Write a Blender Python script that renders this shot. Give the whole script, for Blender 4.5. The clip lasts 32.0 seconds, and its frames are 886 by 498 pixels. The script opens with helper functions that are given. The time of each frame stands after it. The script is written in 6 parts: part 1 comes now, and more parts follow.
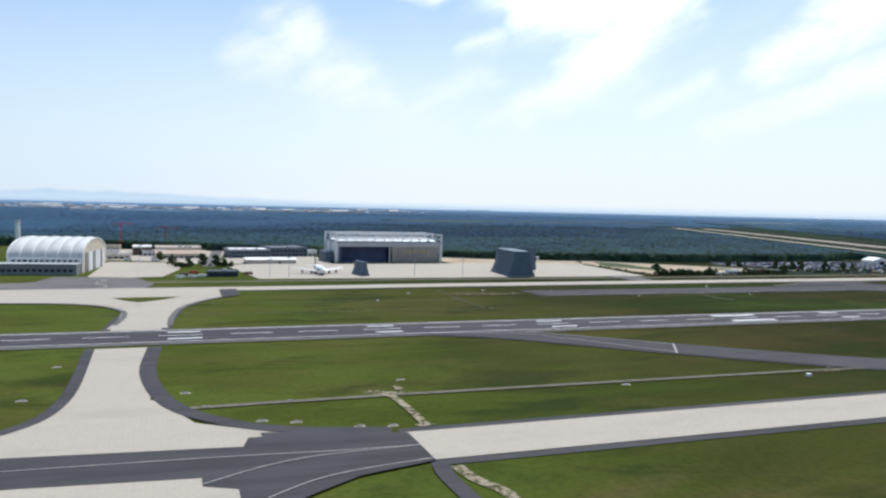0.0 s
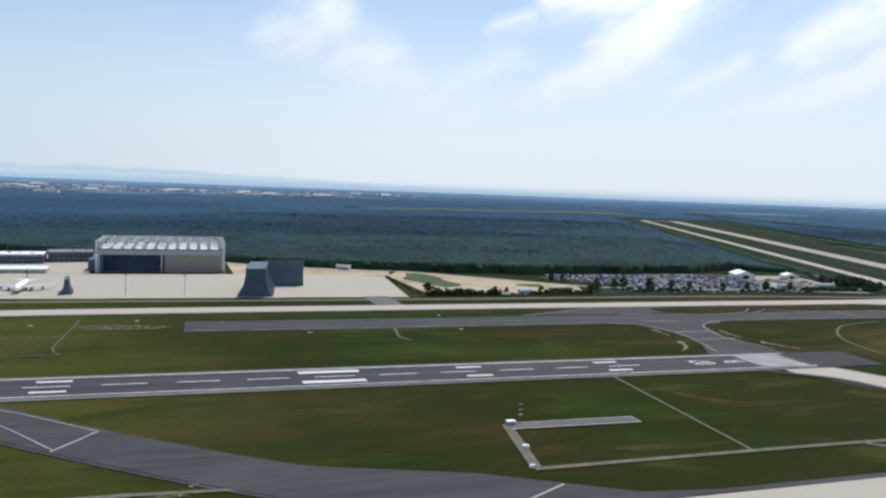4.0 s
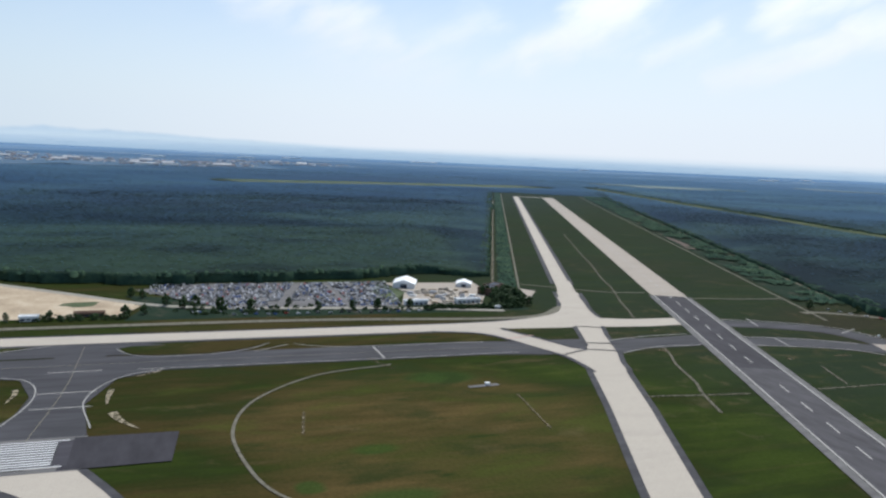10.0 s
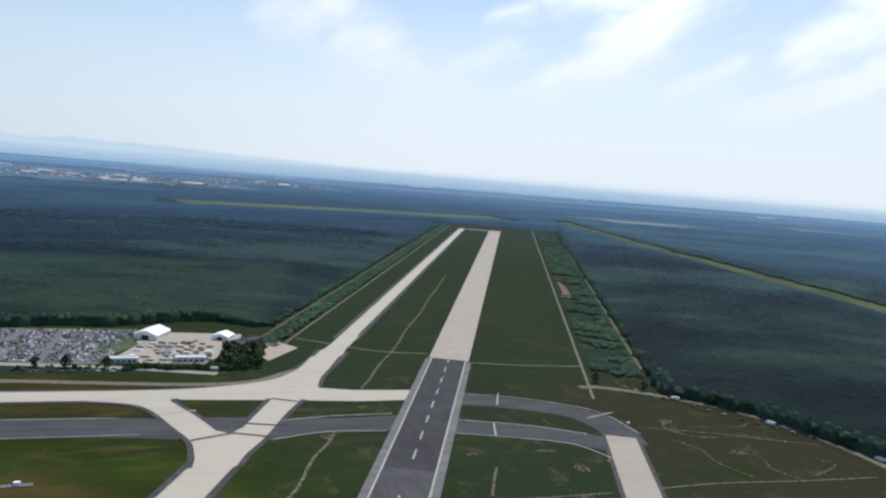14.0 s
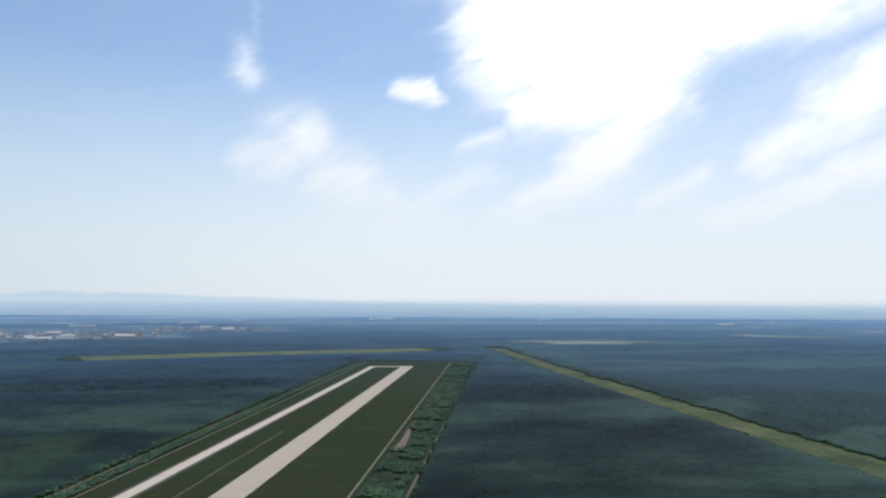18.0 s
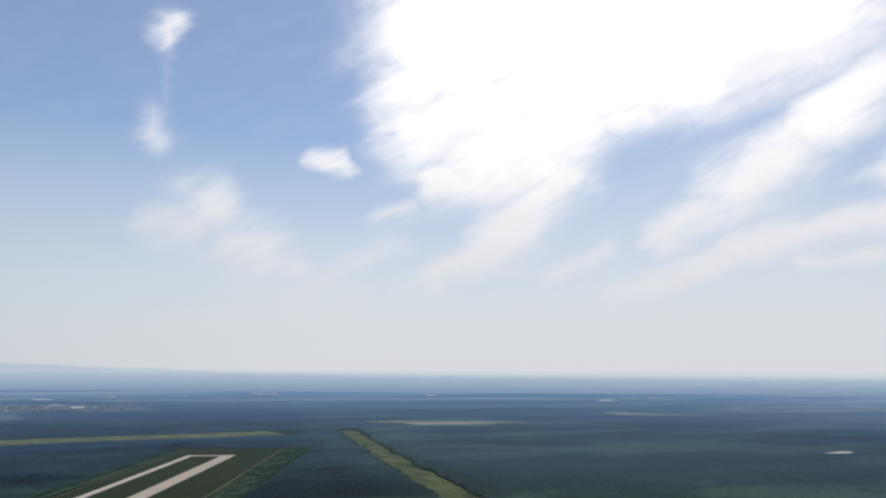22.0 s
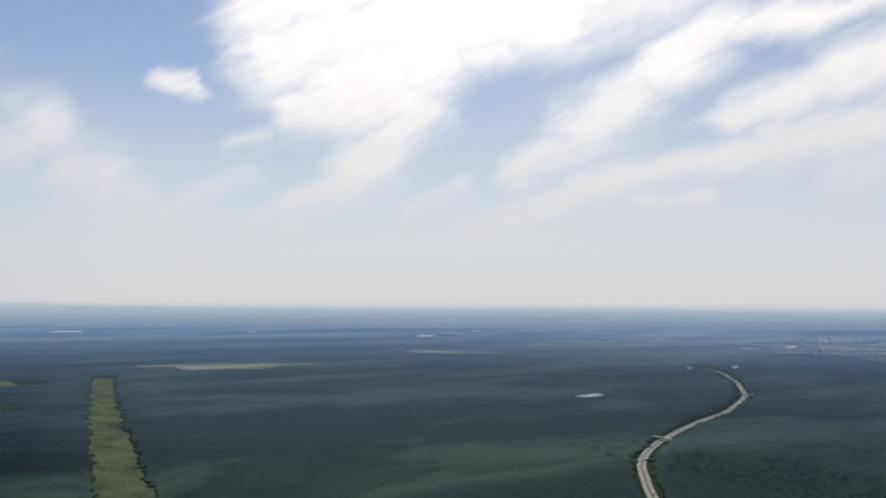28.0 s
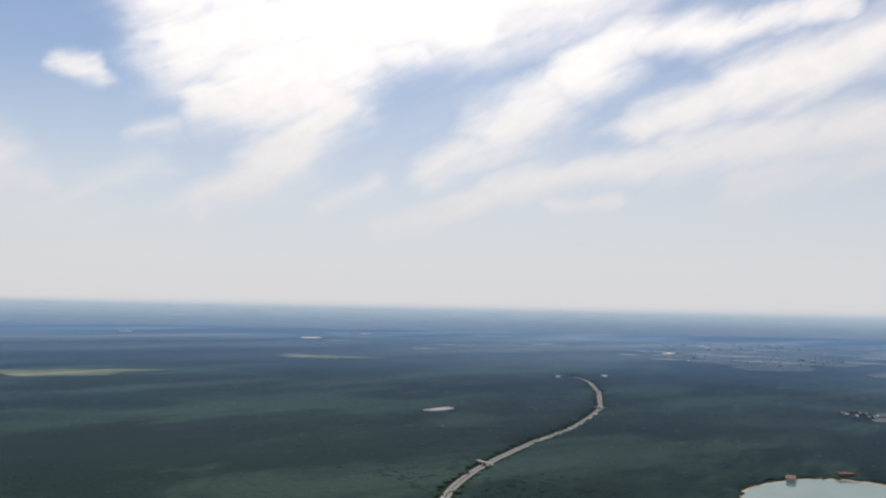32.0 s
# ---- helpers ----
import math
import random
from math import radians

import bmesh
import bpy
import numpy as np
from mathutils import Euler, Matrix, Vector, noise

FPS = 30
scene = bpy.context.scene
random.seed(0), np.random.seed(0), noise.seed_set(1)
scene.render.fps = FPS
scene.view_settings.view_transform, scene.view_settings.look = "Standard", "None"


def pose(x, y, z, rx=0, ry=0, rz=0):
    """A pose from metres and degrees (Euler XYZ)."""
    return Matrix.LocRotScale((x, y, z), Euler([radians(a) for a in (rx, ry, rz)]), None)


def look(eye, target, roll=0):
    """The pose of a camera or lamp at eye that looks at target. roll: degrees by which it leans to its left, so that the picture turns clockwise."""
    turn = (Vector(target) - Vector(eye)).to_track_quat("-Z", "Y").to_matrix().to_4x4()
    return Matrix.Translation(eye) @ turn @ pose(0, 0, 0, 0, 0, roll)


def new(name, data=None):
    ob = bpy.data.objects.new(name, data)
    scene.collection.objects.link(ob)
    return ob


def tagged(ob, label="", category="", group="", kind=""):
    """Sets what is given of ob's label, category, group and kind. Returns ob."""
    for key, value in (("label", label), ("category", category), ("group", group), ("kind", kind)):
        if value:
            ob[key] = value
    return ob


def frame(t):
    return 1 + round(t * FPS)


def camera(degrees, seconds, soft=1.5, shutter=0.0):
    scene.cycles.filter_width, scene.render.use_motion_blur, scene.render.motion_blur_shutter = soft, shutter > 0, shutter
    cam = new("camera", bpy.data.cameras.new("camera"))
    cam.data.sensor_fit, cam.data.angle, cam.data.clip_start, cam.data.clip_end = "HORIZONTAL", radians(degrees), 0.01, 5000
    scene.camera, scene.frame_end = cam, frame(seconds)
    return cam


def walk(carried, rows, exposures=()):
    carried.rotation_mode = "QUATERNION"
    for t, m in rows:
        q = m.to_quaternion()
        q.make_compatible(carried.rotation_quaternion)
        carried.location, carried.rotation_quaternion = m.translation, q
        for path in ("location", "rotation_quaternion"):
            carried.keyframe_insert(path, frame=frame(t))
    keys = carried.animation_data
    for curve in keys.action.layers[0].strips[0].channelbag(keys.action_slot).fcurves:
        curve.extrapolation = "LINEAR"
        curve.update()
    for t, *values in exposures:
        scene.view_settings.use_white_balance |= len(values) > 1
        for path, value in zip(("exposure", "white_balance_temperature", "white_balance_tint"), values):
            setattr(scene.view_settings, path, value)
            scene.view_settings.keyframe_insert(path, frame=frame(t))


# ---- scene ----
# ---------------------------------------------------------------- camera
cam = camera(59.90, 32.0, soft=2.4)
# seconds, x, y, z, and the turn in degrees; x runs along the flight, y to the airfield and the woods
PATH = [
    (0.0, -0.00, -0.00, 34.35, 86.77, -1.34, -19.65),
    (0.5, 17.65, 0.06, 36.53, 86.95, -2.93, -18.86),
    (1.0, 35.33, 0.12, 38.73, 87.69, -2.79, -20.12),
    (1.5, 53.03, 0.18, 40.92, 87.78, -1.34, -17.85),
    (2.0, 70.72, 0.24, 43.11, 86.57, -2.43, -15.66),
    (2.5, 88.38, 0.31, 45.30, 85.27, -2.99, -16.19),
    (3.0, 106.00, 0.37, 47.47, 85.65, -3.03, -15.47),
    (3.5, 123.55, 0.43, 49.63, 85.62, -2.45, -16.48),
    (5.5, 192.69, 0.70, 58.04, 82.42, -2.92, -19.14),
    (6.0, 209.78, 0.77, 60.10, 81.25, -2.87, -19.46),
    (6.5, 226.87, 0.84, 62.15, 81.71, -2.30, -19.53),
    (7.0, 244.00, 0.92, 64.20, 82.38, -2.10, -20.25),
    (7.5, 261.21, 1.00, 66.23, 83.27, -1.21, -20.62),
    (8.0, 278.53, 1.09, 68.27, 82.98, -1.34, -20.45),
    (8.5, 295.98, 1.19, 70.28, 83.43, -1.00, -21.34),
    (9.0, 313.51, 1.30, 72.26, 84.97, -1.60, -21.03),
    (9.5, 331.11, 1.42, 74.22, 83.88, -2.46, -19.73),
    (10.0, 348.76, 1.54, 76.18, 82.79, -2.59, -19.63),
    (10.5, 366.43, 1.66, 78.15, 82.57, -2.52, -19.49),
    (11.0, 384.09, 1.78, 80.15, 83.20, -2.95, -20.03),
    (11.5, 401.74, 1.89, 82.21, 82.14, -4.95, -18.80),
    (12.0, 419.35, 1.98, 84.32, 82.49, -5.01, -18.57),
    (12.5, 436.94, 2.07, 86.50, 84.04, -4.16, -18.38),
    (13.0, 454.54, 2.15, 88.74, 84.34, -3.80, -18.15),
    (13.5, 472.14, 2.23, 91.02, 84.59, -3.63, -18.45),
    (14.0, 489.73, 2.30, 93.34, 84.47, -4.56, -18.12),
    (14.5, 507.30, 2.36, 95.67, 85.16, -3.38, -18.65),
    (16.5, 577.23, 2.54, 105.02, 89.80, -1.42, -18.41),
    (17.0, 594.65, 2.56, 107.38, 91.47, -1.32, -18.69),
    (17.5, 612.06, 2.58, 109.75, 92.60, -1.14, -19.05),
    (18.0, 629.42, 2.59, 112.12, 93.88, -0.32, -19.33),
    (18.5, 646.73, 2.59, 114.48, 94.85, -0.97, -19.97),
    (19.0, 663.96, 2.58, 116.83, 95.31, -1.07, -20.88),
    (19.5, 681.10, 2.57, 119.14, 96.12, -0.53, -21.40),
    (20.0, 698.14, 2.55, 121.42, 96.87, 0.18, -22.37),
    (20.5, 715.04, 2.53, 123.66, 97.24, 0.39, -23.98),
    (21.0, 731.81, 2.49, 125.90, 98.14, -0.34, -24.42),
    (21.5, 748.49, 2.45, 128.11, 98.66, 0.34, -25.49),
    (22.0, 765.10, 2.40, 130.30, 99.20, -0.41, -26.06),
    (22.5, 781.66, 2.35, 132.46, 100.16, -1.07, -26.35),
    (23.0, 798.20, 2.28, 134.58, 99.43, -1.26, -27.63),
    (23.5, 814.75, 2.21, 136.66, 98.42, 0.04, -28.67),
    (24.0, 831.33, 2.14, 138.70, 97.20, -0.58, -29.42),
    (24.5, 847.90, 2.05, 140.69, 96.12, -0.10, -30.44),
    (25.0, 864.43, 1.96, 142.63, 95.09, -0.72, -31.22),
    (25.5, 880.92, 1.86, 144.53, 94.32, -1.07, -31.72),
    (27.5, 947.14, 1.39, 151.86, 93.85, -1.66, -34.74),
    (28.0, 963.87, 1.25, 153.66, 94.22, -0.27, -36.72),
    (28.5, 980.72, 1.12, 155.43, 94.23, -1.26, -37.57),
    (29.0, 997.65, 0.97, 157.18, 94.52, -0.82, -37.97),
    (29.5, 1014.66, 0.81, 158.90, 95.16, -0.32, -38.64),
    (30.0, 1031.71, 0.65, 160.61, 95.93, 0.38, -39.56),
    (30.5, 1048.79, 0.49, 162.30, 96.25, 0.81, -40.23),
    (31.0, 1065.88, 0.32, 164.00, 96.18, 1.05, -41.41),
    (31.5, 1082.96, 0.16, 165.69, 95.35, 0.57, -42.81),
    (32.0, 1100.00, -0.00, 167.40, 94.24, -1.17, -43.32),
]
# seconds, stops, white balance and tint of the filming camera
EXPOSURE = ((0.0, 0.32, 6000, 9), (1.0, 0.22, 6000, 9), (3.0, 0.15, 6050, 9), (6.0, 0.14, 6050, 9), (9.0, 0.2, 6050, 9), (14.0, 0.2, 6050, 9), (17.0, 0.2, 6200, 9), (19.0, 0.1, 6350, 10), (22.0, -0.1, 6500, 12), (25.0, -0.25, 6600, 12), (28.0, -0.15, 6650, 12), (32.0, -0.14, 6700, 13))
walk(cam, [(t, pose(*row)) for t, *row in PATH], EXPOSURE)

# ---------------------------------------------------------------- sky and sun
SUN_EL, SUN_AZ = 58.0, 36.0   # degrees; azimuth from +y towards +x


class Nodes:
    """Short-hand for building node trees."""

    def __init__(self, tree):
        self.t = tree

    def add(self, kind, **inputs):
        n = self.t.nodes.new(kind)
        for k, v in inputs.items():
            if k in n.bl_rna.properties:
                setattr(n, k, v)
        return n

    def link(self, a, b):
        self.t.links.new(a, b)

    def put(self, socket, v):
        if isinstance(v, bpy.types.NodeSocket):
            self.t.links.new(v, socket)
        else:
            socket.default_value = v

    def math(self, op, a, b=0.0, c=0.0, clamp=False):
        n = self.t.nodes.new("ShaderNodeMath")
        n.operation, n.use_clamp = op, clamp
        for i, v in enumerate((a, b, c)):
            self.put(n.inputs[i], v)
        return n.outputs[0]

    def vec(self, op, a, b=(0, 0, 0)):
        n = self.t.nodes.new("ShaderNodeVectorMath")
        n.operation = op
        self.put(n.inputs[0], a)
        self.put(n.inputs[1], b)
        return n.outputs["Value" if op in ("LENGTH", "DOT_PRODUCT", "DISTANCE") else "Vector"]

    def noise(self, vector, scale, detail=4.0, rough=0.55, distort=0.0, dims="3D"):
        n = self.t.nodes.new("ShaderNodeTexNoise")
        n.noise_dimensions = dims
        self.put(n.inputs["Vector"], vector)
        n.inputs["Scale"].default_value, n.inputs["Detail"].default_value = scale, detail
        n.inputs["Roughness"].default_value, n.inputs["Distortion"].default_value = rough, distort
        return n.outputs["Fac"]

    def ramp(self, fac, stops):
        n = self.t.nodes.new("ShaderNodeValToRGB")
        while len(n.color_ramp.elements) < len(stops):
            n.color_ramp.elements.new(0.5)
        for e, (p, c) in zip(n.color_ramp.elements, stops):
            e.position = p
            e.color = (*c, 1) if len(c) == 3 else c
        self.put(n.inputs[0], fac)
        return n.outputs[0]

    def mix(self, fac, a, b, blend="MIX"):
        n = self.t.nodes.new("ShaderNodeMix")
        n.data_type, n.blend_type = "RGBA", blend
        self.put(n.inputs[0], fac)
        for s, v in ((n.inputs[6], a), (n.inputs[7], b)):
            self.put(s, (*v, 1) if isinstance(v, tuple) and len(v) == 3 else v)
        return n.outputs[2]

    def maprange(self, v, a, b, c=0.0, d=1.0, smooth=True):
        n = self.t.nodes.new("ShaderNodeMapRange")
        n.interpolation_type = "SMOOTHSTEP" if smooth else "LINEAR"
        for i, q in enumerate((v, a, b, c, d)):
            self.put(n.inputs[i], q)
        return n.outputs[0]


world = bpy.data.worlds.new("sky")
scene.world = world
world.use_nodes = True
world.node_tree.nodes.clear()
W = Nodes(world.node_tree)
sky = W.add("ShaderNodeTexSky", sky_type="NISHITA", sun_disc=False, sun_elevation=radians(SUN_EL), sun_rotation=radians(SUN_AZ))
sky.altitude, sky.air_density, sky.dust_density, sky.ozone_density = 100, 1.0, 0.6, 1.5
ray = W.add("ShaderNodeTexCoord").outputs["Generated"]
sep = W.add("ShaderNodeSeparateXYZ")
W.link(ray, sep.inputs[0])
el = W.math("MULTIPLY", W.math("ARCSINE", sep.outputs[2]), 180 / math.pi)
az = W.math("ARCTAN2", sep.outputs[0], sep.outputs[1])
bearing = W.math("MULTIPLY", az, 180 / math.pi)
# clouds: bearing and height of both ends of each band in degrees, its half width and its density
PUFFS = ((5.3, 23.9, 5.2, 23.0, 0.8, 0.9), (4.6, 17.3, 4.9, 16.3, 1.0, 0.72), (5.2, 22.4, 5.6, 13.6, 0.3, 0.2), (8.0, 12.3, 8.9, 11.5, 1.55, 1.05), (5.6, 10.5, 7.6, 10.3, 1.15, 0.85),
         (10.9, 9.3, 12.6, 8.6, 1.5, 1.0), (13.8, 8.1, 15.2, 7.8, 1.0, 0.8), (11.5, 6.6, 18.0, 5.6, 2.0, 0.5), (21.8, 9.1, 16.5, 6.7, 0.9, 0.55), (16.8, 15.4, 18.0, 15.5, 0.62, 1.1), (21.2, 11.4, 23.8, 12.3, 0.7, 0.66))
BANK = ((24.0, 17.9, 31.0, 20.0, 2.5, 1.35), (28.5, 16.2, 35.5, 18.3, 2.1, 1.6), (36.0, 18.5, 42.0, 18.8, 0.9, 1.05), (25.6, 14.2, 33.5, 15.0, 1.5, 1.4), (35.0, 14.4, 30.0, 9.8, 1.5, 1.35),
        (31.0, 9.6, 25.5, 6.8, 0.9, 1.1), (26.5, 25.2, 52.0, 27.0, 4.6, 1.7), (33.0, 21.0, 44.5, 22.0, 2.6, 1.6), (22.5, 20.5, 26.0, 22.0, 2.2, 1.25), (36.5, 16.5, 33.0, 12.0, 1.3, 0.95), (28.0, 7.8, 23.0, 6.2, 0.6, 0.6))
STREAKS = ((52.5, 16.6, 56.8, 19.0, 1.35, 1.1), (46.8, 12.7, 51.0, 14.9, 1.6, 1.15), (42.4, 9.7, 46.6, 12.0, 0.9, 0.85), (57.0, 19.3, 63.0, 19.2, 0.95, 1.1), (63.0, 19.2, 71.5, 20.4, 0.6, 1.0),
           (51.2, 21.6, 53.6, 21.0, 0.8, 0.75), (57.0, 13.2, 65.6, 15.3, 0.95, 1.1), (65.0, 15.3, 76.0, 18.4, 1.5, 1.2), (47.4, 8.9, 60.0, 11.0, 0.8, 1.0), (60.0, 11.0, 76.0, 12.7, 1.35, 1.0),
           (51.0, 7.6, 55.8, 8.0, 0.42, 0.75), (38.8, 5.7, 47.2, 8.7, 0.6, 0.85), (64.0, 9.1, 76.0, 10.4, 1.2, 0.55), (33.5, 7.1, 38.2, 8.7, 0.6, 0.6), (40.3, 5.9, 44.2, 7.2, 0.42, 0.65))
spot = W.add("ShaderNodeCombineXYZ")
W.link(bearing, spot.inputs[0])
W.link(el, spot.inputs[1])
# the bands rise to the right: one way along them, one across
along = W.math("ADD", W.math("MULTIPLY", bearing, 0.92), W.math("MULTIPLY", el, 0.39))
across = W.math("SUBTRACT", W.math("MULTIPLY", el, 0.92), W.math("MULTIPLY", bearing, 0.39))
grain = W.add("ShaderNodeCombineXYZ")
W.link(along, grain.inputs[0])
W.link(across, grain.inputs[1])
warp = W.t.nodes.new("ShaderNodeTexNoise")
W.link(W.vec("MULTIPLY", grain.outputs[0], (0.45, 1.0, 1)), warp.inputs["Vector"])
warp.inputs["Scale"].default_value, warp.inputs["Detail"].default_value, warp.inputs["Roughness"].default_value = 0.40, 5, 0.5
bent = W.vec("ADD", spot.outputs[0], W.vec("MULTIPLY", W.vec("SUBTRACT", warp.outputs["Color"], (0.5, 0.5, 0.5)), (5.5, 2.6, 0)))


def band(u0, v0, u1, v1, half, top):
    """Density round the line from one end to the other."""
    span = (u1 - u0) ** 2 + (v1 - v0) ** 2
    rel = W.vec("SUBTRACT", bent, (u0, v0, 0))
    at = W.math("MULTIPLY", W.vec("DOT_PRODUCT", rel, (u1 - u0, v1 - v0, 0)), 1 / span, clamp=True)
    foot = W.t.nodes.new("ShaderNodeVectorMath")
    foot.operation = "SCALE"
    foot.inputs[0].default_value = (u1 - u0, v1 - v0, 0)
    W.put(foot.inputs["Scale"], at)
    d = W.vec("LENGTH", W.vec("SUBTRACT", rel, foot.outputs[0]))
    return W.math("MULTIPLY", W.maprange(d, half * 2.5, half * -0.3), top * 0.9)


dens = None
for row in PUFFS + BANK + STREAKS:
    m = band(*row)
    dens = m if dens is None else W.math("MAXIMUM", dens, m)
streak = W.noise(W.vec("MULTIPLY", grain.outputs[0], (0.17, 0.70, 1)), 1.0, 6, 0.58, 0.4)
fluff = W.noise(spot.outputs[0], 0.55, 7, 0.62)
ragged = W.math("ADD", W.math("MULTIPLY", W.math("SUBTRACT", streak, 0.5), 1.5), W.math("MULTIPLY", W.math("SUBTRACT", fluff, 0.5), 1.1))
body = W.math("ADD", dens, W.math("MULTIPLY", ragged, W.math("ADD", W.math("MULTIPLY", dens, 0.62), 0.20)))
# thin high veil between the bands
body = W.math("ADD", body, W.maprange(bearing, 14.0, 50.0, 0.07, 0.32))
body = W.math("ADD", body, W.maprange(el, 14.0, 4.0, 0.0, 0.15))
cover = W.maprange(body, 0.0, 1.35)
cover = W.math("MULTIPLY", cover, W.maprange(el, 0.0, 7.0))
sunway = (math.cos(radians(SUN_EL)) * math.sin(radians(SUN_AZ)), math.cos(radians(SUN_EL)) * math.cos(radians(SUN_AZ)), math.sin(radians(SUN_EL)))
toward = W.maprange(W.vec("DOT_PRODUCT", ray, sunway), 0.45, 0.9)
SKY = 0.108
clear = W.vec("MULTIPLY", sky.outputs[0], (SKY, SKY, SKY))
cloud = W.mix(W.maprange(fluff, 0.40, 0.66, 0.0, 0.16), W.mix(toward, (0.76, 0.77, 0.80), (1.30, 1.28, 1.25)), (0.60, 0.62, 0.67))
air = W.mix(cover, clear, cloud)
# whitish band of distance over the horizon, hills and far country under it, haze painted in
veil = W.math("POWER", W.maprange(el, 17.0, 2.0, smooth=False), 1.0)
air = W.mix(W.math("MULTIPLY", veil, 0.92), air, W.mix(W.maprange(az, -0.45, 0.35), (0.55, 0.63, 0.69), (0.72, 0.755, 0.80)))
azv = W.add("ShaderNodeCombineXYZ")
W.link(az, azv.inputs[0])
ridge = W.math("ADD", W.math("MULTIPLY", W.noise(azv.outputs[0], 9.0, 5, 0.5), 1.5), -0.30)
ridge = W.math("MULTIPLY", ridge, W.maprange(az, 0.24, -0.1))
hill = W.maprange(W.math("SUBTRACT", el, W.math("MAXIMUM", ridge, -0.18)), W.maprange(az, 0.1, 0.5, 0.16, 0.38), W.maprange(az, 0.1, 0.5, -0.16, -0.45))
streaks = W.add("ShaderNodeCombineXYZ")
W.link(W.math("MULTIPLY", az, 9.0), streaks.inputs[0])
W.link(W.math("MULTIPLY", el, 7.0), streaks.inputs[1])
country = W.noise(streaks.outputs[0], 2.5, 6, 0.6)
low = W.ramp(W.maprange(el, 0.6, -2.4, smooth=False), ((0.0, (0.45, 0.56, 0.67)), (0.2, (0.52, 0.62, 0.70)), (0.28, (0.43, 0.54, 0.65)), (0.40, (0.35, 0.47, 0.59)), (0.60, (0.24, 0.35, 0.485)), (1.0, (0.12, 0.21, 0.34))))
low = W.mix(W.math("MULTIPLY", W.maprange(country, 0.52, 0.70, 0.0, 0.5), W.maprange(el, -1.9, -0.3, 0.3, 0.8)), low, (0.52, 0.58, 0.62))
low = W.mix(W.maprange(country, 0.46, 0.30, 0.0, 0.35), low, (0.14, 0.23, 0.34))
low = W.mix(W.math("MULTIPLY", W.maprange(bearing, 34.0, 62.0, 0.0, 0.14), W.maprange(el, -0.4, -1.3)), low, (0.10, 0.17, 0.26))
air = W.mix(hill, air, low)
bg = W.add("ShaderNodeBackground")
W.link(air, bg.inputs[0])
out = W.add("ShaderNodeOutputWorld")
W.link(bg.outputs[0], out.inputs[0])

sun_data = bpy.data.lights.new("sun", "SUN")
sun_data.energy, sun_data.angle, sun_data.color = 3.6, radians(0.6), (1.0, 0.95, 0.87)
sun = new("sun", sun_data)
sun.matrix_world = look(Vector(sunway) * 2000, (0, 0, 0))

# ---------------------------------------------------------------- materials
def material(name, build, rough=0.8, metal=0.0, sheen=0.0, sheen_tint=(0.6, 0.75, 1.0), spec=0.12, bump=None, coat=0.0, level=0.0):
    m = bpy.data.materials.new(name)
    m.use_nodes = True
    t = m.node_tree
    n = Nodes(t)
    b = t.nodes["Principled BSDF"]
    at = n.add("ShaderNodeNewGeometry").outputs["Position"]
    colour = build(n, at)
    n.put(b.inputs["Base Color"], (*colour, 1) if isinstance(colour, tuple) else colour)
    b.inputs["Roughness"].default_value, b.inputs["Metallic"].default_value = rough, metal
    b.inputs["Specular IOR Level"].default_value = spec
    b.inputs["Sheen Weight"].default_value = sheen
    b.inputs["Sheen Tint"].default_value = (*sheen_tint, 1)
    b.inputs["Sheen Roughness"].default_value = 0.13
    if bump:
        bn = n.add("ShaderNodeBump")
        bn.inputs["Strength"].default_value, bn.inputs["Distance"].default_value = bump[1], bump[2]
        n.link(n.noise(at, bump[0], 5, 0.6), bn.inputs["Height"])
        n.link(bn.outputs[0], b.inputs["Normal"])
    if level:
        # closed canopy: the relief of single crowns is softened
        up = n.vec("ADD", n.vec("MULTIPLY", n.add("ShaderNodeNewGeometry").outputs["Normal"], (1 - level,) * 3), (0, 0, level))
        n.link(n.vec("NORMALIZE", up), b.inputs["Normal"])
    return m


def plain(name, colour, rough=0.6, metal=0.0, grain=6.0, amount=0.25):
    def build(n, at):
        f = n.math("ADD", n.math("MULTIPLY", n.noise(at, grain / 10, 4), 0.6), n.math("MULTIPLY", n.noise(at, grain, 4), 0.4))
        dark, light = tuple(c * (1 - amount) for c in colour), tuple(min(1, c * (1 + amount)) for c in colour)
        return n.ramp(f, ((0.3, dark), (0.7, light)))
    return material(name, build, rough, metal)


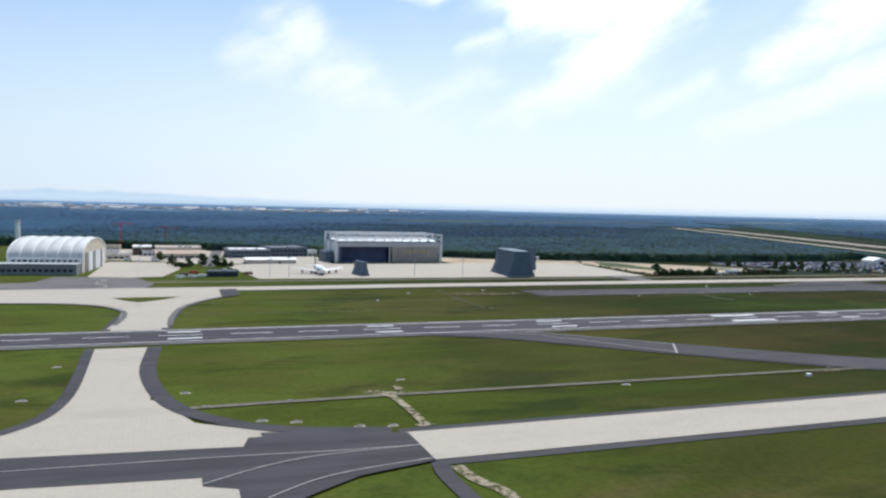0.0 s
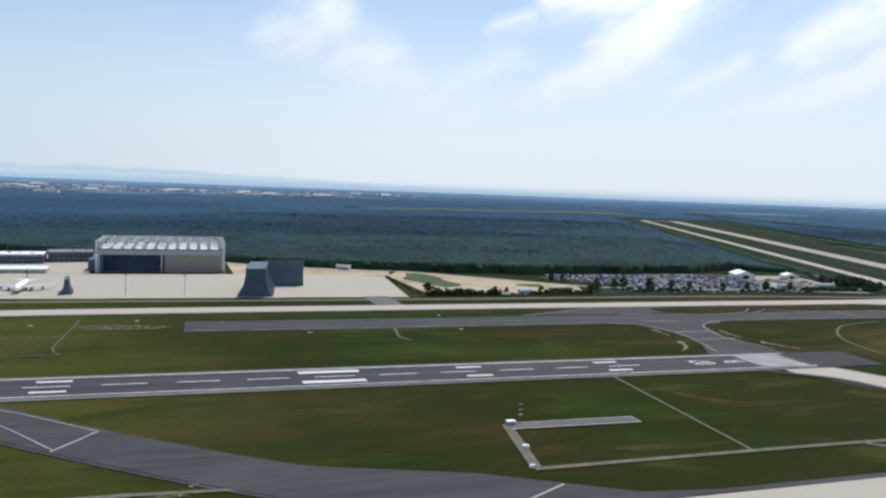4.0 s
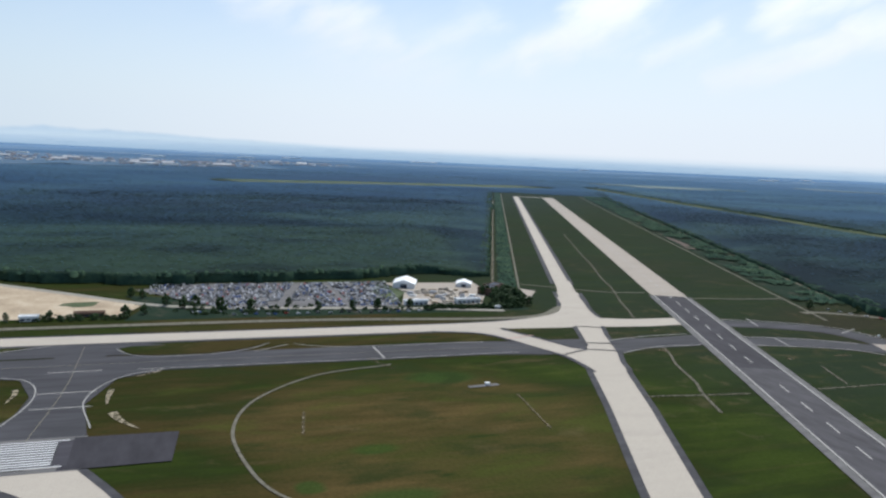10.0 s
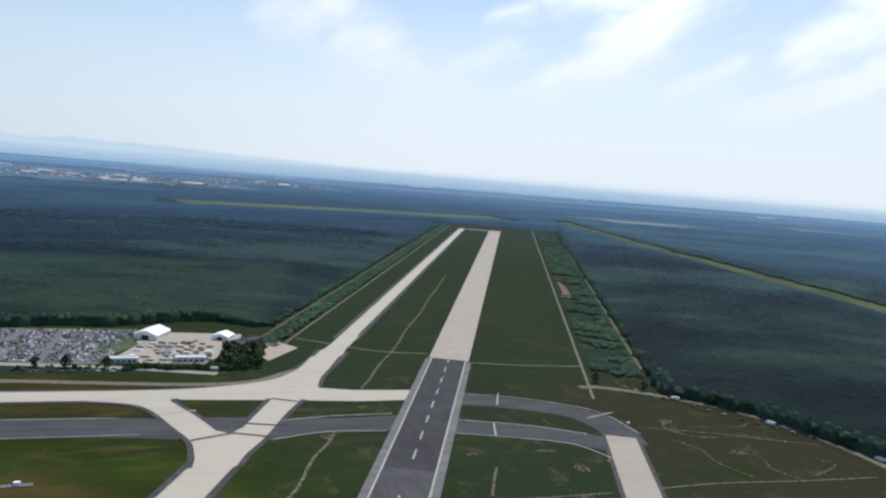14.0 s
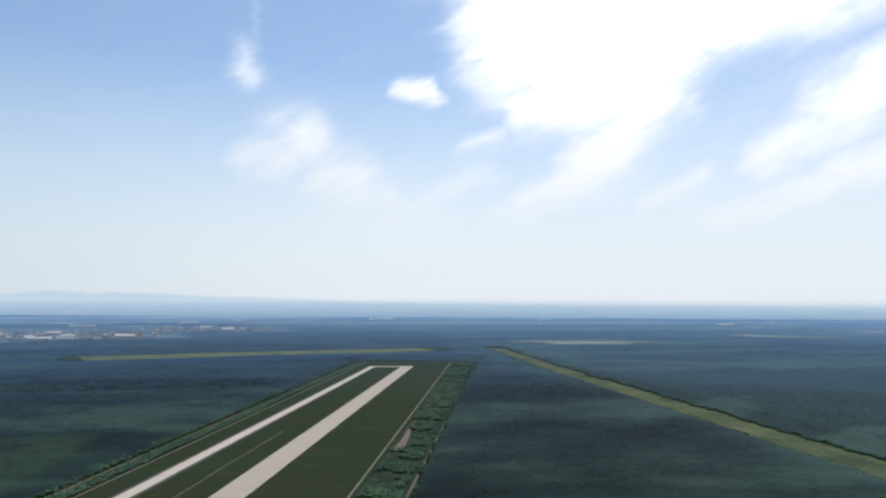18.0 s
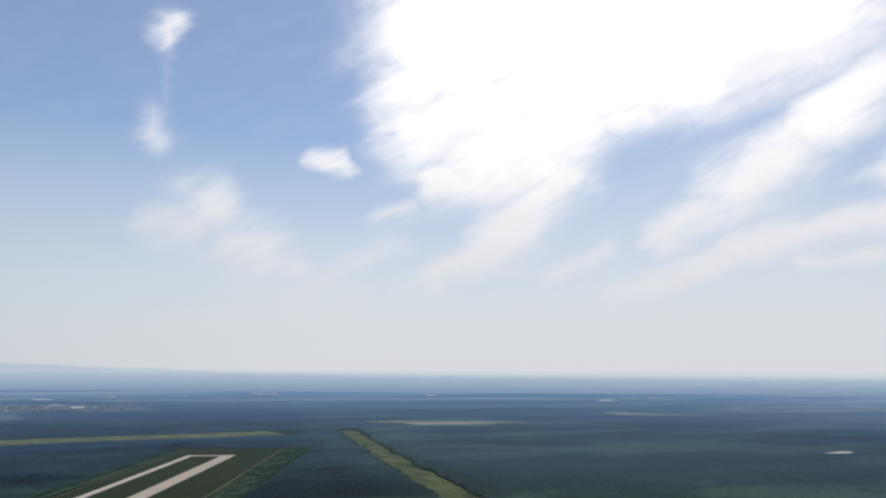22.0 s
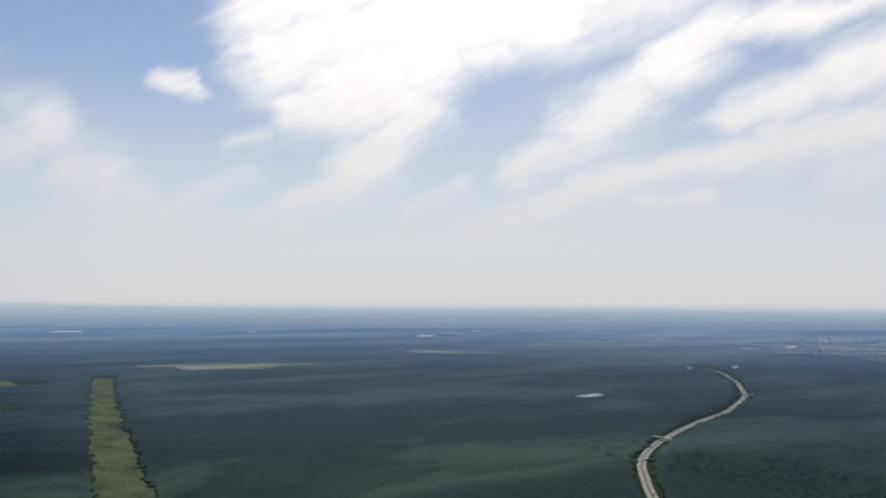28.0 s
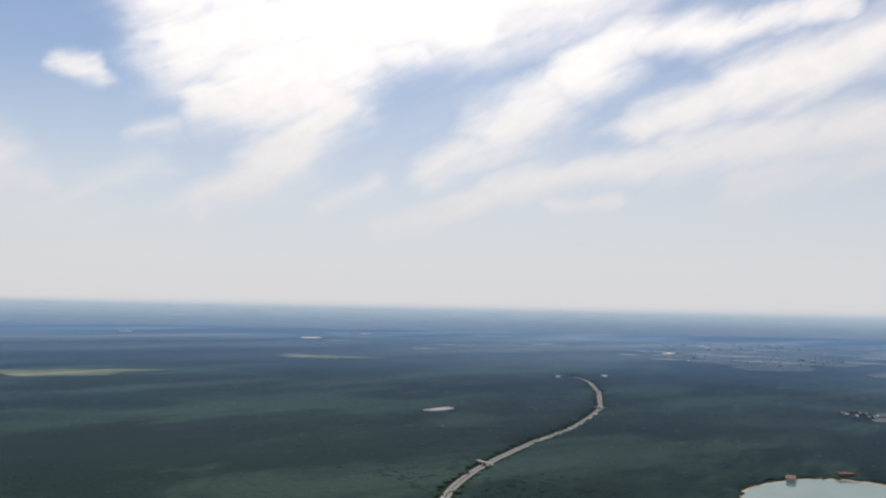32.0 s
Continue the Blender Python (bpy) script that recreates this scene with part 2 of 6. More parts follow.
def grass_colours(n, at):
    big = n.noise(n.vec("ADD", n.vec("MULTIPLY", at, (0.5, 1.0, 1)), (310, 40, 0)), 0.011, 5, 0.6, 0.6)
    mid = n.noise(n.vec("MULTIPLY", at, (0.25, 1.0, 1)), 0.09, 5, 0.65)
    fine = n.noise(at, 0.9, 4, 0.6)
    mow = n.noise(n.vec("MULTIPLY", at, (0.03, 1.0, 1)), 0.22, 3, 0.5)
    c = n.ramp(n.math("ADD", n.math("MULTIPLY", big, 0.65), n.math("MULTIPLY", mid, 0.35)),
               ((0.40, (0.046, 0.035, 0.012)), (0.455, (0.029, 0.028, 0.008)), (0.52, (0.019, 0.029, 0.006)), (0.60, (0.032, 0.048, 0.008))))
    sx = n.add("ShaderNodeSeparateXYZ")
    n.link(at, sx.inputs[0])
    # lusher meadow along the western half
    lush = n.maprange(n.math("ADD", sx.outputs[0], n.math("MULTIPLY", big, 160)), 260, 90)
    c = n.mix(n.math("MULTIPLY", lush, n.maprange(mid, 0.3, 0.6, 0.45, 0.85)), c, (0.070, 0.088, 0.013))
    blotch = n.noise(n.vec("ADD", n.vec("MULTIPLY", at, (0.45, 1.0, 1)), (20, 90, 0)), 0.05, 6, 0.62, 0.6)
    ochre = n.noise(n.vec("ADD", n.vec("MULTIPLY", at, (0.4, 1.0, 1)), (70, 15, 0)), 0.03, 6, 0.65, 0.8)
    c = n.mix(n.math("MULTIPLY", lush, n.maprange(ochre, 0.48, 0.60, 0, 0.7)), c, (0.088, 0.070, 0.024))
    west = n.maprange(n.math("ADD", sx.outputs[0], n.math("MULTIPLY", mid, 60)), 110, 40)
    c = n.mix(n.math("MULTIPLY", west, n.maprange(blotch, 0.42, 0.58, 0.15, 0.75)), c, (0.084, 0.112, 0.019))
    # dry oval field inside the footpath
    oval = n.vec("LENGTH", n.vec("MULTIPLY", n.vec("SUBTRACT", at, (425, 195, 0)), (1 / 62, 1 / 60, 0)))
    c = n.mix(n.math("MULTIPLY", n.maprange(n.math("ADD", oval, n.math("MULTIPLY", big, 1.2)), 1.75, 1.2), n.maprange(mid, 0.3, 0.65, 0.8, 0.25)), c, (0.100, 0.070, 0.025))
    for px, py, rx, ry in ((397, 155, 13, 6), (399, 184, 8, 4), (437, 240, 14, 8), (379, 166, 4, 4)):
        patch = n.vec("LENGTH", n.vec("MULTIPLY", n.vec("SUBTRACT", at, (px, py, 0)), (1 / rx, 1 / ry, 0)))
        c = n.mix(n.maprange(n.math("ADD", patch, n.math("MULTIPLY", mid, 1.6)), 1.9, 1.3, 0, 0.75), c, (0.028, 0.058, 0.012))
    # darker grass round the second runway, brown heath east of it
    far = n.maprange(n.math("ADD", sx.outputs[0], n.math("MULTIPLY", sx.outputs[1], 0.3)), 545, 650)
    c = n.mix(n.math("MULTIPLY", far, 0.8), c, (0.020, 0.031, 0.019))
    c = n.mix(n.maprange(mow, 0.55, 0.75, 0, 0.45), c, (0.050, 0.052, 0.014))
    east = n.math("MULTIPLY", n.maprange(sx.outputs[0], 615, 665), n.maprange(sx.outputs[1], 345, 290))
    c = n.mix(n.math("MULTIPLY", east, 0.75), c, (0.034, 0.029, 0.018))
    blot = n.noise(n.vec("MULTIPLY", at, (0.45, 1.0, 1)), 0.055, 6, 0.62, 0.5)
    c = n.mix(n.maprange(blot, 0.48, 0.34, 0, 0.6), c, (0.019, 0.030, 0.009))
    c = n.mix(n.math("MULTIPLY", n.maprange(blot, 0.55, 0.70, 0, 0.6), n.maprange(far, 0, 1, 1, 0.3)), c, (0.056, 0.068, 0.013))
    dry = n.noise(n.vec("MULTIPLY", at, (0.6, 1.2, 1)), 0.035, 6, 0.7, 1.0)
    c = n.mix(n.math("MULTIPLY", n.maprange(dry, 0.56, 0.74, 0, 0.6), n.maprange(far, 0, 1, 1, 0.5)), c, (0.105, 0.078, 0.036))
    worn = n.noise(n.vec("MULTIPLY", at, (1.0, 0.8, 1)), 0.10, 6, 0.7, 0.6)
    near_runways = n.math("MULTIPLY", n.maprange(sx.outputs[0], 460, 540), n.maprange(sx.outputs[1], 400, 300))
    c = n.mix(n.math("MULTIPLY", n.maprange(worn, 0.54, 0.72, 0, 0.6), near_runways), c, (0.100, 0.080, 0.044))
    # darker spots of taller growth
    tuft = n.noise(n.vec("MULTIPLY", at, (0.35, 1.0, 1)), 0.13, 3, 0.5)
    c = n.mix(n.maprange(tuft, 0.66, 0.74, 0, 0.7), c, (0.016, 0.030, 0.008))
    return n.mix(n.maprange(fine, 0.3, 0.8, 0, 0.4), c, (0.014, 0.019, 0.005))


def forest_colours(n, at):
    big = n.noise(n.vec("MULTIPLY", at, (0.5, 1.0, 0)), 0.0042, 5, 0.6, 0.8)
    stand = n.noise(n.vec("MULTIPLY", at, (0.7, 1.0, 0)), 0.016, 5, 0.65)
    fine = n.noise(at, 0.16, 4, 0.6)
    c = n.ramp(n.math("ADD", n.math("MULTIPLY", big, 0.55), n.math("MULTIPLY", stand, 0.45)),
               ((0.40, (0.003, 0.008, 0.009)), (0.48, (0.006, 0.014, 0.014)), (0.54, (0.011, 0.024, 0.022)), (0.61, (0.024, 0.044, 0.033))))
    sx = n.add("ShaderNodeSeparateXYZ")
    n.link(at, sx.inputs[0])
    # pines stand round the long runway, mixed wood with young stands further east, blued as haze
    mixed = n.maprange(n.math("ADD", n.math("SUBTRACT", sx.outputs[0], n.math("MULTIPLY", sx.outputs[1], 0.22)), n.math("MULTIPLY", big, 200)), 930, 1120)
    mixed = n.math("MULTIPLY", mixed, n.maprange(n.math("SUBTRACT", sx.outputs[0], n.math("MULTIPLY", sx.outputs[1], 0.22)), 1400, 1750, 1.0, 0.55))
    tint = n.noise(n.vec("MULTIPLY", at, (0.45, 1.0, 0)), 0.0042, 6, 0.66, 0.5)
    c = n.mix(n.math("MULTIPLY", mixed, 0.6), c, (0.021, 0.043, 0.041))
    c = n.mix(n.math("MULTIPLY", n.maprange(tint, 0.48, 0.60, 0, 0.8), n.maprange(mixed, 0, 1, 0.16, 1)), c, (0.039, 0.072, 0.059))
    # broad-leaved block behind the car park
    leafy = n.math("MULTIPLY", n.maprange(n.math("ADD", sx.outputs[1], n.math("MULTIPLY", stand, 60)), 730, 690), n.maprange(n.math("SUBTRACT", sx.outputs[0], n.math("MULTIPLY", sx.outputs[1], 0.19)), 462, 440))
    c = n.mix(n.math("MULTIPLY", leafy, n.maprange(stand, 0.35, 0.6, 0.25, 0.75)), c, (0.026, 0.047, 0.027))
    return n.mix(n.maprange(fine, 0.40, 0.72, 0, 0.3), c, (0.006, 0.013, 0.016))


def concrete_colours(base, worn):
    def build(n, at):
        slab = n.add("ShaderNodeTexBrick")
        n.link(at, slab.inputs["Vector"])
        slab.inputs["Scale"].default_value = 0.33
        slab.inputs["Mortar Size"].default_value, slab.inputs["Bias"].default_value = 0.012, 0.0
        slab.inputs["Color1"].default_value = (*base, 1)
        slab.inputs["Color2"].default_value = (*[c * 0.965 for c in base], 1)
        slab.inputs["Mortar"].default_value = (*[c * 0.82 for c in base], 1)
        stain = n.noise(n.vec("MULTIPLY", at, (0.3, 1, 1)), 0.12, 6, 0.65)
        c = n.mix(n.maprange(stain, 0.45, 0.75, 0, 0.6), slab.outputs[0], worn)
        return n.mix(n.maprange(n.noise(at, 1.5, 4), 0.4, 0.8, 0, 0.25), c, tuple(w * 0.8 for w in worn))
    return build


def asphalt_colours(base, along):
    def build(n, at):
        f = n.noise(n.vec("MULTIPLY", at, along), 0.25, 6, 0.65)
        c = n.ramp(f, ((0.3, tuple(b * 0.72 for b in base)), (0.7, tuple(b * 1.3 for b in base))))
        return n.mix(n.maprange(n.noise(at, 0.05, 3), 0.5, 0.7, 0, 0.4), c, tuple(b * 1.5 for b in base))
    return build


GRASS = material("grass", grass_colours, 0.95, spec=0.02, bump=(0.8, 0.4, 0.3))
# Blue-tinted sheen is put on the canopy as distance haze at grazing angles
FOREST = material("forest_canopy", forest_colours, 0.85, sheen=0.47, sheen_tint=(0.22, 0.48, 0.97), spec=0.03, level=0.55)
# Wood edges: base colour lightened against the shade on them, without the haze sheen
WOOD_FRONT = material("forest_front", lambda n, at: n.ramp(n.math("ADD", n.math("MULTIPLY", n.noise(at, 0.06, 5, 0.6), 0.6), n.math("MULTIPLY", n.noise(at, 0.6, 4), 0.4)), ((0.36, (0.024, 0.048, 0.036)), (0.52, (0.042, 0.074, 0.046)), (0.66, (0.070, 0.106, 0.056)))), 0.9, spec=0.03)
HEATH_MEADOW = material("heath_meadow", lambda n, at: n.ramp(n.math("ADD", n.math("MULTIPLY", n.noise(n.vec("MULTIPLY", at, (1.0, 0.5, 1)), 0.03, 6, 0.65), 0.65), n.math("MULTIPLY", n.noise(at, 0.3, 4), 0.35)), ((0.38, (0.022, 0.036, 0.024)), (0.5, (0.060, 0.076, 0.040)), (0.62, (0.104, 0.112, 0.060)))), 0.95, spec=0.03)
MEADOW = material("meadow", lambda n, at: n.ramp(n.math("ADD", n.math("MULTIPLY", n.noise(at, 0.02, 5, 0.6), 0.6), n.math("MULTIPLY", n.noise(at, 0.3, 4), 0.4)),
                  ((0.36, (0.044, 0.064, 0.034)), (0.5, (0.076, 0.097, 0.052)), (0.64, (0.115, 0.128, 0.070)))), 0.95, spec=0.05)
SCRUB = material("scrub", lambda n, at: n.ramp(n.noise(at, 0.08, 6, 0.7), ((0.35, (0.013, 0.025, 0.017)), (0.55, (0.020, 0.034, 0.021)), (0.74, (0.075, 0.058, 0.044)))), 0.95, spec=0.03)
SAND = material("sand", lambda n, at: n.ramp(n.math("ADD", n.math("MULTIPLY", n.noise(at, 0.06, 6, 0.65), 0.7), n.math("MULTIPLY", n.noise(at, 0.8, 4), 0.3)),
                ((0.32, (0.24, 0.185, 0.125)), (0.5, (0.40, 0.32, 0.22)), (0.7, (0.52, 0.44, 0.33)))), 0.95)
DRY_SOIL = material("dry_soil", lambda n, at: n.ramp(n.noise(at, 0.35, 6, 0.7), ((0.35, (0.075, 0.064, 0.034)), (0.5, (0.135, 0.112, 0.070)), (0.68, (0.23, 0.195, 0.14)))), 0.95, spec=0.03)
PALE_SOIL = material("pale_sandy_soil", lambda n, at: n.ramp(n.noise(at, 0.4, 6, 0.7), ((0.35, (0.17, 0.145, 0.095)), (0.65, (0.34, 0.295, 0.21)))), 0.95, spec=0.03)
HEATH_SOIL = material("heath_soil", lambda n, at: n.ramp(n.noise(at, 0.2, 6, 0.7), ((0.35, (0.085, 0.066, 0.056)), (0.65, (0.19, 0.145, 0.125)))), 0.95, spec=0.03)
TRACK = material("trodden_track", lambda n, at: n.ramp(n.noise(at, 0.5, 6, 0.7), ((0.3, (0.085, 0.080, 0.058)), (0.7, (0.18, 0.165, 0.125)))), 0.95, spec=0.03)


def let_grass_through(mat, scale, low, high):
    """Grass grows through the worn surface in spots."""
    n = Nodes(mat.node_tree)
    at = n.add("ShaderNodeNewGeometry").outputs["Position"]
    n.put(mat.node_tree.nodes["Principled BSDF"].inputs["Alpha"], n.maprange(n.noise(at, scale, 5, 0.65), low, high))


let_grass_through(DRY_SOIL, 0.9, 0.34, 0.66)
let_grass_through(PALE_SOIL, 0.8, 0.30, 0.60)
let_grass_through(TRACK, 1.1, 0.20, 0.62)
# Far fields and town ground carry a blue sheen that imitates haze
STUBBLE = material("stubble_field", lambda n, at: n.ramp(n.math("ADD", n.math("MULTIPLY", n.noise(n.vec("MULTIPLY", at, (0.4, 1.0, 1)), 0.012, 5, 0.6), 0.7), n.math("MULTIPLY", n.noise(at, 0.1, 4), 0.3)), ((0.38, (0.085, 0.110, 0.062)), (0.5, (0.150, 0.165, 0.100)), (0.62, (0.25, 0.255, 0.195)))), 0.95, sheen=0.4, sheen_tint=(0.3, 0.5, 0.8), spec=0.03)
TOWN_GROUND = material("built_up_ground", lambda n, at: n.ramp(n.math("ADD", n.math("MULTIPLY", n.noise(n.vec("MULTIPLY", at, (0.4, 1.0, 1)), 0.014, 5, 0.6), 0.7), n.math("MULTIPLY", n.noise(at, 0.1, 4), 0.3)), ((0.40, (0.030, 0.048, 0.045)), (0.5, (0.070, 0.082, 0.080)), (0.62, (0.15, 0.15, 0.14)))), 0.95, sheen=0.6, sheen_tint=(0.25, 0.48, 0.8), spec=0.03)
PALE_GRAVEL = material("pale_gravel", lambda n, at: n.ramp(n.noise(at, 0.5, 6, 0.7), ((0.3, (0.20, 0.185, 0.15)), (0.7, (0.34, 0.32, 0.27)))), 0.95)
MOTORWAY = material("motorway_surface", asphalt_colours((0.24, 0.235, 0.225), (0.5, 0.5, 1)), 0.85)
GRAVEL = material("gravel_track", lambda n, at: n.ramp(n.noise(at, 0.5, 6, 0.7), ((0.3, (0.085, 0.080, 0.058)), (0.7, (0.19, 0.175, 0.135)))), 0.95)
CONCRETE = material("concrete", concrete_colours((0.425, 0.38, 0.312), (0.335, 0.30, 0.25)), 0.85)
OLD_CONCRETE = material("old_concrete", concrete_colours((0.35, 0.305, 0.25), (0.26, 0.23, 0.19)), 0.85)
ASPHALT = material("asphalt", asphalt_colours((0.052, 0.051, 0.054), (0.12, 1, 1)), 0.85)
DARK_ASPHALT = material("runway_asphalt", asphalt_colours((0.050, 0.047, 0.053), (0.05, 1, 1)), 0.8)
R18_ASPHALT = material("runway_asphalt_old", asphalt_colours((0.036, 0.034, 0.038), (1, 0.3, 1)), 0.8)
OLD_ASPHALT = material("worn_runway_asphalt", asphalt_colours((0.060, 0.057, 0.060), (1, 0.3, 1)), 0.8)
SHOULDER = material("shoulder_asphalt", asphalt_colours((0.13, 0.125, 0.12), (0.1, 1, 1)), 0.9)
PAINT = plain("white_paint", (0.60, 0.60, 0.58), 0.7, grain=3, amount=0.2)
WORN_PAINT = plain("worn_paint", (0.34, 0.33, 0.30), 0.8, grain=3, amount=0.2)
FADED_RED = plain("faded_red_paint", (0.46, 0.31, 0.25), 0.8, grain=3)
YELLOW = plain("yellow_paint", (0.21, 0.19, 0.13), 0.8, grain=3)
WHITE = plain("white_cladding", (0.72, 0.72, 0.70), 0.5, grain=1.5, amount=0.12)
WHITE_ROOF = plain("white_membrane", (0.82, 0.82, 0.80), 0.55, grain=1.0, amount=0.08)
CREAM = plain("cream_cladding", (0.55, 0.48, 0.38), 0.6, grain=1.5, amount=0.12)
GREY = plain("grey_cladding", (0.20, 0.215, 0.23), 0.55, grain=1.5, amount=0.15)
BLUEGREY = plain("blue_grey_steel", (0.10, 0.135, 0.17), 0.5, 0.2, grain=2, amount=0.2)
STEEL = plain("galvanised_steel", (0.52, 0.54, 0.56), 0.45, 0.5, grain=4)
# for doors and dark roofs, and as painted shade in openings
DARK = plain("dark_paint_and_shade", (0.035, 0.045, 0.065), 0.6, grain=2)
GLASS = material("window_glass", lambda n, at: n.ramp(n.noise(at, 0.6, 3), ((0.3, (0.015, 0.025, 0.04)), (0.7, (0.04, 0.06, 0.08)))), 0.08, spec=0.6)
BRICK = plain("red_roof_tiles", (0.26, 0.12, 0.085), 0.85, grain=4, amount=0.3)
RED = plain("red_paint", (0.42, 0.05, 0.04), 0.5)
BROWN = plain("brown_cladding", (0.16, 0.10, 0.07), 0.7, amount=0.3)
BARK = plain("bark", (0.10, 0.075, 0.05), 0.95)
TYRE = plain("rubber", (0.02, 0.02, 0.02), 0.8)
LEAF = material("leaves", lambda n, at: n.ramp(n.noise(at, 1.2, 4, 0.6), ((0.3, (0.014, 0.030, 0.012)), (0.7, (0.050, 0.080, 0.026)))), 0.75, sheen=0.2)
WATER = material("lake_water", lambda n, at: n.ramp(n.noise(at, 0.02, 4), ((0.3, (0.08, 0.16, 0.14)), (0.7, (0.13, 0.21, 0.18)))), 0.12, spec=0.5)


# ---------------------------------------------------------------- building helpers
def mesh(name, verts, faces, mat, parent=None, label="", smooth=False):
    me = bpy.data.meshes.new(name)
    me.from_pydata([tuple(v) for v in verts], [], [tuple(f) for f in faces])
    me.materials.append(mat)
    if smooth:
        me.polygons.foreach_set("use_smooth", [True] * len(me.polygons))
    me.update()
    ob = new(name, me)
    ob.parent = parent
    if label:
        ob["label"] = label
    return ob


def part(name, bm, mat, parent=None, label="", smooth=False):
    me = bpy.data.meshes.new(name)
    bmesh.ops.recalc_face_normals(bm, faces=bm.faces)
    bm.to_mesh(me)
    bm.free()
    me.materials.append(mat)
    if smooth:
        me.polygons.foreach_set("use_smooth", [True] * len(me.polygons))
    ob = new(name, me)
    ob.parent = parent
    if label:
        ob["label"] = label
    return ob


def empty(name, x=0.0, y=0.0, z=0.0, turn=0.0):
    ob = new(name)
    ob.matrix_world = pose(x, y, z, 0, 0, turn)
    return ob


def box(bm, x0, x1, y0, y1, z0, z1):
    vs = [bm.verts.new(p) for p in ((x0, y0, z0), (x1, y0, z0), (x1, y1, z0), (x0, y1, z0), (x0, y0, z1), (x1, y0, z1), (x1, y1, z1), (x0, y1, z1))]
    for f in ((3, 2, 1, 0), (4, 5, 6, 7), (0, 1, 5, 4), (1, 2, 6, 5), (2, 3, 7, 6), (3, 0, 4, 7)):
        bm.faces.new([vs[i] for i in f])
    return vs


def beam(bm, a, b, w):
    """A square bar from a to b."""
    a, b = Vector(a), Vector(b)
    d = (b - a).normalized()
    u = d.cross(Vector((0, 0, 1)))
    u = u.normalized() if u.length > 1e-4 else Vector((1, 0, 0))
    v = d.cross(u)
    ring = [(u + v) * w / 2, (u - v) * w / 2, (-u - v) * w / 2, (-u + v) * w / 2]
    lo, hi = [bm.verts.new(a + r) for r in ring], [bm.verts.new(b + r) for r in ring]
    for i in range(4):
        bm.faces.new((lo[i], lo[(i + 1) % 4], hi[(i + 1) % 4], hi[i]))
    bm.faces.new(lo)
    bm.faces.new(hi[::-1])


LEVEL = [0]


def lift(z):
    """No two flat pieces share a level."""
    LEVEL[0] += 1
    return z * 3.0 + (LEVEL[0] % 60) * 0.0012


def slab(name, pts, z, mat, parent=None, label="", thick=0.0):
    """A flat patch of ground with the outline pts."""
    z = lift(z)
    pts = [Vector((p[0], p[1], z)) for p in pts]
    bm = bmesh.new()
    f = bm.faces.new([bm.verts.new(p) for p in pts])
    f.normal_update()
    if f.normal.z < 0:
        f.normal_flip()
    if thick:
        low = [bm.verts.new((p[0], p[1], z - thick)) for p in pts]
        top = list(f.verts)
        for i in range(len(pts)):
            j = (i + 1) % len(pts)
            a = [v for v in top if v.co == pts[i]][0]
            b = [v for v in top if v.co == pts[j]][0]
            bm.faces.new((b, a, low[i], low[j]))
    bmesh.ops.triangulate(bm, faces=bm.faces[:])
    me = bpy.data.meshes.new(name)
    bm.to_mesh(me)
    bm.free()
    me.materials.append(mat)
    ob = new(name, me)
    ob.parent = parent
    if label:
        ob["label"] = label
    return ob


def curve(pts, steps=8):
    """A smooth line through pts."""
    p = [Vector((*q[:2], 0)) for q in pts]
    p = [2 * p[0] - p[1]] + p + [2 * p[-1] - p[-2]]
    res = []
    for i in range(1, len(p) - 2):
        for k in range(steps):
            u = k / steps
            a, b, c, d = p[i - 1], p[i], p[i + 1], p[i + 2]
            res.append(0.5 * (2 * b + (c - a) * u + (2 * a - 5 * b + 4 * c - d) * u * u + (3 * b - a - 3 * c + d) * u ** 3))
    return res + [p[-2]]


def ribbon(name, pts, width, z, mat, parent=None, label="", steps=8, smooth=True, end_width=None):
    """A strip of that width along a line."""
    z = lift(z)
    line = curve(pts, steps) if smooth and len(pts) > 2 else [Vector((*q[:2], 0)) for q in pts]
    verts, faces = [], []
    for i, p in enumerate(line):
        d = (line[min(i + 1, len(line) - 1)] - line[max(i - 1, 0)]).normalized()
        w = width if end_width is None else width + (end_width - width) * i / (len(line) - 1)
        s = Vector((d.y, -d.x, 0)) * w / 2
        verts += [p - s + Vector((0, 0, z)), p + s + Vector((0, 0, z))]
        if i:
            k = 2 * i
            faces.append((k - 2, k - 1, k + 1, k))
    return mesh(name, verts, faces, mat, parent, label)


def structure(ob, label, category=""):
    return tagged(ob, label, category, kind="structure")


# ---------------------------------------------------------------- ground
def ground_sheet():
    """One sheet out to the horizon, finer near the airfield."""
    def axis(lo, hi, fine_lo, fine_hi, fine, coarse):
        a = list(np.arange(lo, fine_lo, coarse)) + list(np.arange(fine_lo, fine_hi, fine)) + list(np.arange(fine_hi, hi + 1, coarse))
        return np.array(a)
    xs, ys = axis(-9000, 14000, -200, 1800, 100, 1400), axis(-3000, 12000, -200, 1800, 100, 1400)
    X, Y = np.meshgrid(xs, ys)
    verts = np.stack([X.ravel(), Y.ravel(), np.zeros(X.size)], 1)
    w = len(xs)
    faces = [(j * w + i, j * w + i + 1, (j + 1) * w + i + 1, (j + 1) * w + i) for j in range(len(ys) - 1) for i in range(w - 1)]
    return structure(mesh("ground", verts, faces, GRASS), "flat airfield ground of mown olive and dry grass", "ground")


ground_sheet()

# southern runway: runs along x, its threshold near x = 325
RUN_SLOPE = -0.012


def run_y(x, off=0.0):
    return 199.8 + RUN_SLOPE * (x - 170) + off


